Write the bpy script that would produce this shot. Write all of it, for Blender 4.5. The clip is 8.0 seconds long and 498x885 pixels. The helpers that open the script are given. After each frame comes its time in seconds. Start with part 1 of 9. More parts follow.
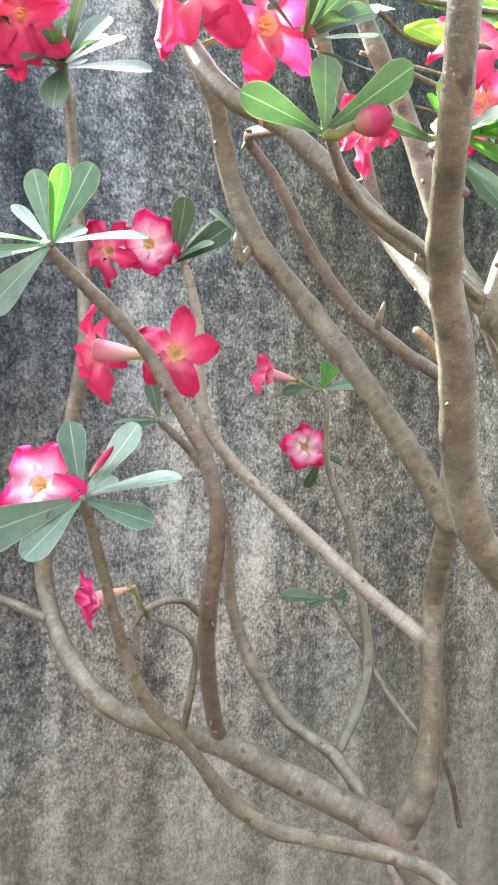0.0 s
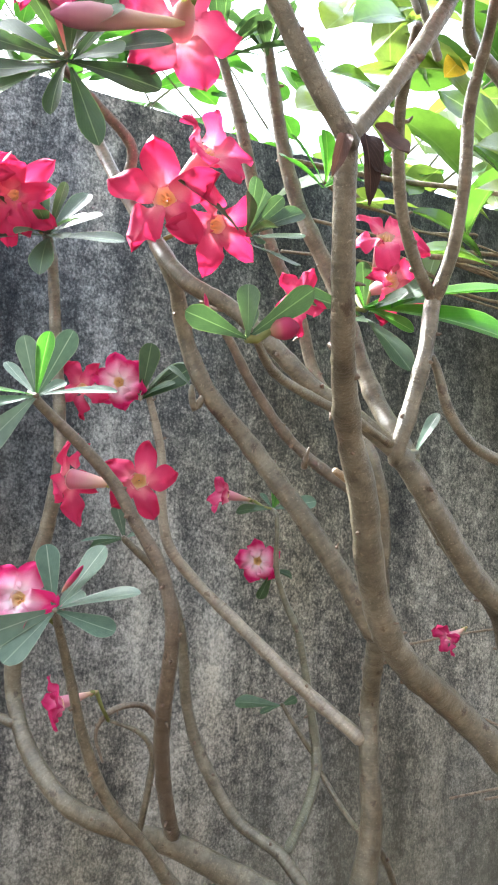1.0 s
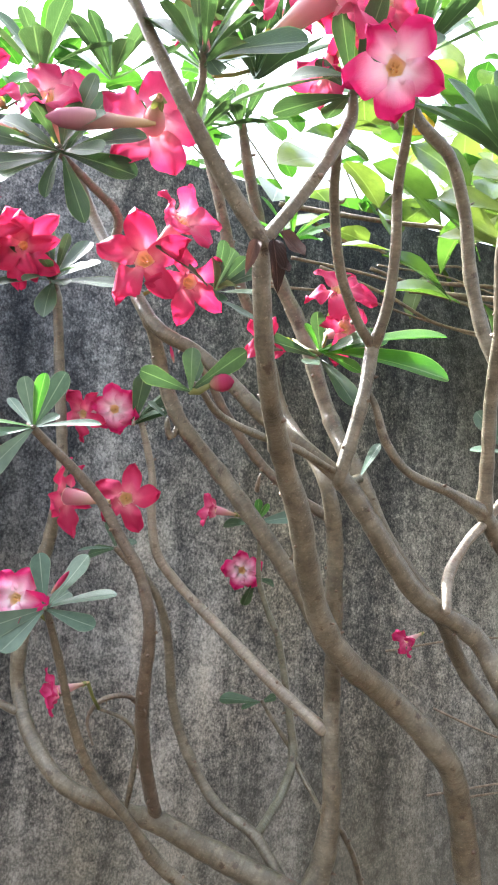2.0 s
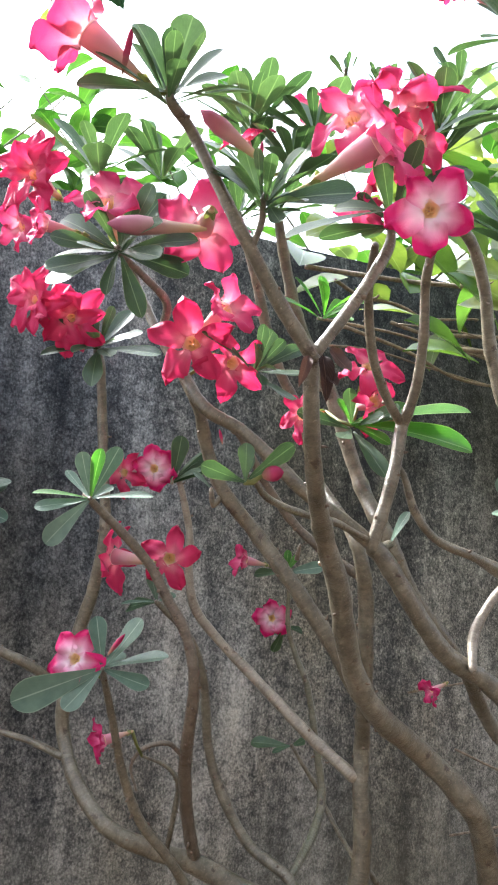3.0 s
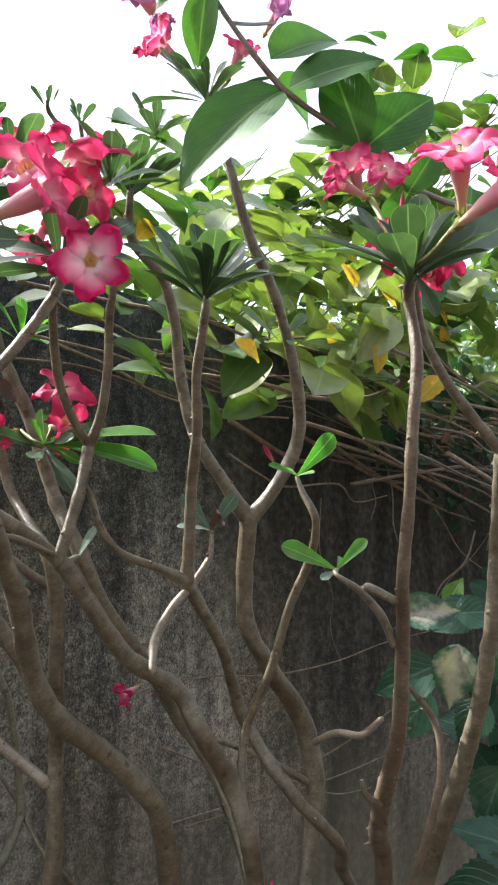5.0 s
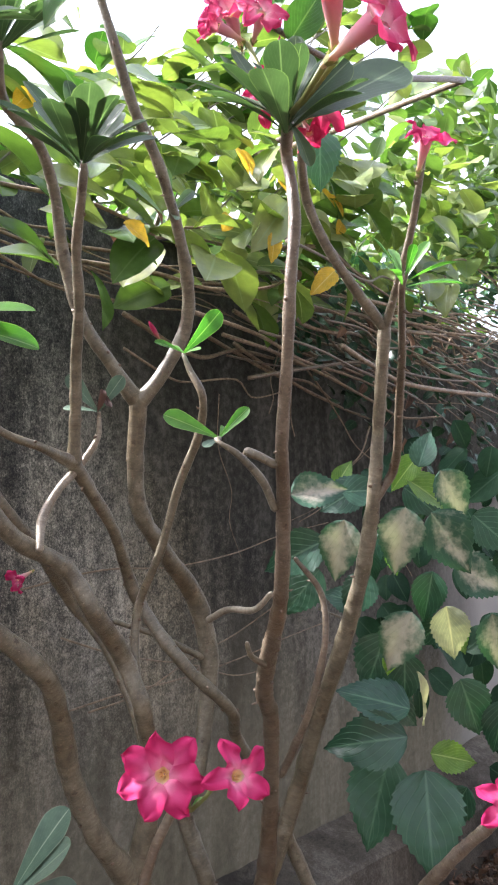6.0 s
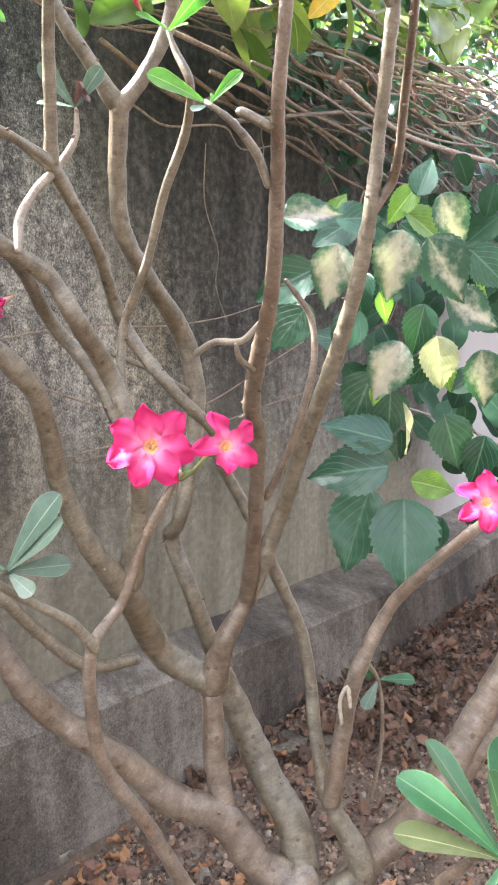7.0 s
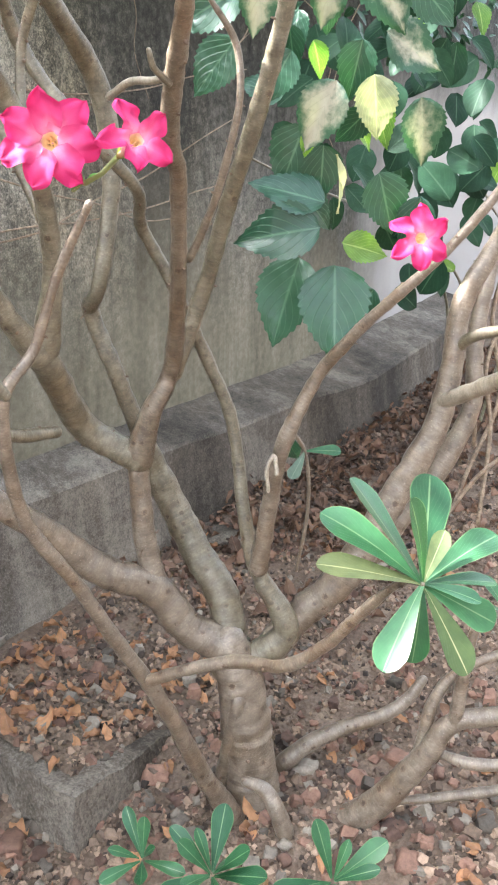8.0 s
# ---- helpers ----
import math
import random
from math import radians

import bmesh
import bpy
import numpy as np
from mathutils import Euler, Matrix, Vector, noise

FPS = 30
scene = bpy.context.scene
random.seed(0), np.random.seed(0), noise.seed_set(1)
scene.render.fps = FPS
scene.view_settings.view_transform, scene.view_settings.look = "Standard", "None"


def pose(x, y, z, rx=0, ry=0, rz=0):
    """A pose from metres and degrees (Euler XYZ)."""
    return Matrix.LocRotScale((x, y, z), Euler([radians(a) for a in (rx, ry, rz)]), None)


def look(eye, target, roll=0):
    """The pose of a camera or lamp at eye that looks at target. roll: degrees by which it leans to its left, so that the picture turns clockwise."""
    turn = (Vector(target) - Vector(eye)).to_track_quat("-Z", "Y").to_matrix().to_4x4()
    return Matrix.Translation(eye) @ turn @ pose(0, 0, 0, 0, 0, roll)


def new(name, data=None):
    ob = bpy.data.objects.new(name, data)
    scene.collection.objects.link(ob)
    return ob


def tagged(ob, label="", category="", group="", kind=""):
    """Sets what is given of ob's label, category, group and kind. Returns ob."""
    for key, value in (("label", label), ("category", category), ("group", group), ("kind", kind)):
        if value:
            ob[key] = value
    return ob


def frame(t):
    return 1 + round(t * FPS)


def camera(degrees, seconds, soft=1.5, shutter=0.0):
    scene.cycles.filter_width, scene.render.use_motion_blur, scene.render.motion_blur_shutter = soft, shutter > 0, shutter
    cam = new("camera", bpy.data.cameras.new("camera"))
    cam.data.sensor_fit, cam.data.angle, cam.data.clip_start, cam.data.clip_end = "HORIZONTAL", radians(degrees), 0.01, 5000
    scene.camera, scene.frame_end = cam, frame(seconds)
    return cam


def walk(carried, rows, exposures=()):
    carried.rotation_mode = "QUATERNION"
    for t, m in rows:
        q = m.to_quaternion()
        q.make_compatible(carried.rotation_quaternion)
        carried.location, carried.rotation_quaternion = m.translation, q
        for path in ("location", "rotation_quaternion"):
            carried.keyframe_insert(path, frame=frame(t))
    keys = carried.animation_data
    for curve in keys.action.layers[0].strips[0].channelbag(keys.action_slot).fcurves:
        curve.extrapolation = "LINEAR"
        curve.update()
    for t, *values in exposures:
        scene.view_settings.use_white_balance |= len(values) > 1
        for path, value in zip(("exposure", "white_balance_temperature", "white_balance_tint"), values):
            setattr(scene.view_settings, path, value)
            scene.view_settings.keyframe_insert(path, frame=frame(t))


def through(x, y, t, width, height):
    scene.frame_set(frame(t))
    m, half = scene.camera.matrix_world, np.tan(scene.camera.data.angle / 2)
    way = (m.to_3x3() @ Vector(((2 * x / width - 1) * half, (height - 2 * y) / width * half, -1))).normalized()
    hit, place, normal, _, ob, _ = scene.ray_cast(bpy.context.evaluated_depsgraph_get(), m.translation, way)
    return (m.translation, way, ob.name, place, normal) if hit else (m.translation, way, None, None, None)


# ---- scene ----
cam = camera(35.16, 8.0, 2.1)
# seconds, x, y, z, and the turn in degrees (Euler XYZ)
PATH = [
    (0.0, 0.0024, -0.0013, 1.4958, 88.54, -1.23, -26.65),
    (0.5, -0.0381, -0.0585, 1.5091, 93.91, -1.35, -27.87),
    (1.0, -0.0352, -0.1114, 1.5096, 96.39, -1.44, -28.96),
    (1.2, -0.0190, -0.1437, 1.5097, 96.74, -1.49, -28.83),
    (2.3, -0.0534, -0.2809, 1.5154, 97.12, -2.14, -26.96),
    (2.5, -0.0627, -0.2968, 1.5171, 97.22, -2.09, -26.88),
    (3.0, -0.1060, -0.3031, 1.5579, 98.74, -2.21, -26.51),
    (3.5, -0.1430, -0.3123, 1.5747, 101.02, -1.64, -26.30),
    (4.0, -0.1240, -0.3288, 1.5786, 101.78, -0.70, -30.25),
    (4.5, -0.1106, -0.3691, 1.5831, 101.62, -0.27, -38.41),
    (5.0, -0.0924, -0.3940, 1.5652, 99.57, 0.15, -45.08),
    (5.2, -0.0860, -0.3931, 1.5499, 98.39, 0.28, -46.83),
    (6.3, -0.0645, -0.4082, 1.5018, 90.08, 1.18, -52.80),
    (6.5, -0.0657, -0.3966, 1.4787, 87.28, 1.02, -52.71),
    (7.0, -0.0529, -0.3840, 1.3949, 79.06, 0.58, -52.78),
    (7.5, -0.0437, -0.3759, 1.3332, 72.53, 0.11, -54.99),
    (8.0, -0.0280, -0.3795, 1.2804, 66.83, -0.43, -57.58),
]
EXPOSURES = [(0.0, 3.86, 5800, 8), (1.0, 3.20, 5850, 7), (2.5, 3.00, 5850, 11), (3.5, 2.25, 5950, 11), (4.5, 2.00, 6050, 9), (5.2, 1.92, 6100, 10), (6.5, 3.08, 5900, 18), (7.2, 3.70, 6050, 15), (7.6, 3.70, 6000, 13), (8.0, 3.72, 5950, 9)]
walk(cam, [(t, pose(x, y, z, rx, ry, rz)) for t, x, y, z, rx, ry, rz in PATH], EXPOSURES)

# ---- light ----
SUN_AZ, SUN_EL = radians(333), radians(46)     # the sun stands high beyond the wall, a little to the left
world = bpy.data.worlds.new("sky")
scene.world = world
world.use_nodes = True
wn, wl = world.node_tree.nodes, world.node_tree.links
sky = wn.new("ShaderNodeTexSky")
sky.sky_type = "NISHITA"
sky.sun_disc = False
sky.sun_elevation, sky.sun_rotation = SUN_EL, SUN_AZ
sky.air_density, sky.dust_density, sky.ozone_density = 1.2, 6.0, 1.0
haze = wn.new("ShaderNodeHueSaturation")
haze.inputs["Saturation"].default_value = 0.40
wl.new(sky.outputs["Color"], haze.inputs["Color"])
wl.new(haze.outputs["Color"], wn["Background"].inputs["Color"])
wn["Background"].inputs["Strength"].default_value = 0.15
sun = new("sun", bpy.data.lights.new("sun", "SUN"))
sun.data.energy, sun.data.angle, sun.data.color = 3.7, radians(1.5), (1.0, 0.95, 0.88)
to_sun = Vector((math.sin(SUN_AZ) * math.cos(SUN_EL), math.cos(SUN_AZ) * math.cos(SUN_EL), math.sin(SUN_EL)))
sun.matrix_world = look(to_sun * 30, (0, 0, 0))


# ---- materials ----
def material(name):
    m = bpy.data.materials.new(name)
    m.use_nodes = True
    return m, m.node_tree.nodes, m.node_tree.links, m.node_tree.nodes["Principled BSDF"]


def ramp(nodes, stops):
    r = nodes.new("ShaderNodeValToRGB")
    while len(r.color_ramp.elements) < len(stops):
        r.color_ramp.elements.new(0.5)
    for e, (p, c) in zip(r.color_ramp.elements, stops):
        e.position, e.color = p, (*c, 1)
    return r


def noise_node(nodes, links, scale, detail=4.0, rough=0.6, vec=None, stretch=None):
    n = nodes.new("ShaderNodeTexNoise")
    n.inputs["Scale"].default_value, n.inputs["Detail"].default_value, n.inputs["Roughness"].default_value = scale, detail, rough
    if vec is not None:
        if stretch:
            mp = nodes.new("ShaderNodeMapping")
            mp.inputs["Scale"].default_value = stretch
            links.new(vec, mp.inputs["Vector"])
            vec = mp.outputs["Vector"]
        links.new(vec, n.inputs["Vector"])
    return n


def mix(nodes, links, kind, fac, a, b):
    m = nodes.new("ShaderNodeMix")
    m.data_type, m.blend_type = "RGBA", kind
    for sock, v in ((m.inputs[0], fac), (m.inputs[6], a), (m.inputs[7], b)):
        if isinstance(v, (int, float)):
            sock.default_value = v
        elif isinstance(v, tuple):
            sock.default_value = (*v, 1)
        else:
            links.new(v, sock)
    return m.outputs[2]


def bump(nodes, links, bsdf, height, strength, distance):
    b = nodes.new("ShaderNodeBump")
    b.inputs["Strength"].default_value, b.inputs["Distance"].default_value = strength, distance
    links.new(height, b.inputs["Height"])
    links.new(b.outputs["Normal"], bsdf.inputs["Normal"])


def coords(nodes):
    return nodes.new("ShaderNodeTexCoord").outputs["Object"]


def concrete(name, stops, drips, patch, olive=0.0, fine=1.0, damp_shade=None, sandy=1.0):
    """Weathered cement render: sandy speckle, black lichen in drips, pale bloom, olive moisture stains."""
    m, n, l, b = material(name)
    c = coords(n)
    grain = noise_node(n, l, 520 * fine, 2, 0.6, c)
    speck = noise_node(n, l, 215 * fine, 4, 0.75, c, (1, 1, 0.62))
    drip = noise_node(n, l, 6, 4, 0.6, c, (1.7, 1, 0.22))
    big = noise_node(n, l, 1.5, 5, 0.6, c, (1, 1, 0.5))
    def madd(a, k, add):
        t = n.new("ShaderNodeMath")
        t.operation = "MULTIPLY_ADD"
        l.new(a, t.inputs[0])
        t.inputs[1].default_value = k
        if isinstance(add, float):
            t.inputs[2].default_value = add
        else:
            l.new(add, t.inputs[2])
        return t.outputs[0]
    tone = madd(speck.outputs["Fac"], 0.84 * sandy, 0.275 - 0.82 * sandy)
    tone = madd(grain.outputs["Fac"], 0.38 * sandy, tone)
    blotch = noise_node(n, l, 42, 5, 0.68, c)
    tone = madd(blotch.outputs["Fac"], 0.66 * sandy, tone)
    cell = n.new("ShaderNodeTexVoronoi"); cell.inputs["Scale"].default_value = 210 * fine; l.new(c, cell.inputs["Vector"])
    tone = madd(cell.outputs["Distance"], -0.20 * sandy, tone)
    tone = madd(tone, 1.0, 0.005 * sandy)
    rough = tone
    streak = noise_node(n, l, 17, 4, 0.65, c, (1, 1, 0.10))
    tone = madd(drip.outputs["Fac"], drips, tone)
    tone = madd(streak.outputs["Fac"], 0.7 * drips, tone)
    tone = madd(big.outputs["Fac"], patch, tone)
    shift = madd(tone, 1.0, 0.225 - 0.85 * drips - 0.5 * patch)
    r = ramp(n, stops)
    l.new(shift, r.inputs["Fac"])
    col = r.outputs["Color"]
    if olive:
        ag = ramp(n, ((0.40, (0, 0, 0)), (0.66, (1, 1, 1))))
        an = noise_node(n, l, 2.3, 5, 0.6, c, (1, 1, 0.45))
        l.new(an.outputs["Fac"], ag.inputs["Fac"])
        f = n.new("ShaderNodeMath"); f.operation = "MULTIPLY"
        l.new(ag.outputs["Color"], f.inputs[0]); f.inputs[1].default_value = olive
        col = mix(n, l, "MULTIPLY", f.outputs[0], col, (0.95, 0.84, 0.60))
    if damp_shade:                                          # brown dust and algae on the lower courses, lichen-black and chalk-pale fields
        sq = n.new("ShaderNodeSeparateXYZ"); l.new(c, sq.inputs[0])
        dust = n.new("ShaderNodeMapRange")
        dust.inputs[1].default_value, dust.inputs[2].default_value = 2.15, 1.55
        l.new(madd(big.outputs["Fac"], 0.7, sq.outputs["Z"]), dust.inputs[0])
        col = mix(n, l, "MULTIPLY", dust.outputs[0], col, (1.05, 0.965, 0.88))
        for x, z, r0, k in ((0.12, 1.66, 0.32, (0.40, 0.42, 0.46)), (0.62, 1.58, 0.34, (1.28, 1.27, 1.26)), (0.34, 1.98, 0.22, (1.35, 1.37, 1.42)), (1.02, 1.62, 0.30, (1.58, 1.54, 1.46)), (1.50, 1.48, 0.42, (1.45, 1.42, 1.34))):
            far = n.new("ShaderNodeVectorMath"); far.operation = "DISTANCE"
            st = n.new("ShaderNodeMapping"); st.inputs["Scale"].default_value = (1.35, 0.0, 0.8)
            l.new(c, st.inputs["Vector"]); l.new(st.outputs["Vector"], far.inputs[0])
            far.inputs[1].default_value = (1.35 * x, 0.0, 0.8 * z)
            field = n.new("ShaderNodeMapRange"); field.inputs[1].default_value, field.inputs[2].default_value = r0 + 0.42, r0 + 0.05
            l.new(madd(drip.outputs["Fac"], 0.45, far.outputs["Value"]), field.inputs[0])
            col = mix(n, l, "MULTIPLY", field.outputs[0], col, k)
    if damp_shade:                                          # washed smooth and olive towards the foot, bare and pale further along
        sp = n.new("ShaderNodeSeparateXYZ"); l.new(c, sp.inputs[0])
        foot = n.new("ShaderNodeMapRange")
        foot.inputs[1].default_value, foot.inputs[2].default_value, foot.inputs[3].default_value, foot.inputs[4].default_value = 1.55, 0.95, 0.0, 0.88
        l.new(madd(big.outputs["Fac"], 0.8, sp.outputs["Z"]), foot.inputs[0])
        smooth = ramp(n, ((0.3, (0.118, 0.107, 0.074)), (0.5, (0.190, 0.174, 0.126)), (0.7, (0.280, 0.258, 0.196))))
        l.new(madd(blotch.outputs["Fac"], 0.45, madd(drip.outputs["Fac"], 0.6, -0.025)), smooth.inputs["Fac"])
        col = mix(n, l, "MIX", foot.outputs[0], col, smooth.outputs["Color"])
    if damp_shade:                                          # a ragged-edged stretch dark with algae and with painted shade under the climber
        sx = n.new("ShaderNodeSeparateXYZ"); l.new(c, sx.inputs[0])
        edge = madd(big.outputs["Fac"], 0.9, sx.outputs["X"])
        edge = madd(drip.outputs["Fac"], 0.5, edge)
        mr = n.new("ShaderNodeMapRange")
        mr.inputs[1].default_value, mr.inputs[2].default_value = damp_shade[0] + 0.7, damp_shade[1] + 0.7
        l.new(edge, mr.inputs[0])
        low = n.new("ShaderNodeMapRange")                 # fading out again near the foot
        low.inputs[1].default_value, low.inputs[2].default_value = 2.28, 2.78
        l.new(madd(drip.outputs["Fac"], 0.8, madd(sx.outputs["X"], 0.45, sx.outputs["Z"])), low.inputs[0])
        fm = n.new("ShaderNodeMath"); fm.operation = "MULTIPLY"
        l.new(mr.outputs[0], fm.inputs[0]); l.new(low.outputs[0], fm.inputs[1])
        wet_shade = ramp(n, ((0.32, (0.014, 0.015, 0.014)), (0.5, (0.048, 0.049, 0.044)), (0.68, (0.125, 0.124, 0.112))))
        l.new(madd(blotch.outputs["Fac"], 0.6, madd(drip.outputs["Fac"], 0.55, -0.075)), wet_shade.inputs["Fac"])
        fw = n.new("ShaderNodeMath"); fw.operation = "MULTIPLY"
        l.new(fm.outputs[0], fw.inputs[0]); fw.inputs[1].default_value = 0.85
        col = mix(n, l, "MULTIPLY", fm.outputs[0], col, (0.55, 0.55, 0.52))
        col = mix(n, l, "MIX", fw.outputs[0], col, wet_shade.outputs["Color"])
        bare = n.new("ShaderNodeMapRange")
        bare.inputs[1].default_value, bare.inputs[2].default_value = 3.6, 4.3
        l.new(madd(big.outputs["Fac"], 0.9, sx.outputs["X"]), bare.inputs[0])
        plain = ramp(n, ((0.3, (0.20, 0.192, 0.182)), (0.6, (0.32, 0.31, 0.296)), (0.8, (0.385, 0.372, 0.356))))
        l.new(tone, plain.inputs["Fac"])
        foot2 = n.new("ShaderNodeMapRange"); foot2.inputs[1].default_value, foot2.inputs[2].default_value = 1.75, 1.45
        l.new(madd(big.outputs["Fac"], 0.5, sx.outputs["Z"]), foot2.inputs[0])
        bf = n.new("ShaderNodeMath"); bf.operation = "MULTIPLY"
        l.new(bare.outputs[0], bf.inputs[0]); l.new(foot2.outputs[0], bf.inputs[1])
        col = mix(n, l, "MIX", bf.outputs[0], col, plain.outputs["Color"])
    l.new(col, b.inputs["Base Color"])
    b.inputs["Roughness"].default_value = 0.93
    b.inputs["Specular IOR Level"].default_value = 0.2
    bump(n, l, b, rough, 0.7, 0.004)
    return m


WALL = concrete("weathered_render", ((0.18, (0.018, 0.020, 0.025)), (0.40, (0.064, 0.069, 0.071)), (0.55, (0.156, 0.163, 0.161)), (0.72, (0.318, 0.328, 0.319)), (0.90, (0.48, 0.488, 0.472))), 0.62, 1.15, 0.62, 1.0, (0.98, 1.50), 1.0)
PLINTH = concrete("plinth_render", ((0.2, (0.036, 0.031, 0.025)), (0.5, (0.100, 0.086, 0.070)), (0.85, (0.25, 0.222, 0.186))), 0.5, 1.6, 0.28, 1.0, None, 0.85)
UNSEEN_WALL = concrete("unseen_wall_render", ((0.2, (0.040, 0.039, 0.038)), (0.5, (0.085, 0.083, 0.082)), (0.85, (0.16, 0.157, 0.155))), 0.6, 1.3, 0.0, 1.0, None, 0.6)
SLAB = concrete("broken_slab", ((0.2, (0.038, 0.031, 0.024)), (0.5, (0.096, 0.081, 0.064)), (0.85, (0.225, 0.196, 0.162))), 0.5, 1.6, 0.3, 0.7, None, 1.0)


def soil():
    m, n, l, b = material("dry_soil")
    c = coords(n)
    a, d = noise_node(n, l, 7, 8, 0.7, c), noise_node(n, l, 120, 4, 0.7, c)
    v = n.new("ShaderNodeTexVoronoi"); v.inputs["Scale"].default_value = 70; l.new(c, v.inputs["Vector"])
    r = ramp(n, ((0.3, (0.054, 0.036, 0.024)), (0.5, (0.128, 0.090, 0.063)), (0.7, (0.230, 0.172, 0.126))))
    l.new(a.outputs["Fac"], r.inputs["Fac"])
    r2 = ramp(n, ((0.3, (0.6, 0.58, 0.55)), (0.7, (1.25, 1.22, 1.18))))
    l.new(d.outputs["Fac"], r2.inputs["Fac"])
    l.new(mix(n, l, "MULTIPLY", 0.8, r.outputs["Color"], r2.outputs["Color"]), b.inputs["Base Color"])
    b.inputs["Roughness"].default_value = 0.96
    s = n.new("ShaderNodeMath"); s.operation = "ADD"
    l.new(d.outputs["Fac"], s.inputs[0]); l.new(v.outputs["Distance"], s.inputs[1])
    bump(n, l, b, s.outputs[0], 0.9, 0.008)
    return m


SOIL = soil()


def bark(name, dark, mid, light, scale=1.0, gloss=0.32):
    """Smooth succulent bark: fine cross wrinkles, a grey bloom in patches, small pale pores and brown leaf scars."""
    m, n, l, b = material(name)
    c = coords(n)
    uv = n.new("ShaderNodeTexCoord").outputs["UV"]        # metres round and along the branch
    a, d = noise_node(n, l, 48 * scale, 5, 0.65, c), noise_node(n, l, 420 * scale, 3, 0.7, c)
    wr = noise_node(n, l, 1.0, 4, 0.65, uv, (26, 240, 1))
    r = ramp(n, ((0.30, dark), (0.5, mid), (0.72, light)))
    l.new(a.outputs["Fac"], r.inputs["Fac"])
    fine = ramp(n, ((0.32, (0.80, 0.79, 0.78)), (0.68, (1.15, 1.15, 1.15))))
    l.new(d.outputs["Fac"], fine.inputs["Fac"])
    col = mix(n, l, "MULTIPLY", 0.8, r.outputs["Color"], fine.outputs["Color"])
    rings = ramp(n, ((0.34, (0.70, 0.66, 0.60)), (0.52, (1, 1, 1)), (0.72, (1.14, 1.13, 1.12))))
    l.new(wr.outputs["Fac"], rings.inputs["Fac"])
    col = mix(n, l, "MULTIPLY", 0.75, col, rings.outputs["Color"])
    v = n.new("ShaderNodeTexVoronoi"); v.inputs["Scale"].default_value = 230 * scale; l.new(mix(n, l, "ADD", 0.02, c, a.outputs["Color"]), v.inputs["Vector"])
    pores = ramp(n, ((0.10, (0.55, 0.55, 0.55)), (0.20, (0, 0, 0))))
    l.new(v.outputs["Distance"], pores.inputs["Fac"])
    col = mix(n, l, "MIX", pores.outputs["Color"], col, tuple(min(0.6, 1.5 * q) for q in light))
    scar = n.new("ShaderNodeTexVoronoi"); scar.inputs["Scale"].default_value = 44 * scale
    l.new(mix(n, l, "ADD", 0.012, c, d.outputs["Color"]), scar.inputs["Vector"])
    dots = ramp(n, ((0.12, (0.34, 0.25, 0.19)), (0.19, (0.62, 0.52, 0.44)), (0.23, (1.18, 1.15, 1.1)), (0.30, (1, 1, 1))))
    l.new(scar.outputs["Distance"], dots.inputs["Fac"])
    wide = noise_node(n, l, 9, 5, 0.65, c)
    some = ramp(n, ((0.40, (0, 0, 0)), (0.54, (0.9, 0.9, 0.9))))
    l.new(noise_node(n, l, 21, 3, 0.6, c).outputs["Fac"], some.inputs["Fac"])
    col = mix(n, l, "MULTIPLY", some.outputs["Color"], col, dots.outputs["Color"])
    tint = ramp(n, ((0.34, (0.86, 0.75, 0.60)), (0.5, (0.96, 0.94, 0.87)), (0.66, (1.20, 1.18, 1.12))))
    l.new(wide.outputs["Fac"], tint.inputs["Fac"])
    col = mix(n, l, "MULTIPLY", 0.9, col, tint.outputs["Color"])
    l.new(col, b.inputs["Base Color"])
    rg = n.new("ShaderNodeMapRange")
    rg.inputs[3].default_value, rg.inputs[4].default_value = gloss - 0.10, gloss + 0.16
    l.new(a.outputs["Fac"], rg.inputs[0]); l.new(rg.outputs[0], b.inputs["Roughness"])
    b.inputs["Specular IOR Level"].default_value = 0.62
    h = n.new("ShaderNodeMath"); h.operation = "MULTIPLY_ADD"
    l.new(wr.outputs["Fac"], h.inputs[0]); h.inputs[1].default_value = 0.9; l.new(d.outputs["Fac"], h.inputs[2])
    h2 = n.new("ShaderNodeMath"); h2.operation = "MULTIPLY_ADD"
    l.new(pores.outputs["Color"], h2.inputs[0]); h2.inputs[1].default_value = 0.35; l.new(h.outputs[0], h2.inputs[2])
    bump(n, l, b, h2.outputs[0], 0.65, 0.0016)
    return m


BARK = bark("grey_bark", (0.078, 0.066, 0.045), (0.144, 0.126, 0.090), (0.232, 0.206, 0.155))
BARK_OLD = bark("old_bark", (0.096, 0.074, 0.055), (0.164, 0.132, 0.102), (0.255, 0.215, 0.174), 0.8)
BARK_BROWN = bark("brown_bark", (0.084, 0.063, 0.045), (0.140, 0.110, 0.081), (0.215, 0.177, 0.137))
BARK_PALE = bark("pale_bark", (0.180, 0.152, 0.118), (0.250, 0.215, 0.170), (0.325, 0.285, 0.230))
BARK_GREEN = bark("olive_bark", (0.10, 0.097, 0.065), (0.15, 0.145, 0.10), (0.215, 0.205, 0.155))
VINE = bark("vine_bark", (0.11, 0.080, 0.056), (0.23, 0.175, 0.125), (0.40, 0.32, 0.24), 1.6, 0.5)
DRY_SPUR = bark("dry_spur", (0.085, 0.055, 0.038), (0.15, 0.105, 0.075), (0.24, 0.18, 0.13), 2.0, 0.6)
CUT_WOOD = bark("cut_wood", (0.25, 0.17, 0.10), (0.42, 0.31, 0.20), (0.55, 0.44, 0.30), 2.0)


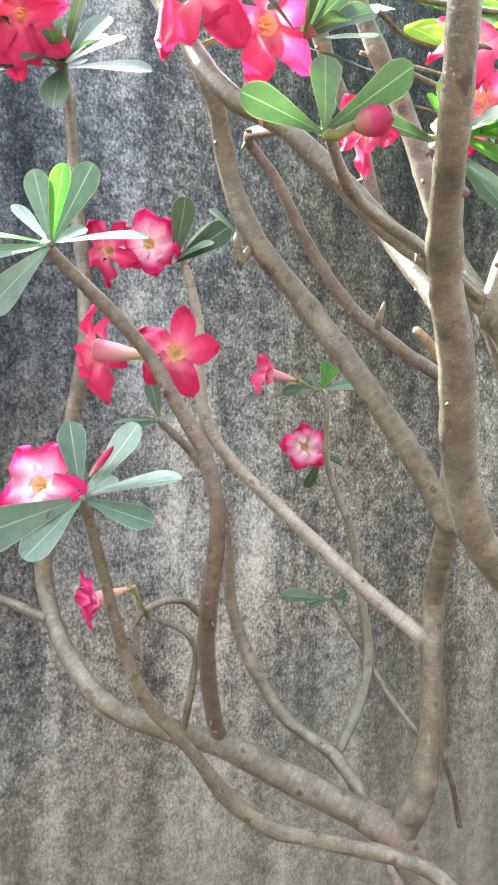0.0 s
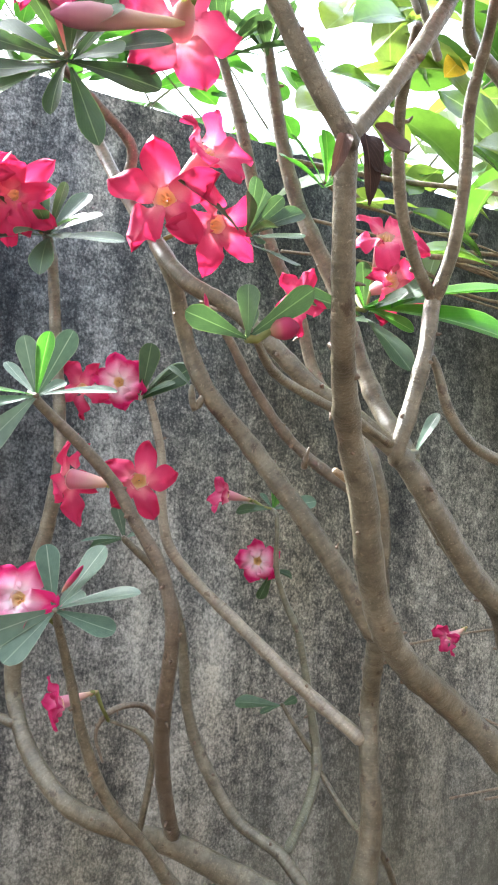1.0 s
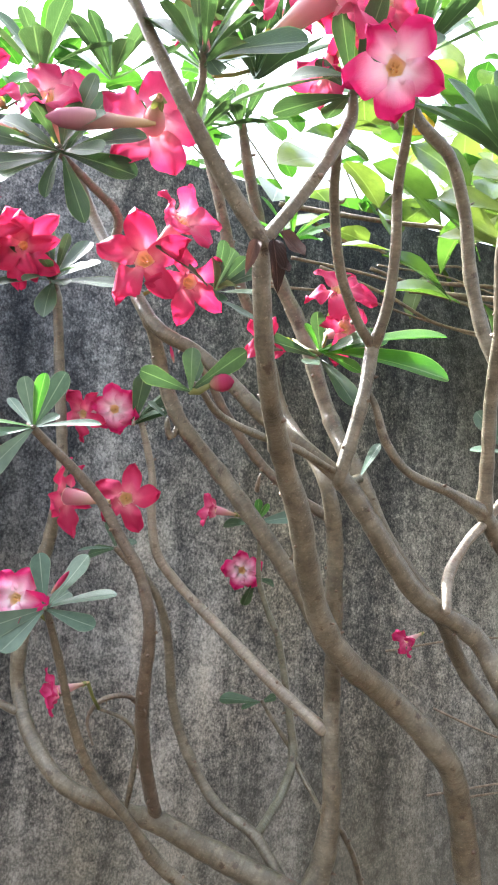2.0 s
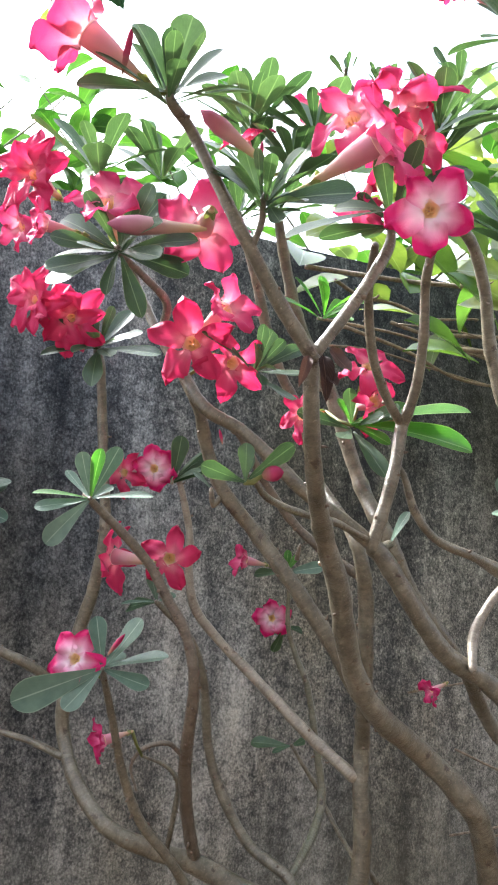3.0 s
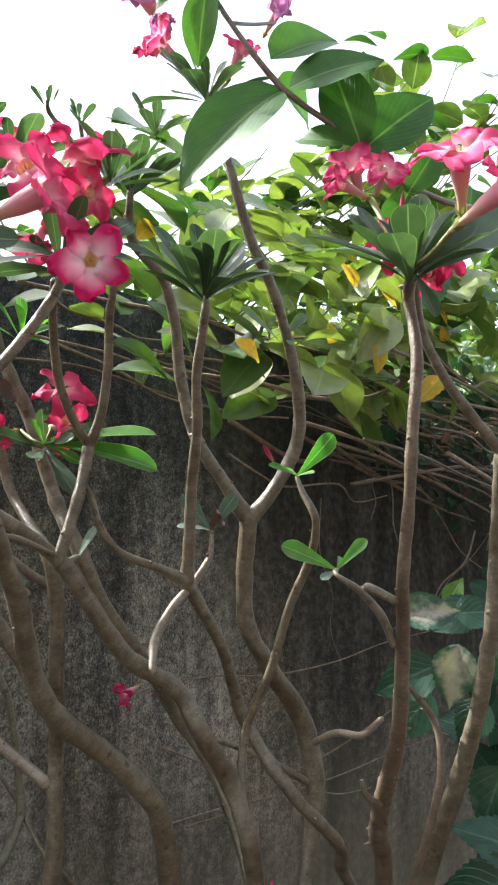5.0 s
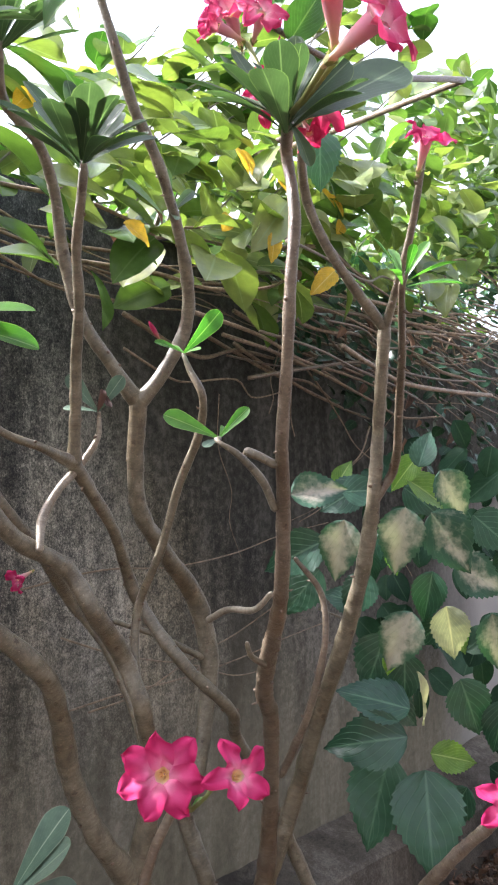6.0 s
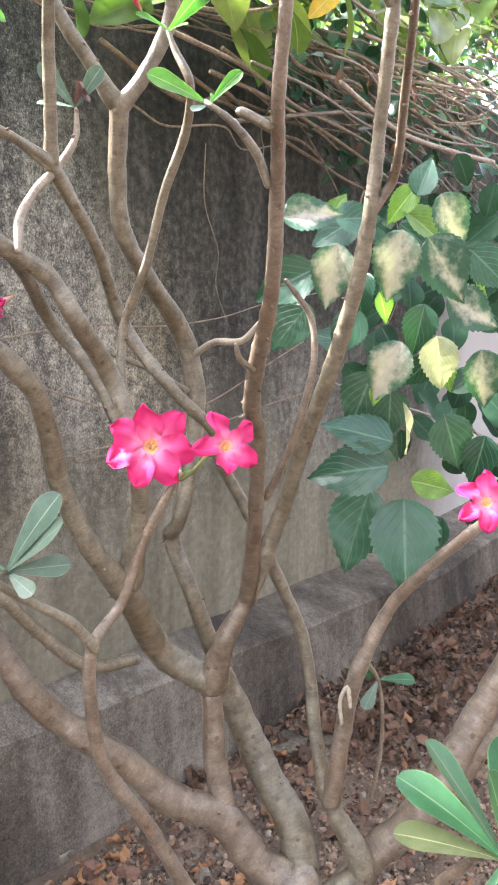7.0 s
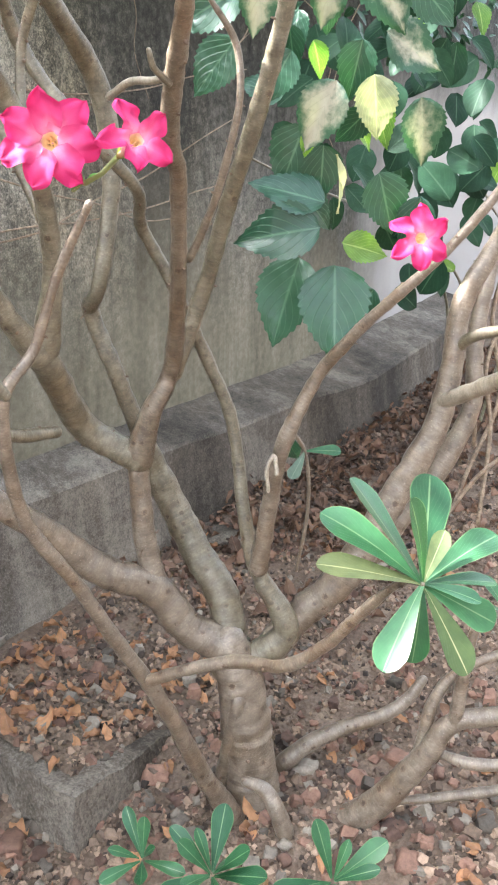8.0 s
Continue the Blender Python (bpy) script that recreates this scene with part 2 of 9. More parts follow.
def leafy(name, dark, light, rib, through, gloss=0.35, thin=0.45, margin=None, veins=0.4, sun_patch=None, ribs=9.0, sunk=False, shine=0.34):
    """A blade that lets light through, with a pale midrib and side veins; each leaf takes its own shade."""
    m, n, l, b = material(name)
    uv = n.new("ShaderNodeTexCoord").outputs["UV"]
    sep = n.new("ShaderNodeSeparateXYZ"); l.new(uv, sep.inputs[0])
    info = n.new("ShaderNodeObjectInfo").outputs["Random"]
    isl = n.new("ShaderNodeNewGeometry").outputs["Random Per Island"]
    rnd = n.new("ShaderNodeMath"); rnd.operation = "ADD"; l.new(info, rnd.inputs[0]); l.new(isl, rnd.inputs[1])
    fr = n.new("ShaderNodeMath"); fr.operation = "FRACT"; l.new(rnd.outputs[0], fr.inputs[0])
    base = mix(n, l, "MIX", fr.outputs[0], dark, light)
    ns = noise_node(n, l, 5, 5, 0.6, coords(n))
    fine = ramp(n, ((0.3, (0.72, 0.76, 0.74)), (0.7, (1.22, 1.20, 1.12))))
    l.new(ns.outputs["Fac"], fine.inputs["Fac"])
    base = mix(n, l, "MULTIPLY", 0.8, base, fine.outputs["Color"])
    off = n.new("ShaderNodeMath"); off.operation = "SUBTRACT"; l.new(sep.outputs["X"], off.inputs[0]); off.inputs[1].default_value = 0.5
    ab = n.new("ShaderNodeMath"); ab.operation = "ABSOLUTE"; l.new(off.outputs[0], ab.inputs[0])
    mid = ramp(n, ((0.0, (1, 1, 1)), (0.016, (0.7, 0.7, 0.7)), (0.032, (0, 0, 0))))
    l.new(ab.outputs[0], mid.inputs["Fac"])
    # side veins run from the rib towards the tip
    vy = n.new("ShaderNodeMath"); vy.operation = "MULTIPLY_ADD"
    l.new(ab.outputs[0], vy.inputs[0]); vy.inputs[1].default_value = -1.1; l.new(sep.outputs["Y"], vy.inputs[2])
    sc = n.new("ShaderNodeMath"); sc.operation = "MULTIPLY"; l.new(vy.outputs[0], sc.inputs[0]); sc.inputs[1].default_value = ribs
    ff = n.new("ShaderNodeMath"); ff.operation = "FRACT"; l.new(sc.outputs[0], ff.inputs[0])
    vein = ramp(n, ((0.0, (veins, veins, veins)), (0.07, (veins, veins, veins)), (0.14, (0, 0, 0))))
    l.new(ff.outputs[0], vein.inputs["Fac"])
    col = mix(n, l, "MIX", vein.outputs["Color"], base, rib)
    col = mix(n, l, "MIX", mid.outputs["Color"], col, rib)
    if margin:
        ed = ramp(n, ((0.460, (0, 0, 0)), (0.490, (0.8, 0.8, 0.8))))
        l.new(ab.outputs[0], ed.inputs["Fac"])
        col = mix(n, l, "MIX", ed.outputs["Color"], col, margin)
    if sun_patch:                                        # sun patches put into the colour about the middle of the blade
        sn = noise_node(n, l, 2.6, 5, 0.62, coords(n))
        s1 = n.new("ShaderNodeMath"); s1.operation = "MULTIPLY_ADD"
        l.new(ab.outputs[0], s1.inputs[0]); s1.inputs[1].default_value = -0.55; l.new(sn.outputs["Fac"], s1.inputs[2])
        s2 = n.new("ShaderNodeMath"); s2.operation = "MULTIPLY_ADD"
        l.new(fr.outputs[0], s2.inputs[0]); s2.inputs[1].default_value = 0.16; l.new(s1.outputs[0], s2.inputs[2])
        patch = ramp(n, ((0.38, (0, 0, 0)), (0.47, (0.30, 0.30, 0.30)), (0.56, (0.72, 0.72, 0.72)), (0.70, (0.90, 0.90, 0.90))))
        l.new(s2.outputs[0], patch.inputs["Fac"])
        col = mix(n, l, "MIX", patch.outputs["Color"], col, sun_patch)
        col = mix(n, l, "MULTIPLY", vein.outputs["Color"], col, (0.45, 0.50, 0.42))
    l.new(col, b.inputs["Base Color"])
    b.inputs["Roughness"].default_value = gloss
    b.inputs["Specular IOR Level"].default_value = shine
    bump(n, l, b, vein.outputs["Color"], 0.5, 0.003)
    if sunk:
        n["Bump"].invert = True
        n["Bump"].inputs["Distance"].default_value = 0.0045
    tr = n.new("ShaderNodeBsdfTranslucent")
    l.new(mix(n, l, "MULTIPLY", 1.0, col, through), tr.inputs["Color"])
    ms = n.new("ShaderNodeMixShader"); ms.inputs[0].default_value = thin
    l.new(b.outputs[0], ms.inputs[1]); l.new(tr.outputs[0], ms.inputs[2])
    l.new(ms.outputs[0], n["Material Output"].inputs["Surface"])
    return m


ROSE_LEAF = leafy("rose_leaf", (0.033, 0.060, 0.033), (0.070, 0.110, 0.060), (0.15, 0.20, 0.12), (1.1, 1.35, 0.6), 0.40, 0.32, (0.16, 0.21, 0.10), 0.07, shine=0.34)
ROSE_LEAF_DEEP = leafy("rose_leaf_deep", (0.018, 0.068, 0.030), (0.040, 0.118, 0.050), (0.14, 0.22, 0.11), (1.1, 1.4, 0.6), 0.36, 0.25, (0.13, 0.21, 0.09), 0.07)
# paler copy: sky sheen and sun on the blade put into the colour
ROSE_LEAF_PALE = leafy("rose_leaf_pale", (0.060, 0.103, 0.070), (0.110, 0.155, 0.115), (0.21, 0.26, 0.19), (1.0, 1.1, 0.9), 0.38, 0.12, (0.20, 0.25, 0.17), 0.05, shine=0.28)
# brighter copy: light behind the leaf put into its colour; bracts use it too
ROSE_LEAF_BACKLIT = leafy("rose_leaf_bright", (0.058, 0.160, 0.034), (0.105, 0.235, 0.048), (0.28, 0.40, 0.16), (1.1, 1.7, 0.5), 0.33, 0.42, (0.30, 0.42, 0.17), 0.07)
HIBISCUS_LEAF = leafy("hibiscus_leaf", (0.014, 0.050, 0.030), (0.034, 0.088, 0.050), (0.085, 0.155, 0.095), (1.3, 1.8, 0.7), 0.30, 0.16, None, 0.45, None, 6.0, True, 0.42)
# darker copy; shade of inner leaves and overhead silhouettes put into the colour
HIBISCUS_LEAF_SHADED = leafy("hibiscus_leaf_shaded", (0.010, 0.030, 0.017), (0.022, 0.056, 0.030), (0.05, 0.09, 0.055), (1.3, 1.8, 0.7), 0.50, 0.12, None, 0.12, None, 6.0, True, 0.12)
# patches of sun on these blades are put into their colour
HIBISCUS_SUNLIT = leafy("hibiscus_leaf_sunlit", (0.022, 0.062, 0.038), (0.042, 0.098, 0.058), (0.10, 0.17, 0.11), (1.3, 1.7, 0.7), 0.38, 0.2, None, 0.22, (0.42, 0.36, 0.30), 6.0, True)
# cream puts strong sun into one blade's colour; the other blade is dried
HIBISCUS_CREAM = leafy("hibiscus_leaf_cream", (0.26, 0.29, 0.18), (0.42, 0.41, 0.29), (0.5, 0.5, 0.3), (1.2, 1.2, 0.7), 0.4, 0.45)
HIBISCUS_LIME = leafy("hibiscus_leaf_lime", (0.10, 0.20, 0.05), (0.17, 0.28, 0.065), (0.36, 0.46, 0.18), (1.4, 1.6, 0.5), 0.35, 0.5)
CLIMBER_LEAF = leafy("climber_leaf", (0.090, 0.145, 0.046), (0.275, 0.306, 0.130), (0.28, 0.34, 0.17), (0.95, 1.18, 0.32), 0.26, 0.36, None, 0.12, shine=0.7)
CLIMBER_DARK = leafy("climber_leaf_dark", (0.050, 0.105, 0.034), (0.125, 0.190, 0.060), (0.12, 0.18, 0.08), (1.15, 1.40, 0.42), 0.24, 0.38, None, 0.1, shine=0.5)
GARDEN_LEAF = leafy("garden_leaf", (0.030, 0.085, 0.020), (0.062, 0.140, 0.032), (0.12, 0.20, 0.07), (1.1, 1.4, 0.4), 0.42, 0.32, None, 0.12, shine=0.25)
ROSE_LEAF_FADED = leafy("rose_leaf_faded", (0.085, 0.130, 0.055), (0.165, 0.195, 0.090), (0.42, 0.42, 0.24), (1.3, 1.3, 0.7), 0.36, 0.4, None, 0.06)
BROAD_LEAF = leafy("broad_leaf", (0.034, 0.088, 0.024), (0.064, 0.135, 0.036), (0.13, 0.21, 0.075), (1.2, 1.55, 0.5), 0.45, 0.36, None, 0.14, shine=0.2)
YELLOW_LEAF = leafy("yellow_leaf", (0.55, 0.36, 0.03), (0.70, 0.48, 0.05), (0.7, 0.55, 0.2), (1.2, 1.1, 0.6), 0.5, 0.45)
DRY_LEAF = leafy("dry_leaf", (0.042, 0.027, 0.021), (0.200, 0.115, 0.075), (0.22, 0.14, 0.095), (1.2, 1.0, 0.7), 0.75, 0.15)
ORANGE_LEAF = leafy("fallen_orange_leaf", (0.19, 0.095, 0.052), (0.43, 0.225, 0.115), (0.30, 0.18, 0.11), (1.2, 1.0, 0.7), 0.75, 0.15)
WITHERED_LEAF = leafy("withered_leaf", (0.026, 0.013, 0.011), (0.095, 0.050, 0.040), (0.12, 0.07, 0.055), (1.2, 1.0, 0.8), 0.7, 0.12)
DRY_PETAL = leafy("dry_petal", (0.50, 0.33, 0.16), (0.62, 0.43, 0.23), (0.42, 0.27, 0.13), (1.3, 1.1, 0.8), 0.7, 0.4)


def petal(name, inner, middle, rim, through=(1.15, 0.9, 0.95)):
    """A soft petal: pale at the throat, deep at the rim, with fine lengthwise lines."""
    m, n, l, b = material(name)
    uv = n.new("ShaderNodeTexCoord").outputs["UV"]
    sep = n.new("ShaderNodeSeparateXYZ"); l.new(uv, sep.inputs[0])
    off = n.new("ShaderNodeMath"); off.operation = "SUBTRACT"; l.new(sep.outputs["X"], off.inputs[0]); off.inputs[1].default_value = 0.5
    ab = n.new("ShaderNodeMath"); ab.operation = "ABSOLUTE"; l.new(off.outputs[0], ab.inputs[0])
    k = n.new("ShaderNodeMath"); k.operation = "MULTIPLY_ADD"
    l.new(ab.outputs[0], k.inputs[0]); k.inputs[1].default_value = 0.55; l.new(sep.outputs["Y"], k.inputs[2])
    ns = noise_node(n, l, 14, 3, 0.6, uv, (6, 0.6, 1))
    k2 = n.new("ShaderNodeMath"); k2.operation = "MULTIPLY_ADD"
    l.new(ns.outputs["Fac"], k2.inputs[0]); k2.inputs[1].default_value = 0.18; l.new(k.outputs[0], k2.inputs[2])
    r = ramp(n, ((0.20, inner), (0.58, middle), (0.92, rim)))
    l.new(k2.outputs[0], r.inputs["Fac"])
    l.new(r.outputs["Color"], b.inputs["Base Color"])
    b.inputs["Roughness"].default_value = 0.6
    b.inputs["Specular IOR Level"].default_value = 0.2
    bump(n, l, b, ns.outputs["Fac"], 0.4, 0.0015)
    tr = n.new("ShaderNodeBsdfTranslucent")
    l.new(mix(n, l, "MULTIPLY", 1.0, r.outputs["Color"], through), tr.inputs["Color"])
    ms = n.new("ShaderNodeMixShader"); ms.inputs[0].default_value = 0.24
    l.new(b.outputs[0], ms.inputs[1]); l.new(tr.outputs[0], ms.inputs[2])
    l.new(ms.outputs[0], n["Material Output"].inputs["Surface"])
    return m


PETAL = {
    "picotee": petal("petal_picotee", (0.80, 0.66, 0.68), (0.74, 0.32, 0.46), (0.55, 0.014, 0.13)),
    "pink": petal("petal_pink", (0.72, 0.38, 0.42), (0.62, 0.125, 0.23), (0.52, 0.040, 0.135)),
    "red": petal("petal_red", (0.74, 0.24, 0.30), (0.60, 0.058, 0.155), (0.50, 0.024, 0.098)),
    "magenta": petal("petal_magenta", (0.72, 0.26, 0.38), (0.57, 0.070, 0.195), (0.45, 0.020, 0.110)),
    "purple": petal("petal_purple", (0.50, 0.25, 0.42), (0.56, 0.31, 0.51), (0.50, 0.22, 0.44)),
}
TUBE = petal("flower_tube", (0.46, 0.36, 0.18), (0.56, 0.36, 0.30), (0.60, 0.27, 0.34))
THROAT = petal("flower_throat", (0.84, 0.62, 0.24), (0.88, 0.70, 0.36), (0.88, 0.66, 0.58))
BUD = petal("flower_bud", (0.38, 0.26, 0.16), (0.40, 0.045, 0.115), (0.30, 0.018, 0.070))
BUD_PALE = petal("fading_bud", (0.52, 0.42, 0.24), (0.48, 0.30, 0.28), (0.40, 0.14, 0.21))
SEPAL = leafy("sepal", (0.14, 0.16, 0.05), (0.22, 0.22, 0.08), (0.3, 0.3, 0.15), (1.3, 1.4, 0.6), 0.5, 0.3)


def stone(name, dark, light):
    m, n, l, b = material(name)
    c = coords(n)
    info = n.new("ShaderNodeObjectInfo").outputs["Random"]
    isl = n.new("ShaderNodeNewGeometry").outputs["Random Per Island"]
    s = n.new("ShaderNodeMath"); s.operation = "ADD"; l.new(info, s.inputs[0]); l.new(isl, s.inputs[1])
    fr = n.new("ShaderNodeMath"); fr.operation = "FRACT"; l.new(s.outputs[0], fr.inputs[0])
    ns = noise_node(n, l, 55, 6, 0.75, c)
    fine = ramp(n, ((0.3, (0.48, 0.47, 0.46)), (0.7, (1.32, 1.31, 1.29))))
    l.new(ns.outputs["Fac"], fine.inputs["Fac"])
    l.new(mix(n, l, "MULTIPLY", 0.9, mix(n, l, "MIX", fr.outputs[0], dark, light), fine.outputs["Color"]), b.inputs["Base Color"])
    b.inputs["Roughness"].default_value = 0.92
    bump(n, l, b, ns.outputs["Fac"], 0.6, 0.004)
    return m


BRICK = stone("brick_clay", (0.085, 0.048, 0.034), (0.245, 0.138, 0.095))
ROCK = stone("grey_stone", (0.060, 0.048, 0.036), (0.255, 0.218, 0.174))
CHIP = stone("rubble_chip", (0.026, 0.017, 0.012), (0.325, 0.228, 0.160))


# ---- helpers of this scene ----
def mesh_of(name, bm, mat, smooth=True):
    me = bpy.data.meshes.new(name)
    bm.to_mesh(me)
    bm.free()
    me.materials.append(mat)
    if smooth:
        me.polygons.foreach_set("use_smooth", [True] * len(me.polygons))
    return me


def under(ob, parent):
    ob.parent = parent
    ob.matrix_parent_inverse = parent.matrix_world.inverted()
    return ob


def part(name, bm, mat, parent, label="", smooth=True):
    return tagged(under(new(name, mesh_of(name, bm, mat, smooth)), parent), label)


def placed(name, mesh, m, parent, label=""):
    ob = new(name, mesh)
    ob.matrix_world = m
    ob.parent = parent
    ob.matrix_parent_inverse = parent.matrix_world.inverted()
    return tagged(ob, label)


def thing(name, at, label, category, group="", kind=""):
    ob = new(name)
    ob.location = at
    bpy.context.view_layer.update()
    return tagged(ob, label, category, group, kind)


def spline(nodes, step=0.012):
    """Points and radii along a smooth line through the nodes (x, y, z, r)."""
    pts = [Vector(n[:3]) for n in nodes]
    rad = [n[3] for n in nodes]
    out = []
    for i in range(len(pts) - 1):
        p0, p1, p2, p3 = pts[max(i - 1, 0)], pts[i], pts[i + 1], pts[min(i + 2, len(pts) - 1)]
        k = max(2, int((p2 - p1).length / step))
        l1 = (p2 - p1).length
        m1 = (p2 - p0) * (l1 / max(1e-6, (p2 - p1).length + (p1 - p0).length)) if i > 0 else p2 - p1
        m2 = (p3 - p1) * (l1 / max(1e-6, (p3 - p2).length + (p2 - p1).length)) if i + 2 < len(pts) else p2 - p1
        for j in range(k):
            t = j / k
            h = (2 * t ** 3 - 3 * t ** 2 + 1) * p1 + (t ** 3 - 2 * t ** 2 + t) * m1 + (3 * t ** 2 - 2 * t ** 3) * p2 + (t ** 3 - t ** 2) * m2
            s = t * t * (3 - 2 * t)
            out.append((h, rad[i] * (1 - s) + rad[i + 1] * s))
    out.append((pts[-1], rad[-1]))
    return out


def tube(bm, line, sides=10, knobby=0.0, seed=0.0, slot=0):
    """A closed tube round a line of (point, radius), with swellings and scars if it is knobby; UV in metres round and along."""
    uvl = bm.loops.layers.uv.verify()
    rings, side, run = [], None, [0.0]
    for i, (p, r) in enumerate(line):
        a, b = line[max(i - 1, 0)][0], line[min(i + 1, len(line) - 1)][0]
        d = (b - a).normalized() if (b - a).length > 1e-7 else Vector((0, 0, 1))
        if side is None:
            side = d.orthogonal().normalized()
        side = (side - d * side.dot(d)).normalized()
        up = d.cross(side)
        ring = []
        for k in range(sides):
            w = 2 * math.pi * k / sides
            o = side * math.cos(w) + up * math.sin(w)
            q = r
            if knobby:
                q *= 1 + knobby * noise.noise((p + o * r) * 38 + Vector((seed, 0, 0))) + 0.5 * knobby * noise.noise(Vector((i * 0.55, seed, 3.0)))
            ring.append(bm.verts.new(p + o * q))
        rings.append(ring)
        if i:
            run.append(run[-1] + (p - line[i - 1][0]).length)
    girth = 2 * math.pi * max(r for _, r in line) / sides
    for i, (r0, r1) in enumerate(zip(rings, rings[1:])):
        for k in range(sides):
            f = bm.faces.new((r0[k], r0[(k + 1) % sides], r1[(k + 1) % sides], r1[k]))
            f.material_index = slot
            for loop, (u, v) in zip(f.loops, ((k, i), (k + 1, i), (k + 1, i + 1), (k, i + 1))):
                loop[uvl].uv = (u * girth + seed, run[v] + seed)
    for ring, flip in ((rings[0], True), (rings[-1], False)):
        c = bm.verts.new(sum((v.co for v in ring), Vector()) / sides)
        for k in range(sides):
            v = (ring[k], ring[(k + 1) % sides], c)
            bm.faces.new(v[::-1] if flip else v).material_index = slot


def blade(bm, length, width, shape="spoon", fold=0.12, curl=0.2, teeth=0, quilt=0.0, cols=4, rows=13, at=None, wave=0.0, phase=0.0):
    """A leaf blade from the origin along +y, upper side +z, with its UV map. shape: spoon, oval, heart or petal."""
    uvl = bm.loops.layers.uv.verify()
    grid, uvs = [], {}
    for j in range(rows + 1):
        t = j / rows
        if shape == "spoon":
            t = 1 - (1 - t) ** 1.7                     # closer rows round the blunt tip
            u = min(1.0, t / 0.78)
            w = 0.12 + 0.88 * u ** 1.35 * (1.6 - 0.6 * u)
            w *= max(0.0, 1 - max(0.0, (t - 0.76) / 0.24) ** 2.0) ** 0.5
        elif shape == "oval":
            w = math.sin(math.pi * t ** 0.88) ** 0.62 * (1 - 0.25 * max(0.0, (t - 0.75) / 0.25)) if 0 < t < 1 else 0.0
        elif shape == "heart":
            w = t ** 0.62 * (1 - t) ** 1.18 / 0.315
        else:
            w = 0.56 + 0.44 * math.sin(math.pi * 0.5 * min(1, t * 2.1))
            w *= max(0.0, 1 - max(0.0, (t - 0.52) / 0.48) ** 2.3) ** 0.58
        row = []
        for i in range(cols + 1):
            s = 2 * i / cols - 1
            x = s * 0.5 * width * w
            y = length * t
            if teeth and abs(s) == 1 and 0.05 < t < 0.98:
                saw = (j % 3) / 3
                x *= 0.93 + 0.16 * saw
                y += length * 0.022 * saw
            z = fold * width * abs(s) * w - curl * length * t * t
            z += quilt * width * abs(math.sin(math.pi * 6 * (t - 0.55 * abs(s)))) * min(1.0, 4 * abs(s)) * (1 - 0.5 * abs(s))
            z += wave * width * math.sin(t * 9 + s * 2.5 + phase) * abs(s)
            if shape == "petal":
                z += width * (0.35 * wave * math.sin(7 * s + phase) * t + 0.05 * math.exp(-(s * 5) ** 2) * t)
                x += 0.10 * width * t * t * math.cos(phase)
                y += length * 0.05 * math.sin(5 * s + 2 * phase) * t
            v = bm.verts.new((at @ Vector((x, y, z))) if at else (x, y, z))
            uvs[v] = (i / cols, t)
            row.append(v)
        grid.append(row)
    for j in range(rows):
        for i in range(cols):
            f = bm.faces.new((grid[j][i], grid[j][i + 1], grid[j + 1][i + 1], grid[j + 1][i]))
            for loop in f.loops:
                loop[uvl].uv = uvs[loop.vert]


def blade_mesh(name, mat, **kw):
    bm = bmesh.new()
    blade(bm, **kw)
    bmesh.ops.remove_doubles(bm, verts=bm.verts, dist=1e-5)
    return mesh_of(name, bm, mat)


def aim(at, along, normal, scale=1.0):
    """The pose of a blade at a place, its length along one way and its upper side towards another."""
    y = Vector(along).normalized()
    z = Vector(normal)
    z = z - y * z.dot(y)
    z = z.normalized() if z.length > 1e-4 else y.orthogonal().normalized()
    x = y.cross(z)
    m = Matrix((x, y, z)).transposed().to_4x4()
    return Matrix.Translation(at) @ m @ Matrix.Diagonal((scale, scale, scale, 1))


# ---- wall, plinth, ground ----
def slab(bm, x0, x1, y0, y1, z0, z1, step, rough, seed, cham=0.0):
    """A block whose faces are cut into small squares and slightly uneven."""
    def lin(a, b):
        k = max(1, round((b - a) / step))
        return [a + (b - a) * i / k for i in range(k + 1)]
    xs, ys, zs = lin(x0, x1), lin(y0, y1), lin(z0, z1)
    verts = {}
    def vert(x, y, z):
        key = (round(x, 4), round(y, 4), round(z, 4))
        if key not in verts:
            o = noise.noise_vector(Vector((x, y, z)) * 3 + Vector((seed, 0, 0))) * rough + noise.noise_vector(Vector((x, y, z)) * 13 + Vector((seed, 5, 0))) * rough * 0.5
            verts[key] = bm.verts.new((x + o.x, y + o.y, z + o.z))
        return verts[key]
    for a, b, at in ((xs, zs, lambda p, q: (p, y0, q)), (xs, zs, lambda p, q: (p, y1, q)), (xs, ys, lambda p, q: (p, q, z0)), (xs, ys, lambda p, q: (p, q, z1)), (ys, zs, lambda p, q: (x0, p, q)), (ys, zs, lambda p, q: (x1, p, q))):
        for p, p2 in zip(a, a[1:]):
            for q, q2 in zip(b, b[1:]):
                bm.faces.new([vert(*at(u, v)) for u, v in ((p, q), (p2, q), (p2, q2), (p, q2))])
    bmesh.ops.recalc_face_normals(bm, faces=bm.faces)


def structure(name, bm, mat, label, category, smooth=False):
    return tagged(new(name, mesh_of(name, bm, mat, smooth)), label, category, "", "structure")


bm = bmesh.new()
slab(bm, -4.0, 9.0, 1.172, 1.36, -0.05, 2.27, 0.09, 0.004, 1)
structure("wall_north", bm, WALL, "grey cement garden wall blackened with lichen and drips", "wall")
bm = bmesh.new()
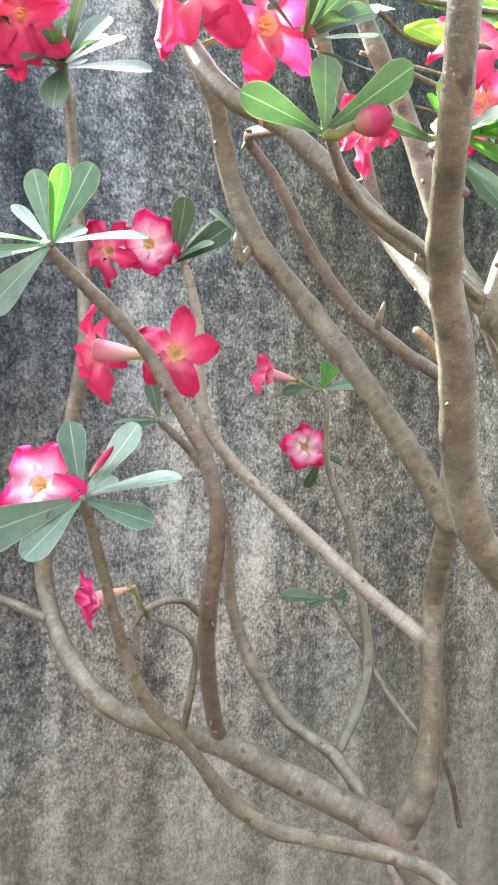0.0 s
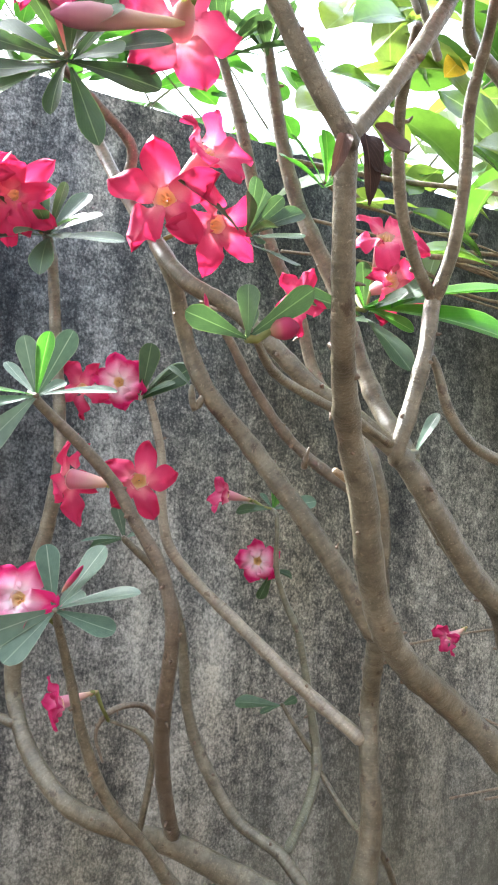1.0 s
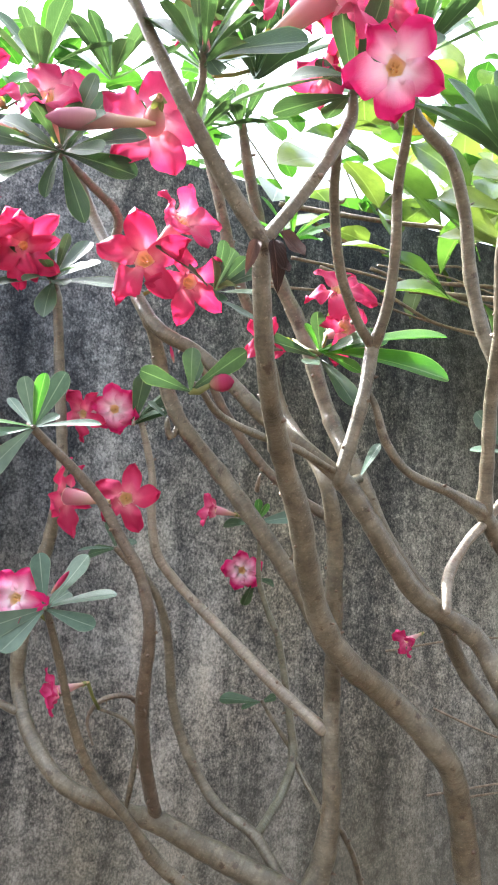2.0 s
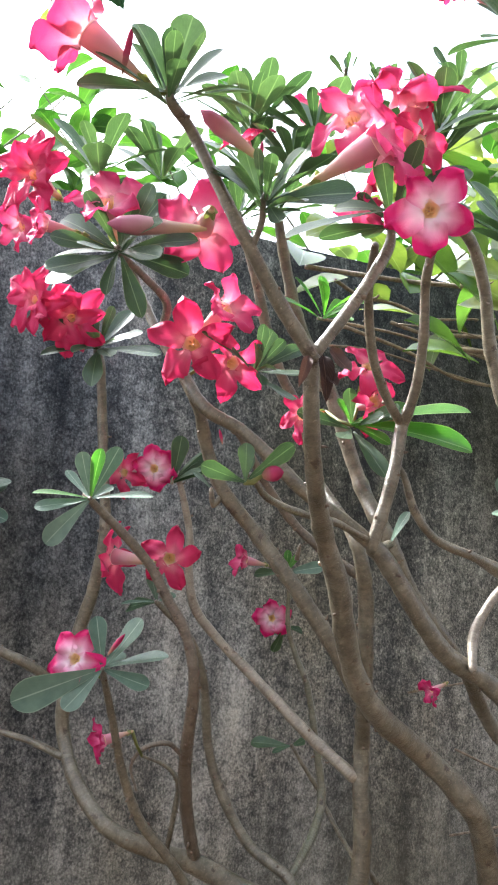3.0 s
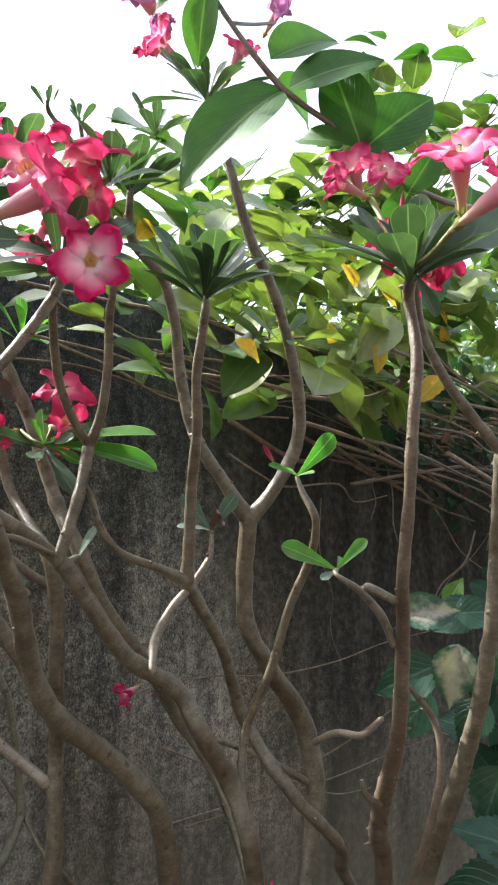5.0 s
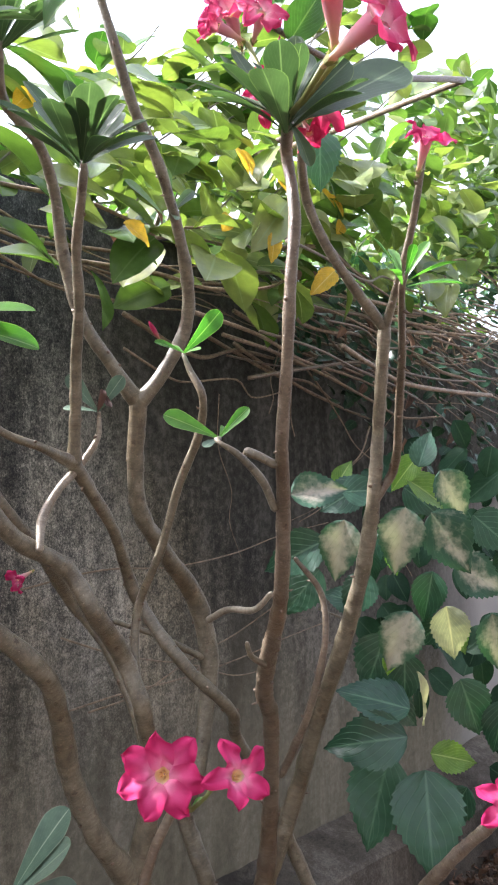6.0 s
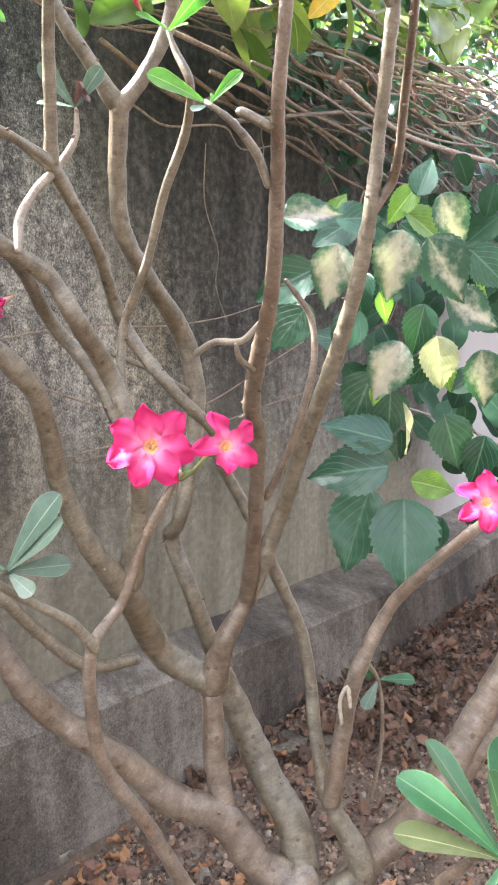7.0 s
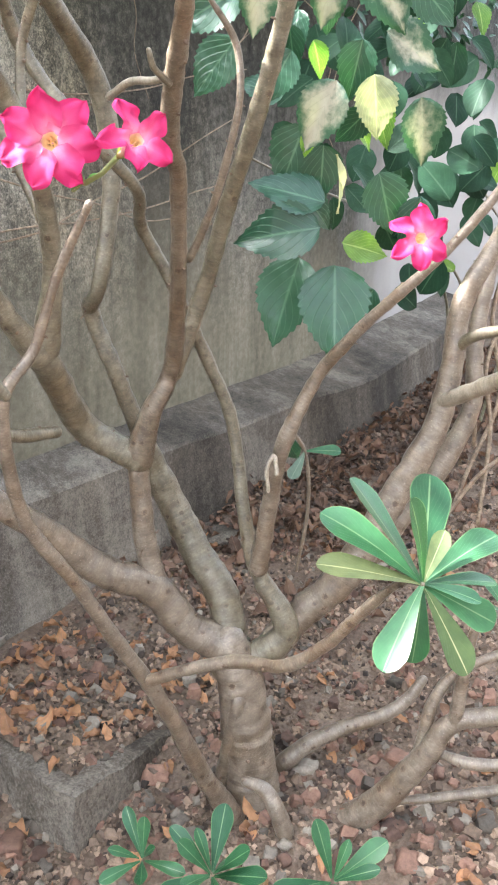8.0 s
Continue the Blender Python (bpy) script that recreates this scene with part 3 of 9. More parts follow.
def plinth_profile(x):
    """The plinth in section at x, back to front: it leans off the wall and sinks as it runs on."""
    k = max(-0.4, min(1.8, x - 1.2))
    front, top = 1.055 - 0.095 * k, 0.342 - 0.075 * k
    back = 0.400 - 0.075 * k
    return [(1.169, back), (1.169 - (1.169 - front) * 0.5, (back + top) / 2), (front + 0.010, top + 0.003), (front, top - 0.006),
            (front - 0.004, top * 0.66), (front - 0.014, top * 0.33), (front - 0.026, 0.02), (front - 0.04, -0.08)]
plinth_rows = []
for i in range(int(8.6 / 0.04) + 1):
    x = -4.0 + 0.04 * i
    row = []
    for j, (y, z) in enumerate(plinth_profile(x)):
        o = noise.noise_vector(Vector((x * 3, y * 6, z * 6))) * 0.008 + noise.noise_vector(Vector((x * 14, y * 14, z * 14 + 3))) * 0.004
        row.append(bm.verts.new((x, y + (o.y if j else 0), z + o.z)))
    plinth_rows.append(row)
for r0, r1 in zip(plinth_rows, plinth_rows[1:]):
    for j in range(len(r0) - 1):
        bm.faces.new((r0[j], r0[j + 1], r1[j + 1], r1[j]))
bmesh.ops.recalc_face_normals(bm, faces=bm.faces)
structure("plinth", bm, PLINTH, "low cement plinth along the foot of the wall", "plinth")

bm = bmesh.new()
def spaced(a, b, c, d):
    return sorted(set([round(a + (b - a) * (i / 8) ** 1.0, 4) for i in range(9)] + [round(b + (c - b) * i / 110, 4) for i in range(111)] + [round(c + (d - c) * (i / 8), 4) for i in range(9)]))
gx, gy = spaced(-60, -0.6, 4.2, 60), spaced(-60, -1.4, 1.25, 60)
def ground_height(x, y):
    p = Vector((x, y, 0))
    near = 1.0 if -0.7 < x < 4.3 and -1.5 < y < 1.3 else 0.15
    x0, y0 = x - 0.70, y - 0.455                       # soil banked up on a tilted slab of concrete
    bank = 0.0
    if x0 > 0.045 and y0 > 0.04 and y0 < 0.42:
        bank = max(0.0, (0.134 - 0.34 * x0 - 0.05 * y0) * min(1.0, (0.42 - y0) / 0.12, (x0 + 0.02) / 0.07, (y0 + 0.03) / 0.09) + 0.007)
    return bank + near * (0.030 * noise.noise(p * 2.2) + 0.014 * noise.noise(p * 8 + Vector((4, 0, 0))) + 0.006 * noise.noise(p * 26))
rows_g = [[bm.verts.new((x, y, ground_height(x, y))) for x in gx] for y in gy]
for r0, r1 in zip(rows_g, rows_g[1:]):
    for i in range(len(gx) - 1):
        bm.faces.new((r0[i], r0[i + 1], r1[i + 1], r1[i]))
structure("ground", bm, SOIL, "dry brown soil strewn with rubble and leaf litter", "ground", True)


bm = bmesh.new()                                       # an unseen wall added behind the path to shade the near side
slab(bm, -4.0, 9.0, -3.1, -2.9, -0.05, 4.8, 0.8, 0.004, 6)
structure("unseen_wall_south", bm, UNSEEN_WALL, "unseen plain dark grey wall added behind the path to cut light", "wall")


# ---- the desert rose ----
rose = thing("desert_rose", (0.98, 0.24, 0.0), "tall many-stemmed desert rose with grey branches and pink flowers", "shrub")
LEAVES = [
    blade_mesh("leaf", ROSE_LEAF, length=1.0, width=0.38, fold=0.10, curl=0.10),
    blade_mesh("leaf", ROSE_LEAF, length=1.0, width=0.33, fold=0.16, curl=0.22),
    blade_mesh("leaf", ROSE_LEAF, length=1.0, width=0.42, fold=0.06, curl=-0.05, wave=0.03),
]
LEAVES_PALE = [
    blade_mesh("leaf", ROSE_LEAF_PALE, length=1.0, width=0.37, fold=0.10, curl=0.12),
    blade_mesh("leaf", ROSE_LEAF_PALE, length=1.0, width=0.42, fold=0.05, curl=-0.04),
]
LEAVES_BRIGHT = [
    blade_mesh("leaf", ROSE_LEAF_BACKLIT, length=1.0, width=0.36, fold=0.12, curl=0.12),
    blade_mesh("leaf", ROSE_LEAF_BACKLIT, length=1.0, width=0.30, fold=0.18, curl=0.2),
]
LEAVES_FADED = [blade_mesh("leaf", ROSE_LEAF_FADED, length=1.0, width=0.36, fold=0.10, curl=0.10)]
LEAVES_DEEP = [blade_mesh("leaf", ROSE_LEAF_DEEP, length=1.0, width=w, fold=f, curl=c) for w, f, c in ((0.38, 0.10, 0.14), (0.34, 0.16, 0.24), (0.42, 0.08, 0.04))]
LEAF_SETS = {"deep": LEAVES_DEEP, "faded": LEAVES_FADED, "green": LEAVES, "pale": LEAVES_PALE, "bright": LEAVES_BRIGHT}
pick = random.Random(5)
limb_count = 0


def limb(nodes, mat=BARK, label=""):
    """One branch through nodes (x, y, z, radius), with ring scars and short stubs of shed leaf stalks."""
    global limb_count
    limb_count += 1
    line = spline(nodes, 0.006)
    rings = random.Random(limb_count)
    for i, (p, r) in enumerate(line):
        ring = 1 + (rings.uniform(0.03, 0.075) * min(1.0, (0.010 / r) ** 1.6) if rings.random() < 0.20 else 0.0)
        sway = noise.noise_vector(p * 9 + Vector((limb_count * 3.7, 0, 0))) * min(0.0016, r * 0.2)
        line[i] = (p + sway, r * ring)
    for end in (0, -1):
        (p, r), (q, _) = line[end], line[1 if end == 0 else -2]
        d = (p - q).normalized()
        dome = [(p + d * r * 0.55, r * 0.80), (p + d * r * 0.90, r * 0.42)]
        line = dome[::-1] + line if end == 0 else line + dome
    bm = bmesh.new()
    tube(bm, line, 12 if nodes[0][3] > 0.012 else 9, 0.13, limb_count * 1.3)
    for k in range(8, len(line) - 6, 4):
        if pick.random() < 0.55:
            p, r = line[k]
            d = (line[k + 1][0] - p).normalized()
            o = Matrix.Rotation(pick.uniform(0, 6.28), 3, d) @ d.orthogonal().normalized()
            s = pick.uniform(0.0009, 0.0024) + r * 0.045
            root = p + o * r * 0.92
            if pick.random() < 0.35:                   # a thin dry spur
                tube(bm, [(root - o * s, s), (root + o * s * 1.4, s * 0.7), (root + o * s * (2.0 + 1.8 * pick.random()) + d * s * pick.uniform(-1, 2), s * 0.3)], 5, slot=1)
                continue
            tube(bm, [(root - o * s, s * 1.4), (root + o * s * 0.5, s * 1.0), (root + o * s * (0.9 + 0.7 * pick.random()), s * 0.35)], 5, slot=1)
    ob = part("branch", bm, mat, rose, label)
    ob.data.materials.append(DRY_SPUR)
    return ob


def rosette(at, axis, count, length, kind="green", low=18, high=95, seed=0):
    """A whorl of leaves at a branch tip: the outer ones spread, the inner ones stand up."""
    rnd = random.Random(seed * 7 + 3)
    axis = Vector(axis).normalized()
    e = axis.orthogonal().normalized()
    low, high = low * 0.8, low + (high - low) * 0.60
    length *= 1.25 if at[2] > 1.2 else 1.0
    for i in range(count):
        t = (i + 0.5) / count
        polar = radians(low + (high - low) * t ** 0.8 + rnd.uniform(-9, 9))
        side = Matrix.Rotation(i * 2.39996 + rnd.uniform(-0.3, 0.3) + seed, 3, axis) @ e
        along = axis * math.cos(polar) + side * math.sin(polar)
        normal = axis * math.sin(polar) - side * math.cos(polar)
        size = length * (0.62 + 0.38 * t) * rnd.uniform(0.85, 1.1)
        root = Vector(at) - axis * 0.012 * t + side * 0.003
        placed("leaf", rnd.choice(LEAF_SETS[kind]), aim(root, along, normal, size) @ Matrix.Diagonal((0.84, 1, 1, 1)), rose)


def single_leaf(root, tip, normal, kind="green", which=0, wide=1.0):
    d = Vector(tip) - Vector(root)
    roll = random.Random(round(1e3 * (tip[0] + 3 * tip[1] + 7 * tip[2]))).gauss(0, 0.34)
    normal = Matrix.Rotation(max(-0.6, min(0.6, roll)), 3, d) @ Vector(normal)
    return placed("leaf", LEAF_SETS[kind][which % len(LEAF_SETS[kind])], aim(root, d, normal, d.length) @ Matrix.Diagonal((wide, 1, 1, 1)), rose)


PETAL_MESH = {}
PETAL_WIDE = {"picotee": 1.00, "purple": 1.15, "pink": 0.94, "magenta": 0.88, "red": 0.80}
PETAL_CURL = {"picotee": 0.14, "purple": -0.22, "pink": 0.22, "magenta": 0.20, "red": 0.38}
for kind, mat in PETAL.items():
    PETAL_MESH[kind] = [blade_mesh("petal", mat, length=1.0, width=w * PETAL_WIDE[kind], shape="petal", fold=f, curl=c + PETAL_CURL[kind], wave=v, phase=ph, cols=8, rows=12)
                        for w, f, c, v, ph in ((0.96, 0.05, 0.16, 0.12, 0.0), (1.02, -0.07, 0.30, 0.14, 1.7), (0.90, 0.11, 0.02, 0.16, 3.1), (0.98, 0.0, 0.26, 0.17, 4.4), (0.92, 0.16, 0.38, 0.20, 5.3), (1.04, -0.12, 0.10, 0.22, 2.4))]


def funnel(profile, sides=12):
    bm = bmesh.new()
    uvl = bm.loops.layers.uv.verify()
    rings = [[bm.verts.new((r * math.cos(2 * math.pi * k / sides), r * math.sin(2 * math.pi * k / sides), z)) for k in range(sides)] for z, r in profile]
    for j, (r0, r1) in enumerate(zip(rings, rings[1:])):
        for k in range(sides):
            f = bm.faces.new((r0[k], r0[(k + 1) % sides], r1[(k + 1) % sides], r1[k]))
            for loop, (u, v) in zip(f.loops, ((k, j), (k + 1, j), (k + 1, j + 1), (k, j + 1))):
                loop[uvl].uv = (0.5, v / (len(profile) - 1))
    return bm


TUBE_MESH = mesh_of("flower", funnel(((-0.74, 0.03), (-0.68, 0.042), (-0.55, 0.046), (-0.42, 0.068), (-0.26, 0.102), (-0.10, 0.120), (0.0, 0.130))), TUBE)
THROAT_MESH = mesh_of("throat", funnel(((-0.12, 0.01), (-0.11, 0.050), (-0.075, 0.090), (-0.035, 0.115), (0.004, 0.134))), THROAT)
bm = bmesh.new()
for k in range(5):
    w = 2 * math.pi * k / 5
    tube(bm, [(Vector((0.035 * math.cos(w), 0.035 * math.sin(w), -0.10)), 0.012), (Vector((0.050 * math.cos(w), 0.050 * math.sin(w), -0.03)), 0.010), (Vector((0.040 * math.cos(w), 0.040 * math.sin(w), 0.035)), 0.004)], 5)
STAMEN_MESH = mesh_of("stamen", bm, THROAT)
bm = bmesh.new()
for k in range(5):
    w = 2 * math.pi * k / 5
    blade(bm, 0.17, 0.07, "oval", 0.1, 0.1, cols=2, rows=4, at=Matrix.Rotation(w, 4, "Z") @ Matrix.Translation((0, 0.028, -0.72)) @ Matrix.Rotation(radians(72), 4, "X"))
SEPAL_MESH = mesh_of("calyx", bm, SEPAL)


def flower(at, axis, size, kind="pink", open_deg=78, double=False, seed=0, owner=None, lobes=5):
    """A five-petalled trumpet: at is its throat, axis the way it faces, size its width across."""
    rnd = random.Random(seed * 11 + 1)
    owner = owner or rose
    axis = Vector(axis).normalized()
    turn = axis.to_track_quat("Z", "Y").to_matrix().to_4x4() @ Matrix.Rotation(rnd.uniform(0, 1.25), 4, "Z")
    body = placed("flower", TUBE_MESH, Matrix.Translation(at) @ turn @ Matrix.Diagonal((size, size, size, 1)), owner, kind + " trumpet flower")
    bpy.context.view_layer.update()
    placed("throat", THROAT_MESH, body.matrix_world.copy(), body)
    placed("stamen", STAMEN_MESH, body.matrix_world.copy(), body)
    placed("calyx", SEPAL_MESH, body.matrix_world.copy(), body)
    for layer in range(2 if double else 1):
        for k in range(lobes):
            a = radians(360 / lobes * (k + layer / 2) + rnd.uniform(-5, 5))
            tilt = radians(104 - open_deg + 20 * layer + rnd.uniform(-11, 11))
            m = Matrix.Rotation(a, 4, "Z") @ Matrix.Translation((0, 0.098 - 0.03 * layer, -0.010 + 0.02 * layer + 0.006 * k)) @ Matrix.Rotation(tilt, 4, "X") @ Matrix.Rotation(radians(rnd.uniform(6, 20)), 4, "Y")
            s = size * rnd.uniform(0.41, 0.46) * (0.88 if layer else 1)
            placed("petal", rnd.choice(PETAL_MESH[kind]), Matrix.Translation(at) @ turn @ Matrix.Diagonal((size, size, size, 1)) @ m @ Matrix.Diagonal((s / size, s / size, s / size, 1)), body)
    return body


BUD_MESH = mesh_of("bud", funnel(((-0.5, 0.02), (-0.40, 0.10), (-0.2, 0.17), (0.0, 0.20), (0.2, 0.19), (0.38, 0.12), (0.5, 0.01)), 9), BUD)


PALE_BUD_MESH = mesh_of("bud", funnel(((-0.5, 0.03), (-0.40, 0.07), (-0.2, 0.10), (0.0, 0.15), (0.2, 0.19), (0.38, 0.15), (0.5, 0.02)), 9), BUD_PALE)


def bud(at, axis, length, slim=1.0, owner=None, pale=False):
    turn = Vector(axis).normalized().to_track_quat("Z", "Y").to_matrix().to_4x4()
    placed("bud", PALE_BUD_MESH if pale else BUD_MESH, Matrix.Translation(at) @ turn @ Matrix.Diagonal((length * slim, length * slim, length, 1)), owner or rose, "fading cream flower bud" if pale else "closed pink flower bud")


def pedicel(a, b, r=0.0022):
    """The short stalk between a flower and its shoot."""
    bm = bmesh.new()
    tube(bm, [(Vector(a), r * 1.2), (Vector(a).lerp(Vector(b), 0.5) + Vector((0, 0, -0.003)), r), (Vector(b), r * 1.1)], 7, 0.05)
    part("pedicel", bm, SEPAL, rose)


# branches: nodes are (x, y, z, radius)
limb([(0.978, 0.224, -0.072, 0.0617), (0.987, 0.249, 0.029, 0.0543), (0.993, 0.263, 0.135, 0.0500), (0.999, 0.284, 0.248, 0.0453), (1.000, 0.315, 0.328, 0.0412)], BARK_OLD)
limb([(1.001, 0.305, 0.318, 0.0348), (0.960, 0.381, 0.368, 0.0334), (0.923, 0.430, 0.458, 0.0315), (0.852, 0.485, 0.513, 0.0285), (0.789, 0.531, 0.599, 0.0245), (0.665, 0.603, 0.750, 0.0223), (0.554, 0.693, 1.028, 0.0202), (0.519, 0.717, 1.056, 0.0191)], BARK_OLD)
limb([(0.519, 0.717, 1.056, 0.0171), (0.443, 0.773, 1.094, 0.0163), (0.380, 0.806, 1.127, 0.0141), (0.315, 0.817, 1.152, 0.0127), (0.249, 0.840, 1.185, 0.0114), (0.217, 0.891, 1.238, 0.0107), (0.206, 0.932, 1.296, 0.0099), (0.203, 0.925, 1.346, 0.0111), (0.217, 0.927, 1.438, 0.0105), (0.231, 0.910, 1.507, 0.0098), (0.239, 0.894, 1.593, 0.0086), (0.230, 0.901, 1.733, 0.0080), (0.217, 0.901, 1.858, 0.0073), (0.210, 0.902, 1.884, 0.0069), (0.199, 0.860, 1.884, 0.0046)])
limb([(0.550, 0.695, 1.031, 0.0165), (0.566, 0.678, 1.093, 0.0163), (0.573, 0.671, 1.170, 0.0135), (0.572, 0.674, 1.251, 0.0119), (0.571, 0.670, 1.314, 0.0118), (0.509, 0.579, 1.427, 0.0108), (0.490, 0.553, 1.521, 0.0103), (0.469, 0.543, 1.588, 0.0093), (0.446, 0.612, 1.681, 0.0066), (0.421, 0.616, 1.762, 0.0072), (0.386, 0.616, 1.821, 0.0071), (0.361, 0.611, 1.878, 0.0075), (0.337, 0.604, 1.946, 0.0069), (0.308, 0.599, 2.018, 0.0053)])
limb([(0.938, 0.461, 0.705, 0.0261), (0.879, 0.526, 0.771, 0.0253), (0.773, 0.495, 0.927, 0.0235), (0.703, 0.491, 1.015, 0.0168), (0.655, 0.496, 1.117, 0.0155), (0.623, 0.479, 1.216, 0.0143), (0.575, 0.450, 1.284, 0.0148), (0.511, 0.462, 1.346, 0.0136), (0.428, 0.444, 1.402, 0.0129), (0.379, 0.420, 1.461, 0.0119), (0.336, 0.380, 1.536, 0.0112), (0.298, 0.347, 1.587, 0.0097), (0.243, 0.277, 1.640, 0.0078), (0.218, 0.243, 1.687, 0.0070), (0.205, 0.222, 1.727, 0.0064)])
limb([(0.205, 0.222, 1.722, 0.0061), (0.177, 0.220, 1.754, 0.0060), (0.142, 0.213, 1.796, 0.0054), (0.113, 0.219, 1.848, 0.0047), (0.093, 0.224, 1.886, 0.0043), (0.068, 0.202, 1.889, 0.0042), (0.064, 0.197, 1.895, 0.0027)])
limb([(0.207, 0.221, 1.725, 0.0049), (0.231, 0.215, 1.760, 0.0050), (0.250, 0.206, 1.793, 0.0050), (0.264, 0.201, 1.823, 0.0047), (0.257, 0.189, 1.839, 0.0031)])
limb([(0.143, 0.213, 1.794, 0.0025), (0.146, 0.202, 1.816, 0.0029), (0.141, 0.192, 1.825, 0.0029), (0.140, 0.186, 1.827, 0.0025)])
limb([(0.773, 0.495, 0.927, 0.0235), (0.764, 0.449, 1.078, 0.0134), (0.713, 0.411, 1.215, 0.0133), (0.701, 0.435, 1.281, 0.0138), (0.626, 0.409, 1.359, 0.0131), (0.603, 0.433, 1.414, 0.0122), (0.536, 0.449, 1.459, 0.0115), (0.486, 0.444, 1.510, 0.0113), (0.450, 0.444, 1.557, 0.0111), (0.425, 0.447, 1.587, 0.0100)])
limb([(0.426, 0.447, 1.585, 0.0089), (0.386, 0.457, 1.614, 0.0083), (0.349, 0.471, 1.640, 0.0083), (0.312, 0.485, 1.677, 0.0083), (0.277, 0.503, 1.711, 0.0077), (0.241, 0.518, 1.732, 0.0077), (0.220, 0.551, 1.779, 0.0074), (0.198, 0.577, 1.830, 0.0070)])
limb([(0.198, 0.577, 1.830, 0.0064), (0.183, 0.600, 1.876, 0.0059), (0.163, 0.603, 1.923, 0.0048)])
limb([(0.202, 0.574, 1.837, 0.0052), (0.200, 0.560, 1.863, 0.0052), (0.166, 0.551, 1.888, 0.0045), (0.125, 0.535, 1.908, 0.0041), (0.117, 0.490, 1.891, 0.0027)])
limb([(0.469, 0.473, 1.587, 0.0055), (0.426, 0.447, 1.580, 0.0083), (0.430, 0.434, 1.622, 0.0077), (0.437, 0.423, 1.672, 0.0072), (0.447, 0.422, 1.725, 0.0075)])
limb([(0.447, 0.422, 1.722, 0.0056), (0.416, 0.411, 1.751, 0.0054), (0.381, 0.389, 1.790, 0.0053), (0.349, 0.353, 1.840, 0.0050), (0.306, 0.282, 1.859, 0.0041)])
limb([(0.447, 0.422, 1.722, 0.0061), (0.445, 0.395, 1.764, 0.0060), (0.435, 0.370, 1.814, 0.0058), (0.420, 0.348, 1.866, 0.0052), (0.394, 0.300, 1.898, 0.0044), (0.352, 0.240, 1.928, 0.0040)])
limb([(0.782, 0.478, 1.130, 0.0092), (0.802, 0.522, 1.173, 0.0102), (0.793, 0.575, 1.270, 0.0112), (0.753, 0.615, 1.345, 0.0111), (0.638, 0.536, 1.432, 0.0098), (0.564, 0.546, 1.521, 0.0103), (0.520, 0.547, 1.598, 0.0109), (0.503, 0.583, 1.664, 0.0105), (0.466, 0.610, 1.795, 0.0101), (0.442, 0.617, 1.845, 0.0096), (0.419, 0.623, 1.896, 0.0090), (0.385, 0.608, 1.975, 0.0077), (0.362, 0.591, 2.032, 0.0059)])
limb([(0.449, 0.510, 1.415, 0.0105), (0.419, 0.518, 1.465, 0.0099), (0.378, 0.530, 1.525, 0.0099), (0.334, 0.554, 1.590, 0.0094), (0.290, 0.568, 1.645, 0.0088), (0.268, 0.572, 1.695, 0.0082), (0.246, 0.554, 1.743, 0.0075), (0.225, 0.551, 1.773, 0.0068)])
limb([(0.290, 0.568, 1.642, 0.0035), (0.279, 0.571, 1.626, 0.0041), (0.273, 0.566, 1.641, 0.0035), (0.273, 0.566, 1.645, 0.0025)])
limb([(0.522, 0.612, 1.545, 0.0073), (0.481, 0.633, 1.576, 0.0068), (0.441, 0.655, 1.615, 0.0063), (0.390, 0.660, 1.676, 0.0057), (0.356, 0.656, 1.724, 0.0051), (0.323, 0.651, 1.753, 0.0045), (0.273, 0.506, 1.708, 0.0044)], BARK_BROWN)
limb([(0.416, 0.445, 1.590, 0.0041), (0.355, 0.417, 1.605, 0.0042), (0.294, 0.379, 1.608, 0.0039), (0.237, 0.350, 1.619, 0.0034), (0.209, 0.328, 1.635, 0.0028), (0.192, 0.305, 1.633, 0.0025)])
limb([(0.561, 0.678, 1.264, 0.0090), (0.524, 0.735, 1.308, 0.0086), (0.464, 0.811, 1.386, 0.0083), (0.421, 0.848, 1.436, 0.0076), (0.382, 0.860, 1.487, 0.0076), (0.368, 0.858, 1.547, 0.0069), (0.363, 0.853, 1.608, 0.0061), (0.337, 0.853, 1.696, 0.0046), (0.330, 0.852, 1.678, 0.0030)], BARK_PALE)
limb([(0.535, 0.732, 1.057, 0.0091), (0.518, 0.779, 1.101, 0.0087), (0.483, 0.837, 1.131, 0.0083), (0.446, 0.868, 1.202, 0.0084), (0.421, 0.871, 1.270, 0.0076), (0.398, 0.846, 1.368, 0.0071), (0.368, 0.829, 1.437, 0.0059), (0.304, 0.819, 1.496, 0.0043)])
limb([(0.528, 0.785, 1.103, 0.0066), (0.593, 0.839, 1.128, 0.0070), (0.641, 0.888, 1.173, 0.0074), (0.635, 0.901, 1.262, 0.0067), (0.618, 0.907, 1.356, 0.0059), (0.602, 0.920, 1.403, 0.0051), (0.586, 0.921, 1.451, 0.0043), (0.579, 0.913, 1.533, 0.0038), (0.578, 0.924, 1.543, 0.0025)], BARK_GREEN)
limb([(0.643, 0.897, 1.179, 0.0037), (0.612, 0.906, 1.226, 0.0037), (0.594, 0.911, 1.255, 0.0033)])
limb([(0.645, 0.887, 1.163, 0.0041), (0.637, 0.817, 1.130, 0.0039), (0.601, 0.722, 1.129, 0.0036)])
limb([(0.602, 0.710, 1.132, 0.0043), (0.623, 0.714, 1.111, 0.0043), (0.655, 0.727, 1.061, 0.0044), (0.676, 0.736, 1.003, 0.0044)])
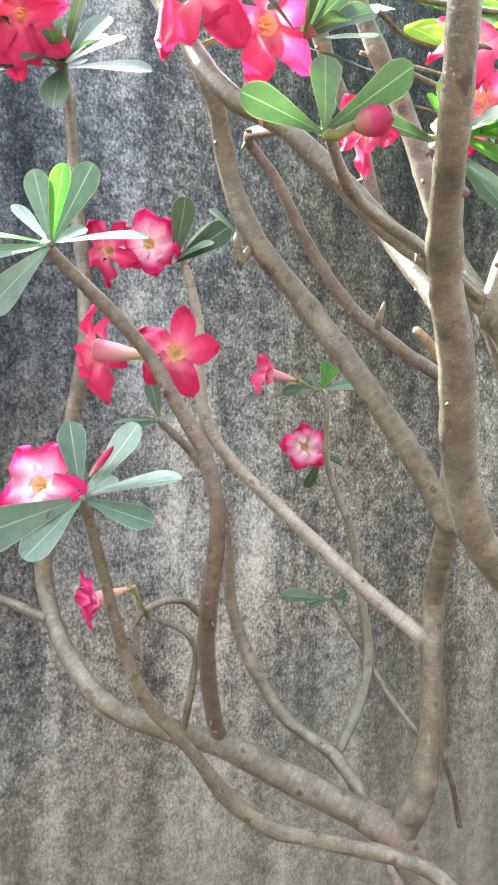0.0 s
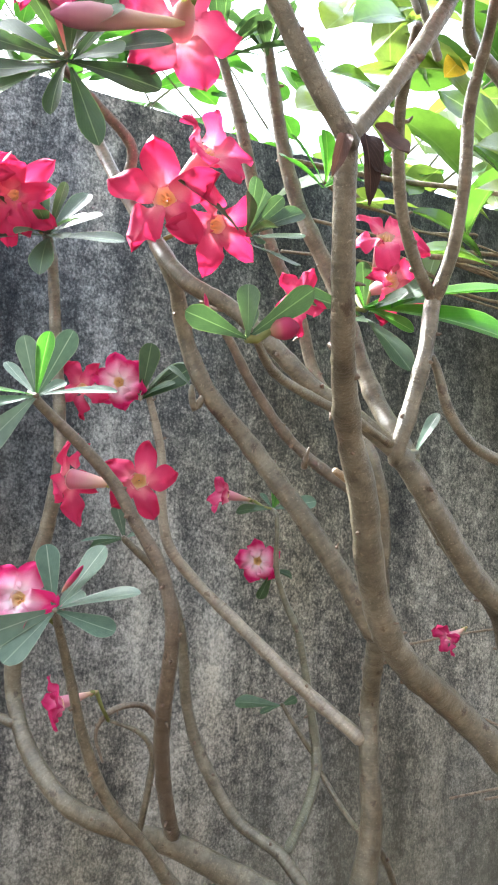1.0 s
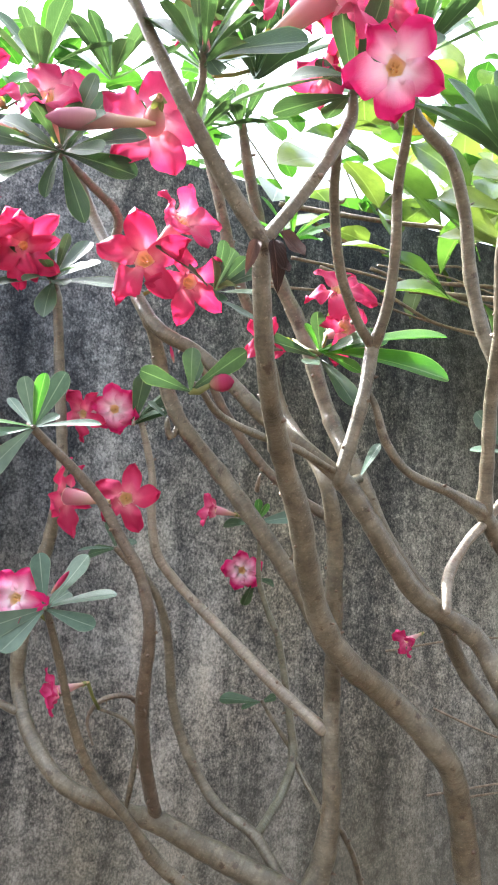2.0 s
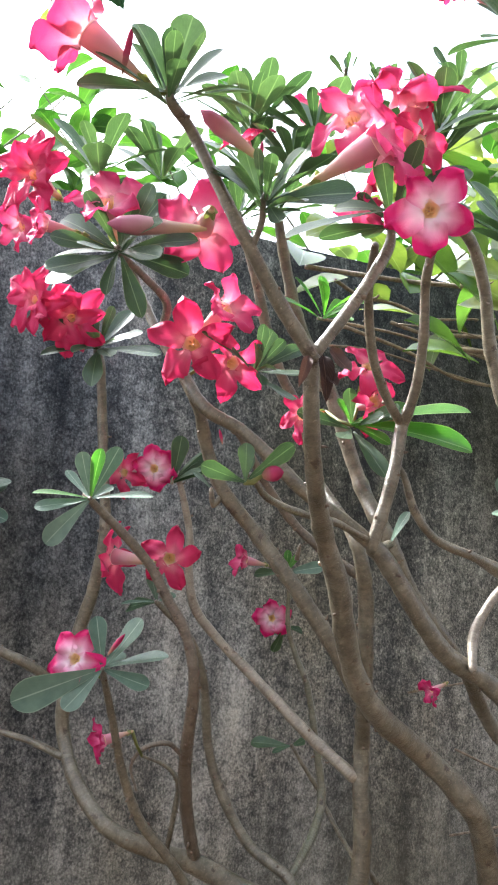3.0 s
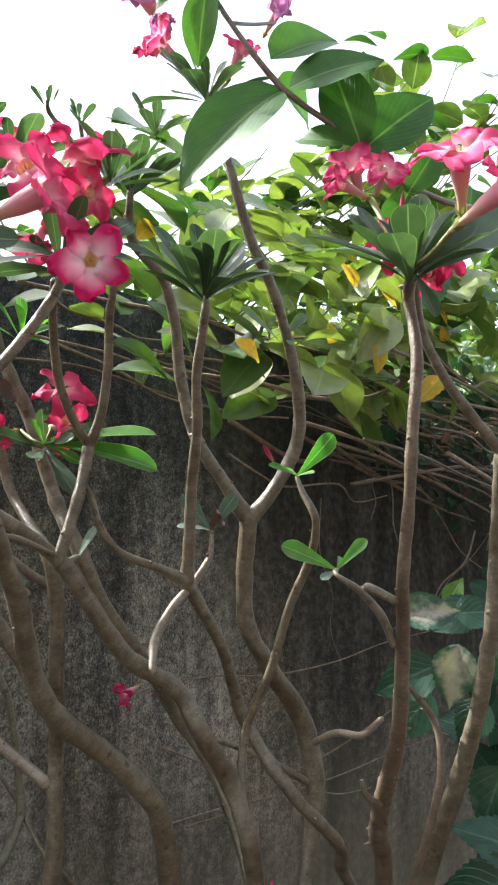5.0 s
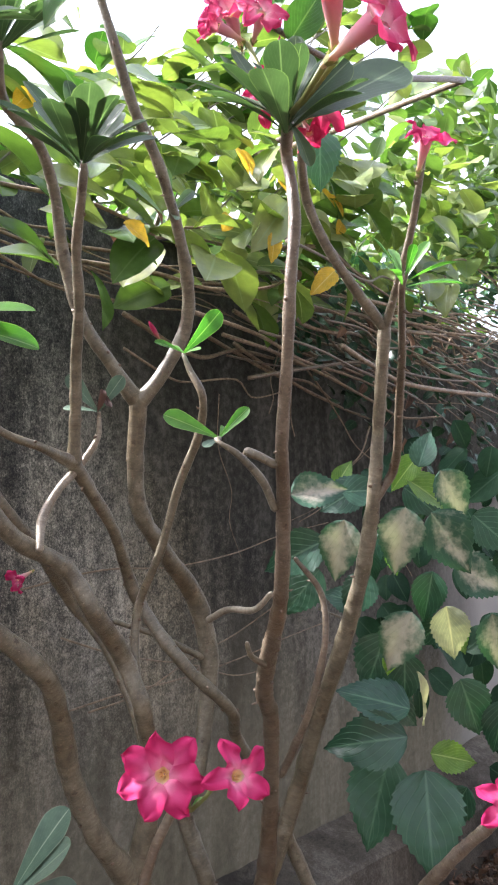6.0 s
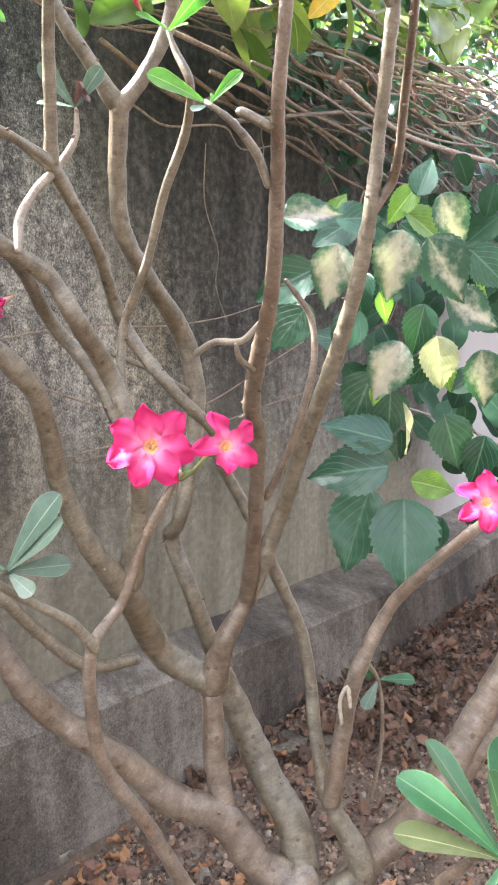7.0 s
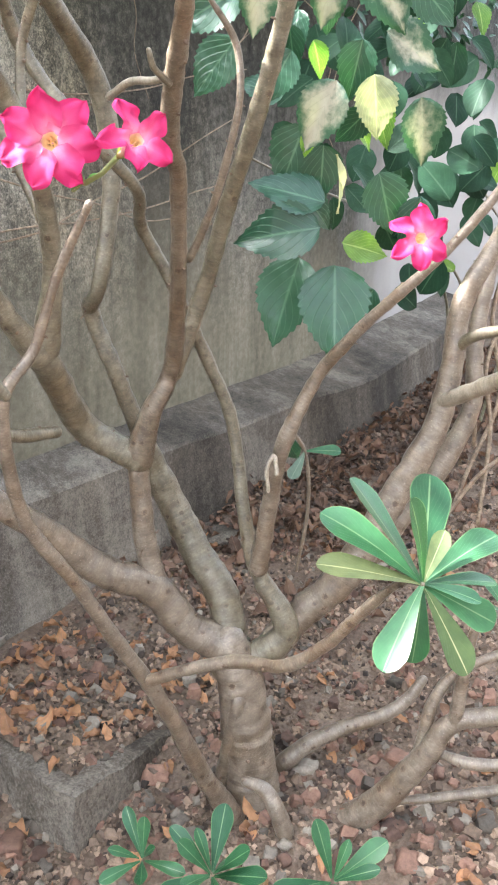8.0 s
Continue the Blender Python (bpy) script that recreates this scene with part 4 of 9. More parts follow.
limb([(0.791, 0.503, 0.798, 0.0106), (0.679, 0.494, 0.836, 0.0105), (0.612, 0.522, 0.914, 0.0097), (0.561, 0.526, 0.979, 0.0093), (0.539, 0.612, 1.038, 0.0080), (0.431, 0.656, 1.077, 0.0086), (0.377, 0.678, 1.091, 0.0083), (0.330, 0.685, 1.130, 0.0082), (0.289, 0.674, 1.183, 0.0065), (0.240, 0.667, 1.243, 0.0062), (0.210, 0.650, 1.307, 0.0055), (0.188, 0.629, 1.367, 0.0049), (0.165, 0.598, 1.420, 0.0040), (0.146, 0.545, 1.440, 0.0026)])
limb([(0.379, 0.810, 1.133, 0.0092), (0.318, 0.711, 1.256, 0.0087), (0.291, 0.646, 1.333, 0.0085), (0.282, 0.611, 1.413, 0.0071), (0.269, 0.610, 1.466, 0.0071), (0.243, 0.616, 1.512, 0.0065), (0.215, 0.624, 1.558, 0.0065), (0.138, 0.624, 1.628, 0.0049), (0.131, 0.586, 1.624, 0.0032)], BARK_BROWN)
limb([(0.334, 0.807, 1.151, 0.0039), (0.335, 0.786, 1.209, 0.0043), (0.334, 0.776, 1.250, 0.0037), (0.316, 0.775, 1.273, 0.0032), (0.281, 0.782, 1.288, 0.0023)])
limb([(0.276, 0.783, 1.243, 0.0018), (0.268, 0.788, 1.275, 0.0026), (0.283, 0.781, 1.299, 0.0036), (0.316, 0.776, 1.304, 0.0037), (0.341, 0.785, 1.285, 0.0038)], BARK_BROWN)
limb([(0.201, 0.915, 1.264, 0.0065), (0.166, 0.976, 1.275, 0.0053), (0.108, 1.033, 1.287, 0.0043)])
limb([(0.203, 0.949, 1.357, 0.0076), (0.146, 0.945, 1.396, 0.0083), (0.106, 0.961, 1.415, 0.0075), (0.077, 0.968, 1.450, 0.0068), (0.011, 0.974, 1.567, 0.0060), (0.018, 0.954, 1.643, 0.0045), (0.027, 0.928, 1.638, 0.0030)])
limb([(0.630, 0.448, 1.556, 0.0104), (0.717, 0.467, 1.458, 0.0084), (0.779, 0.486, 1.349, 0.0101), (0.811, 0.418, 1.251, 0.0098), (0.879, 0.387, 1.171, 0.0093), (0.965, 0.453, 1.104, 0.0102), (1.010, 0.435, 1.018, 0.0106), (1.068, 0.395, 0.855, 0.0118), (1.095, 0.365, 0.742, 0.0122), (1.076, 0.329, 0.585, 0.0130), (1.059, 0.286, 0.472, 0.0168), (1.066, 0.224, 0.357, 0.0255), (1.022, 0.280, 0.288, 0.0287)])
limb([(0.630, 0.448, 1.556, 0.0104), (0.619, 0.432, 1.614, 0.0080), (0.606, 0.412, 1.680, 0.0079), (0.577, 0.369, 1.756, 0.0070), (0.554, 0.345, 1.816, 0.0063), (0.530, 0.301, 1.893, 0.0054), (0.527, 0.299, 1.910, 0.0036)])
limb([(0.630, 0.448, 1.556, 0.0104), (0.560, 0.430, 1.576, 0.0057), (0.504, 0.430, 1.594, 0.0050), (0.472, 0.429, 1.624, 0.0049), (0.453, 0.426, 1.665, 0.0042), (0.439, 0.426, 1.681, 0.0036)])
# lit stub: the sun on it is in the pale bark colour
limb([(0.556, 0.428, 1.446, 0.0056), (0.573, 0.444, 1.483, 0.0064), (0.604, 0.448, 1.521, 0.0059), (0.642, 0.449, 1.553, 0.0054), (0.669, 0.444, 1.592, 0.0048), (0.673, 0.445, 1.627, 0.0031)], BARK_PALE)
limb([(0.778, 0.475, 1.650, 0.0139), (0.790, 0.495, 1.576, 0.0136), (0.812, 0.513, 1.490, 0.0137), (0.881, 0.520, 1.404, 0.0148), (0.959, 0.526, 1.320, 0.0173), (0.981, 0.521, 1.217, 0.0166), (0.970, 0.519, 1.137, 0.0147), (0.933, 0.524, 1.000, 0.0130), (0.961, 0.572, 0.952, 0.0154), (0.975, 0.541, 0.852, 0.0153), (1.005, 0.509, 0.718, 0.0183), (1.038, 0.487, 0.605, 0.0276), (1.042, 0.418, 0.487, 0.0307), (1.039, 0.350, 0.396, 0.0326), (1.008, 0.310, 0.298, 0.0335)])
limb([(0.778, 0.475, 1.650, 0.0139), (0.742, 0.487, 1.702, 0.0101), (0.696, 0.505, 1.774, 0.0098), (0.664, 0.507, 1.862, 0.0090), (0.633, 0.485, 1.941, 0.0081), (0.590, 0.465, 1.996, 0.0079), (0.534, 0.461, 2.033, 0.0070), (0.500, 0.424, 2.077, 0.0054), (0.501, 0.422, 2.085, 0.0036)], BARK)
limb([(0.778, 0.475, 1.650, 0.0139), (0.798, 0.446, 1.690, 0.0105), (0.819, 0.411, 1.762, 0.0105), (0.798, 0.384, 1.825, 0.0096), (0.753, 0.362, 1.900, 0.0079), (0.700, 0.346, 1.970, 0.0077), (0.651, 0.342, 2.033, 0.0076), (0.568, 0.336, 2.207, 0.0051), (0.564, 0.338, 2.215, 0.0033)])
limb([(0.712, 0.413, 1.223, 0.0056), (0.724, 0.435, 1.280, 0.0064), (0.737, 0.439, 1.348, 0.0065), (0.738, 0.395, 1.427, 0.0063), (0.730, 0.346, 1.525, 0.0061), (0.720, 0.299, 1.590, 0.0059), (0.695, 0.269, 1.636, 0.0053), (0.687, 0.283, 1.672, 0.0044), (0.683, 0.289, 1.692, 0.0028)])
limb([(0.568, 0.549, 2.069, 0.0054), (0.520, 0.542, 2.157, 0.0050), (0.492, 0.548, 2.191, 0.0047), (0.450, 0.559, 2.236, 0.0036), (0.439, 0.546, 2.243, 0.0025)])
limb([(0.534, 0.544, 2.113, 0.0043), (0.508, 0.545, 2.169, 0.0040), (0.494, 0.541, 2.219, 0.0032), (0.477, 0.521, 2.223, 0.0025)])
limb([(0.932, 0.431, 0.452, 0.0248), (0.931, 0.447, 0.545, 0.0207), (0.932, 0.456, 0.635, 0.0194), (0.939, 0.461, 0.719, 0.0182)], BARK_OLD)
limb([(0.938, 0.461, 0.705, 0.0261), (0.946, 0.433, 0.797, 0.0190), (0.970, 0.407, 0.868, 0.0154), (0.921, 0.350, 1.014, 0.0127), (0.868, 0.304, 1.124, 0.0118), (0.815, 0.264, 1.205, 0.0117), (0.770, 0.239, 1.241, 0.0119), (0.713, 0.187, 1.308, 0.0110), (0.662, 0.128, 1.386, 0.0090), (0.604, 0.079, 1.489, 0.0077), (0.551, 0.040, 1.563, 0.0066), (0.518, 0.007, 1.638, 0.0057), (0.503, -0.010, 1.705, 0.0055), (0.500, -0.018, 1.759, 0.0056), (0.494, -0.015, 1.813, 0.0054), (0.451, -0.047, 1.814, 0.0052), (0.446, -0.050, 1.817, 0.0034)], BARK_BROWN)
limb([(0.557, 0.055, 1.540, 0.0043), (0.548, 0.066, 1.548, 0.0043), (0.541, 0.075, 1.553, 0.0048)])
limb([(0.591, 0.081, 1.495, 0.0041), (0.577, 0.085, 1.523, 0.0045), (0.556, 0.098, 1.550, 0.0037), (0.540, 0.112, 1.565, 0.0025), (0.563, 0.130, 1.570, 0.0025)])
limb([(0.701, 0.185, 1.302, 0.0042), (0.677, 0.186, 1.317, 0.0036), (0.671, 0.186, 1.332, 0.0027)])
limb([(0.981, 0.409, 0.864, 0.0147), (1.014, 0.364, 1.014, 0.0142), (0.994, 0.303, 1.153, 0.0136), (0.970, 0.243, 1.265, 0.0130), (0.944, 0.187, 1.383, 0.0116), (0.909, 0.143, 1.498, 0.0103), (0.893, 0.122, 1.597, 0.0087), (0.852, 0.086, 1.724, 0.0088)])
limb([(0.852, 0.086, 1.722, 0.0076), (0.806, 0.102, 1.770, 0.0067), (0.761, 0.115, 1.820, 0.0065), (0.724, 0.118, 1.872, 0.0063), (0.648, 0.073, 1.926, 0.0042)])
limb([(0.853, 0.085, 1.722, 0.0063), (0.829, 0.054, 1.766, 0.0055), (0.799, 0.016, 1.824, 0.0046), (0.758, -0.024, 1.900, 0.0038)])
limb([(0.910, 0.141, 1.494, 0.0062), (0.911, 0.111, 1.536, 0.0064), (0.820, 0.053, 1.599, 0.0055), (0.699, -0.016, 1.653, 0.0044), (0.567, -0.086, 1.695, 0.0032), (0.565, -0.091, 1.704, 0.0025)], BARK_BROWN)
limb([(0.945, 0.343, 1.066, 0.0064), (0.945, 0.314, 1.117, 0.0063), (0.936, 0.280, 1.178, 0.0061), (0.932, 0.245, 1.287, 0.0052), (0.932, 0.251, 1.356, 0.0052), (0.895, 0.269, 1.409, 0.0033)], BARK_BROWN)
limb([(0.803, 0.564, 1.305, 0.0044), (0.872, 0.537, 1.273, 0.0050), (0.957, 0.520, 1.226, 0.0065)])
limb([(0.955, 0.496, 1.291, 0.0060), (0.953, 0.450, 1.312, 0.0058), (0.956, 0.398, 1.315, 0.0053), (0.958, 0.364, 1.343, 0.0048)], BARK_PALE)
limb([(0.933, 0.240, -0.038, 0.0245), (0.859, 0.261, 0.121, 0.0183), (0.758, 0.277, 0.375, 0.0137), (0.695, 0.308, 0.528, 0.0120), (0.632, 0.325, 0.667, 0.0103), (0.576, 0.339, 0.779, 0.0096), (0.546, 0.328, 0.882, 0.0089), (0.533, 0.302, 0.977, 0.0078), (0.575, 0.292, 1.022, 0.0062), (0.602, 0.274, 1.103, 0.0061), (0.617, 0.232, 1.183, 0.0047)], BARK_OLD)
limb([(0.518, 0.282, 0.985, 0.0069), (0.495, 0.290, 1.022, 0.0062), (0.451, 0.310, 1.060, 0.0054), (0.415, 0.317, 1.093, 0.0047), (0.440, 0.330, 1.093, 0.0031)])
limb([(0.718, 0.620, 0.709, 0.0125), (0.686, 0.663, 0.761, 0.0124), (0.649, 0.713, 0.822, 0.0115), (0.610, 0.784, 0.937, 0.0089)], BARK_OLD)
limb([(1.048, 0.275, 0.488, 0.0184), (1.048, 0.257, 0.618, 0.0159), (1.027, 0.219, 0.756, 0.0140), (1.052, 0.174, 0.877, 0.0111), (1.040, 0.113, 0.955, 0.0098), (1.035, 0.052, 1.021, 0.0086), (1.043, -0.022, 1.099, 0.0068), (1.057, -0.090, 1.194, 0.0070)], BARK_OLD)
limb([(1.057, 0.262, 0.286, 0.0339), (1.102, 0.226, 0.354, 0.0318), (1.153, 0.147, 0.458, 0.0328), (1.222, 0.086, 0.620, 0.0274), (1.273, 0.042, 0.743, 0.0232), (1.299, 0.031, 0.856, 0.0201), (1.325, 0.034, 0.963, 0.0190), (1.362, -0.018, 1.098, 0.0158)], BARK_OLD)
limb([(1.201, 0.135, 0.462, 0.0249), (1.284, 0.084, 0.563, 0.0239), (1.358, 0.041, 0.655, 0.0220), (1.408, 0.018, 0.750, 0.0181), (1.445, 0.037, 0.873, 0.0160), (1.497, 0.039, 1.005, 0.0141)], BARK_OLD)
# sunlit arm: pale bark puts the sun into its colour
limb([(1.282, 0.044, 0.789, 0.0133), (1.240, -0.030, 0.842, 0.0150), (1.181, -0.112, 0.903, 0.0145)], BARK_PALE)
limb([(1.311, 0.030, 0.879, 0.0088), (1.286, -0.001, 0.919, 0.0101), (1.265, -0.083, 0.953, 0.0096)])
limb([(0.975, 0.206, -0.074, 0.0450), (1.033, 0.071, -0.027, 0.0312), (1.054, -0.008, 0.070, 0.0272), (1.082, -0.066, 0.180, 0.0227), (1.109, -0.106, 0.259, 0.0178), (1.143, -0.207, 0.303, 0.0155)], BARK_OLD)
limb([(1.107, -0.108, 0.255, 0.0133), (1.107, -0.110, 0.352, 0.0112), (1.117, -0.123, 0.482, 0.0083), (1.141, -0.166, 0.502, 0.0055)], BARK_OLD)
limb([(1.078, -0.053, 0.162, 0.0100), (1.113, -0.061, 0.273, 0.0117), (1.138, -0.088, 0.339, 0.0098), (1.193, -0.171, 0.395, 0.0079)], BARK_OLD)
limb([(1.100, -0.091, 0.185, 0.0100), (1.099, -0.144, 0.192, 0.0115), (1.129, -0.225, 0.202, 0.0114)], BARK_OLD)
limb([(1.057, -0.019, 0.062, 0.0075), (1.097, -0.103, 0.087, 0.0093), (1.158, -0.228, 0.129, 0.0100)], BARK_OLD)
limb([(1.065, 0.221, 0.020, 0.0200), (1.104, 0.184, 0.060, 0.0180), (1.160, 0.128, 0.090, 0.0160), (1.217, 0.066, 0.110, 0.0150), (1.256, 0.031, 0.140, 0.0130), (1.282, 0.011, 0.180, 0.0100)], BARK_OLD)
limb([(0.727, 0.275, 0.450, 0.0100), (0.734, 0.210, 0.495, 0.0093), (0.745, 0.125, 0.540, 0.0100), (0.735, 0.045, 0.573, 0.0095), (0.719, -0.029, 0.653, 0.0084), (0.708, -0.076, 0.725, 0.0073), (0.690, -0.131, 0.798, 0.0044), (0.675, -0.157, 0.812, 0.0029)], BARK_OLD)
limb([(0.922, 0.221, 0.095, 0.0103), (0.931, 0.182, 0.088, 0.0149), (0.927, 0.141, 0.029, 0.0177), (0.943, 0.127, -0.108, 0.0213)], BARK_OLD)
limb([(0.974, 0.214, 0.695, 0.0033), (0.977, 0.219, 0.734, 0.0036), (0.990, 0.214, 0.753, 0.0040), (0.982, 0.203, 0.725, 0.0036)], BARK_PALE)
limb([(1.122, 0.235, 0.456, 0.0038), (1.118, 0.214, 0.600, 0.0036), (1.093, 0.211, 0.724, 0.0030), (1.067, 0.234, 0.778, 0.0021), (1.093, 0.211, 0.724, 0.0025)], BARK_OLD)
limb([(0.965, 0.265, 0.240, 0.0157), (0.955, 0.285, 0.110, 0.0148), (0.945, 0.305, -0.030, 0.0157)], BARK_OLD)
limb([(0.393, 0.460, 1.545, 0.0034), (0.368, 0.445, 1.556, 0.0036), (0.346, 0.430, 1.561, 0.0032)], CUT_WOOD, "broken pale stub")
limb([(0.331, 0.455, 1.565, 0.0030), (0.329, 0.450, 1.571, 0.0024), (0.329, 0.445, 1.580, 0.0012)], BARK_BROWN, "short dry spur")
# flowers
flower((0.254, 0.137, 1.824), (-0.462, -0.841, -0.310), 0.061, 'picotee', 78, seed=1)
flower((0.219, 0.159, 1.879), (0.490, -0.792, 0.355), 0.086, 'pink', 60, seed=2)
flower((0.226, 0.203, 1.923), (-0.718, -0.651, 0.171), 0.068, 'pink', 74, seed=3)
flower((0.275, 0.187, 1.942), (-0.131, -0.555, 0.762), 0.074, 'pink', 52, seed=4)
flower((0.280, 0.180, 1.907), (0.226, -0.899, -0.018), 0.056, 'red', 66, seed=5)
flower((0.271, 0.208, 1.902), (-0.264, -0.791, -0.463), 0.055, 'red', 70, seed=6)
flower((0.253, 0.225, 1.867), (-0.353, -0.093, -0.870), 0.048, 'pink', 50, seed=7)
flower((0.196, 0.445, 1.914), (0.250, 0.940, 0.120), 0.092, 'pink', 84, seed=8)
flower((0.102, 0.487, 1.937), (-0.404, -0.793, 0.387), 0.085, 'pink', 82, seed=9)
flower((0.045, 0.633, 2.019), (-0.678, -0.693, 0.016), 0.090, 'red', 70, True, seed=10)
flower((0.042, 0.669, 1.966), (-0.817, -0.320, -0.347), 0.066, 'pink', 55, seed=11)
flower((0.045, 0.520, 1.910), (-0.900, -0.015, -0.001), 0.054, 'pink', 45, seed=12)
flower((0.007, 0.217, 1.932), (-0.800, 0.108, 0.519), 0.080, 'pink', 60, seed=13)
flower((0.102, 0.872, 1.940), (-0.803, -0.500, -0.069), 0.096, 'red', 72, True, seed=14)
flower((0.154, 0.852, 1.916), (-0.544, -0.674, -0.374), 0.101, 'red', 75, True, seed=15)
flower((0.225, 0.534, 1.811), (-0.570, -0.824, -0.146), 0.092, 'red', 80, seed=16)
flower((0.261, 0.518, 1.856), (0.279, -0.770, 0.314), 0.079, 'pink', 60, seed=17)
flower((0.275, 0.525, 1.792), (0.126, -0.896, -0.335), 0.076, 'red', 72, seed=18)
flower((0.455, 0.501, 1.810), (-0.277, -0.757, 0.458), 0.077, 'red', 88, seed=19)
flower((0.467, 0.505, 1.767), (0.082, -0.959, 0.058), 0.077, 'red', 75, seed=20)
flower((0.390, 0.558, 1.748), (-0.874, -0.204, -0.233), 0.063, 'red', 65, seed=21)
flower((0.305, 0.868, 1.700), (-0.435, -0.890, -0.142), 0.068, 'picotee', 88, seed=22, lobes=6)
flower((0.266, 0.900, 1.693), (-0.782, -0.600, -0.170), 0.070, 'red', 74, seed=23)
flower((0.271, 0.690, 1.560), (-0.351, -0.943, -0.090), 0.078, 'red', 98, seed=24)
flower((0.206, 0.722, 1.560), (-0.600, 0.760, 0.100), 0.086, 'red', 84, seed=25)
flower((0.121, 0.567, 1.448), (-0.560, -0.783, 0.167), 0.060, 'picotee', 82, seed=26)
flower((0.221, 0.767, 1.316), (-0.833, -0.005, -0.196), 0.055, 'magenta', 55, seed=27)
flower((0.569, 0.951, 1.463), (-0.486, -0.876, -0.094), 0.064, 'picotee', 80, seed=28)
flower((0.516, 0.956, 1.563), (-0.918, 0.072, 0.164), 0.062, 'pink', 40, seed=29)
flower((0.689, 0.662, 1.380), (-0.861, 0.041, -0.345), 0.044, 'magenta', 62, seed=30)
flower((0.414, 0.591, 2.197), (-0.133, -0.648, 0.390), 0.076, 'red', 75, seed=31)
flower((0.250, 0.463, 2.038), (-0.442, -0.230, 0.722), 0.055, 'red', 60, seed=32)
flower((0.519, 0.381, 2.284), (-0.850, 0.058, 0.357), 0.075, 'pink', 48, seed=33)
flower((0.614, 0.328, 2.297), (-0.044, -0.533, 0.676), 0.060, 'pink', 42, seed=34)
flower((0.463, 0.020, 1.941), (-0.743, -0.290, 0.367), 0.052, 'pink', 62, seed=35)
flower((0.419, -0.002, 1.900), (-0.795, 0.350, 0.257), 0.039, 'pink', 45, seed=36)
flower((0.458, -0.019, 1.922), (-0.492, -0.739, 0.377), 0.043, 'pink', 78, seed=37)
flower((0.383, -0.134, 1.865), (-0.541, -0.306, 0.670), 0.070, 'pink', 80, seed=38)
flower((0.382, -0.168, 1.823), (0.008, -0.817, 0.320), 0.063, 'pink', 60, seed=39)
flower((0.469, -0.017, 1.857), (-0.909, -0.166, -0.213), 0.045, 'red', 78, seed=40)
flower((0.510, -0.044, 1.852), (-0.314, -0.843, -0.020), 0.048, 'red', 75, seed=41)
flower((0.512, -0.028, 1.833), (-0.152, -0.412, -0.766), 0.031, 'red', 55, seed=42)
flower((0.465, 0.126, 1.253), (-0.833, -0.510, 0.240), 0.073, 'magenta', 76, seed=43, lobes=7)
flower((0.500, 0.064, 1.254), (-0.405, -0.839, 0.339), 0.058, 'magenta', 76, seed=44)
flower((0.832, -0.062, 1.146), (-0.732, -0.622, 0.307), 0.063, 'magenta', 84, seed=45, lobes=6)
flower((0.703, -0.052, 1.885), (-0.387, -0.434, 0.626), 0.055, 'magenta', 70, seed=46)
bud((0.143, 0.441, 1.902), (-0.902, 0.435, 0.020), 0.104, 0.55, None, True)
bud((0.121, 0.208, 1.880), (-0.738, 0.237, 0.567), 0.062, 0.62, None, True)
bud((0.2155, 0.303, 1.6365), (0.867, -0.375, 0.150), 0.021, 1.75)
pedicel((0.206, 0.307, 1.634), (0.190, 0.305, 1.627), 0.0026)
bud((0.225, 0.437, 1.687), (-0.356, -0.183, 0.959), 0.017, 0.50)
bud((0.649, 0.308, 1.722), (-0.556, 0.110, 0.761), 0.029, 0.55)
bud((0.158, 0.539, 1.466), (0.412, -0.473, 0.734), 0.031, 0.45)
bud((0.154, 0.225, 1.881), (-0.063, -0.291, 0.965), 0.024, 0.45)
bud((0.034, 0.206, 1.920), (0.048, -0.304, 0.772), 0.034, 0.40)
bud((0.455, -0.037, 1.882), (-0.107, -0.244, 0.974), 0.024, 0.40)
pedicel((0.274, 0.174, 1.838), (0.257, 0.189, 1.839))
pedicel((0.188, 0.209, 1.857), (0.141, 0.192, 1.825))
pedicel((0.263, 0.236, 1.914), (0.316, 0.199, 1.948))
pedicel((0.282, 0.218, 1.898), (0.316, 0.199, 1.948))
pedicel((0.270, 0.220, 1.908), (0.316, 0.199, 1.948))
pedicel((0.283, 0.242, 1.922), (0.316, 0.199, 1.948))
pedicel((0.266, 0.228, 1.899), (0.257, 0.189, 1.839))
pedicel((0.128, 0.538, 1.912), (0.125, 0.535, 1.908))
pedicel((0.085, 0.521, 1.911), (0.125, 0.535, 1.908))
pedicel((0.055, 0.211, 1.901), (0.064, 0.198, 1.893))
pedicel((0.161, 0.909, 1.946), (0.210, 0.902, 1.884))
pedicel((0.197, 0.904, 1.945), (0.210, 0.902, 1.884))
pedicel((0.263, 0.589, 1.821), (0.202, 0.574, 1.837))
pedicel((0.243, 0.569, 1.835), (0.202, 0.574, 1.837))
pedicel((0.267, 0.577, 1.811), (0.225, 0.551, 1.773))
pedicel((0.472, 0.547, 1.782), (0.439, 0.514, 1.734))
pedicel((0.462, 0.561, 1.764), (0.439, 0.514, 1.734))
pedicel((0.433, 0.568, 1.760), (0.439, 0.514, 1.734))
pedicel((0.326, 0.922, 1.703), (0.337, 0.853, 1.696))
pedicel((0.331, 0.921, 1.709), (0.337, 0.853, 1.696))
pedicel((0.146, 0.601, 1.441), (0.165, 0.598, 1.420))
pedicel((0.260, 0.768, 1.325), (0.281, 0.782, 1.288))
pedicel((0.592, 0.992, 1.468), (0.588, 0.939, 1.450))
pedicel((0.561, 0.952, 1.555), (0.578, 0.924, 1.543))
pedicel((0.270, 0.474, 2.005), (0.321, 0.474, 2.030))
pedicel((0.570, 0.377, 2.263), (0.564, 0.338, 2.215))
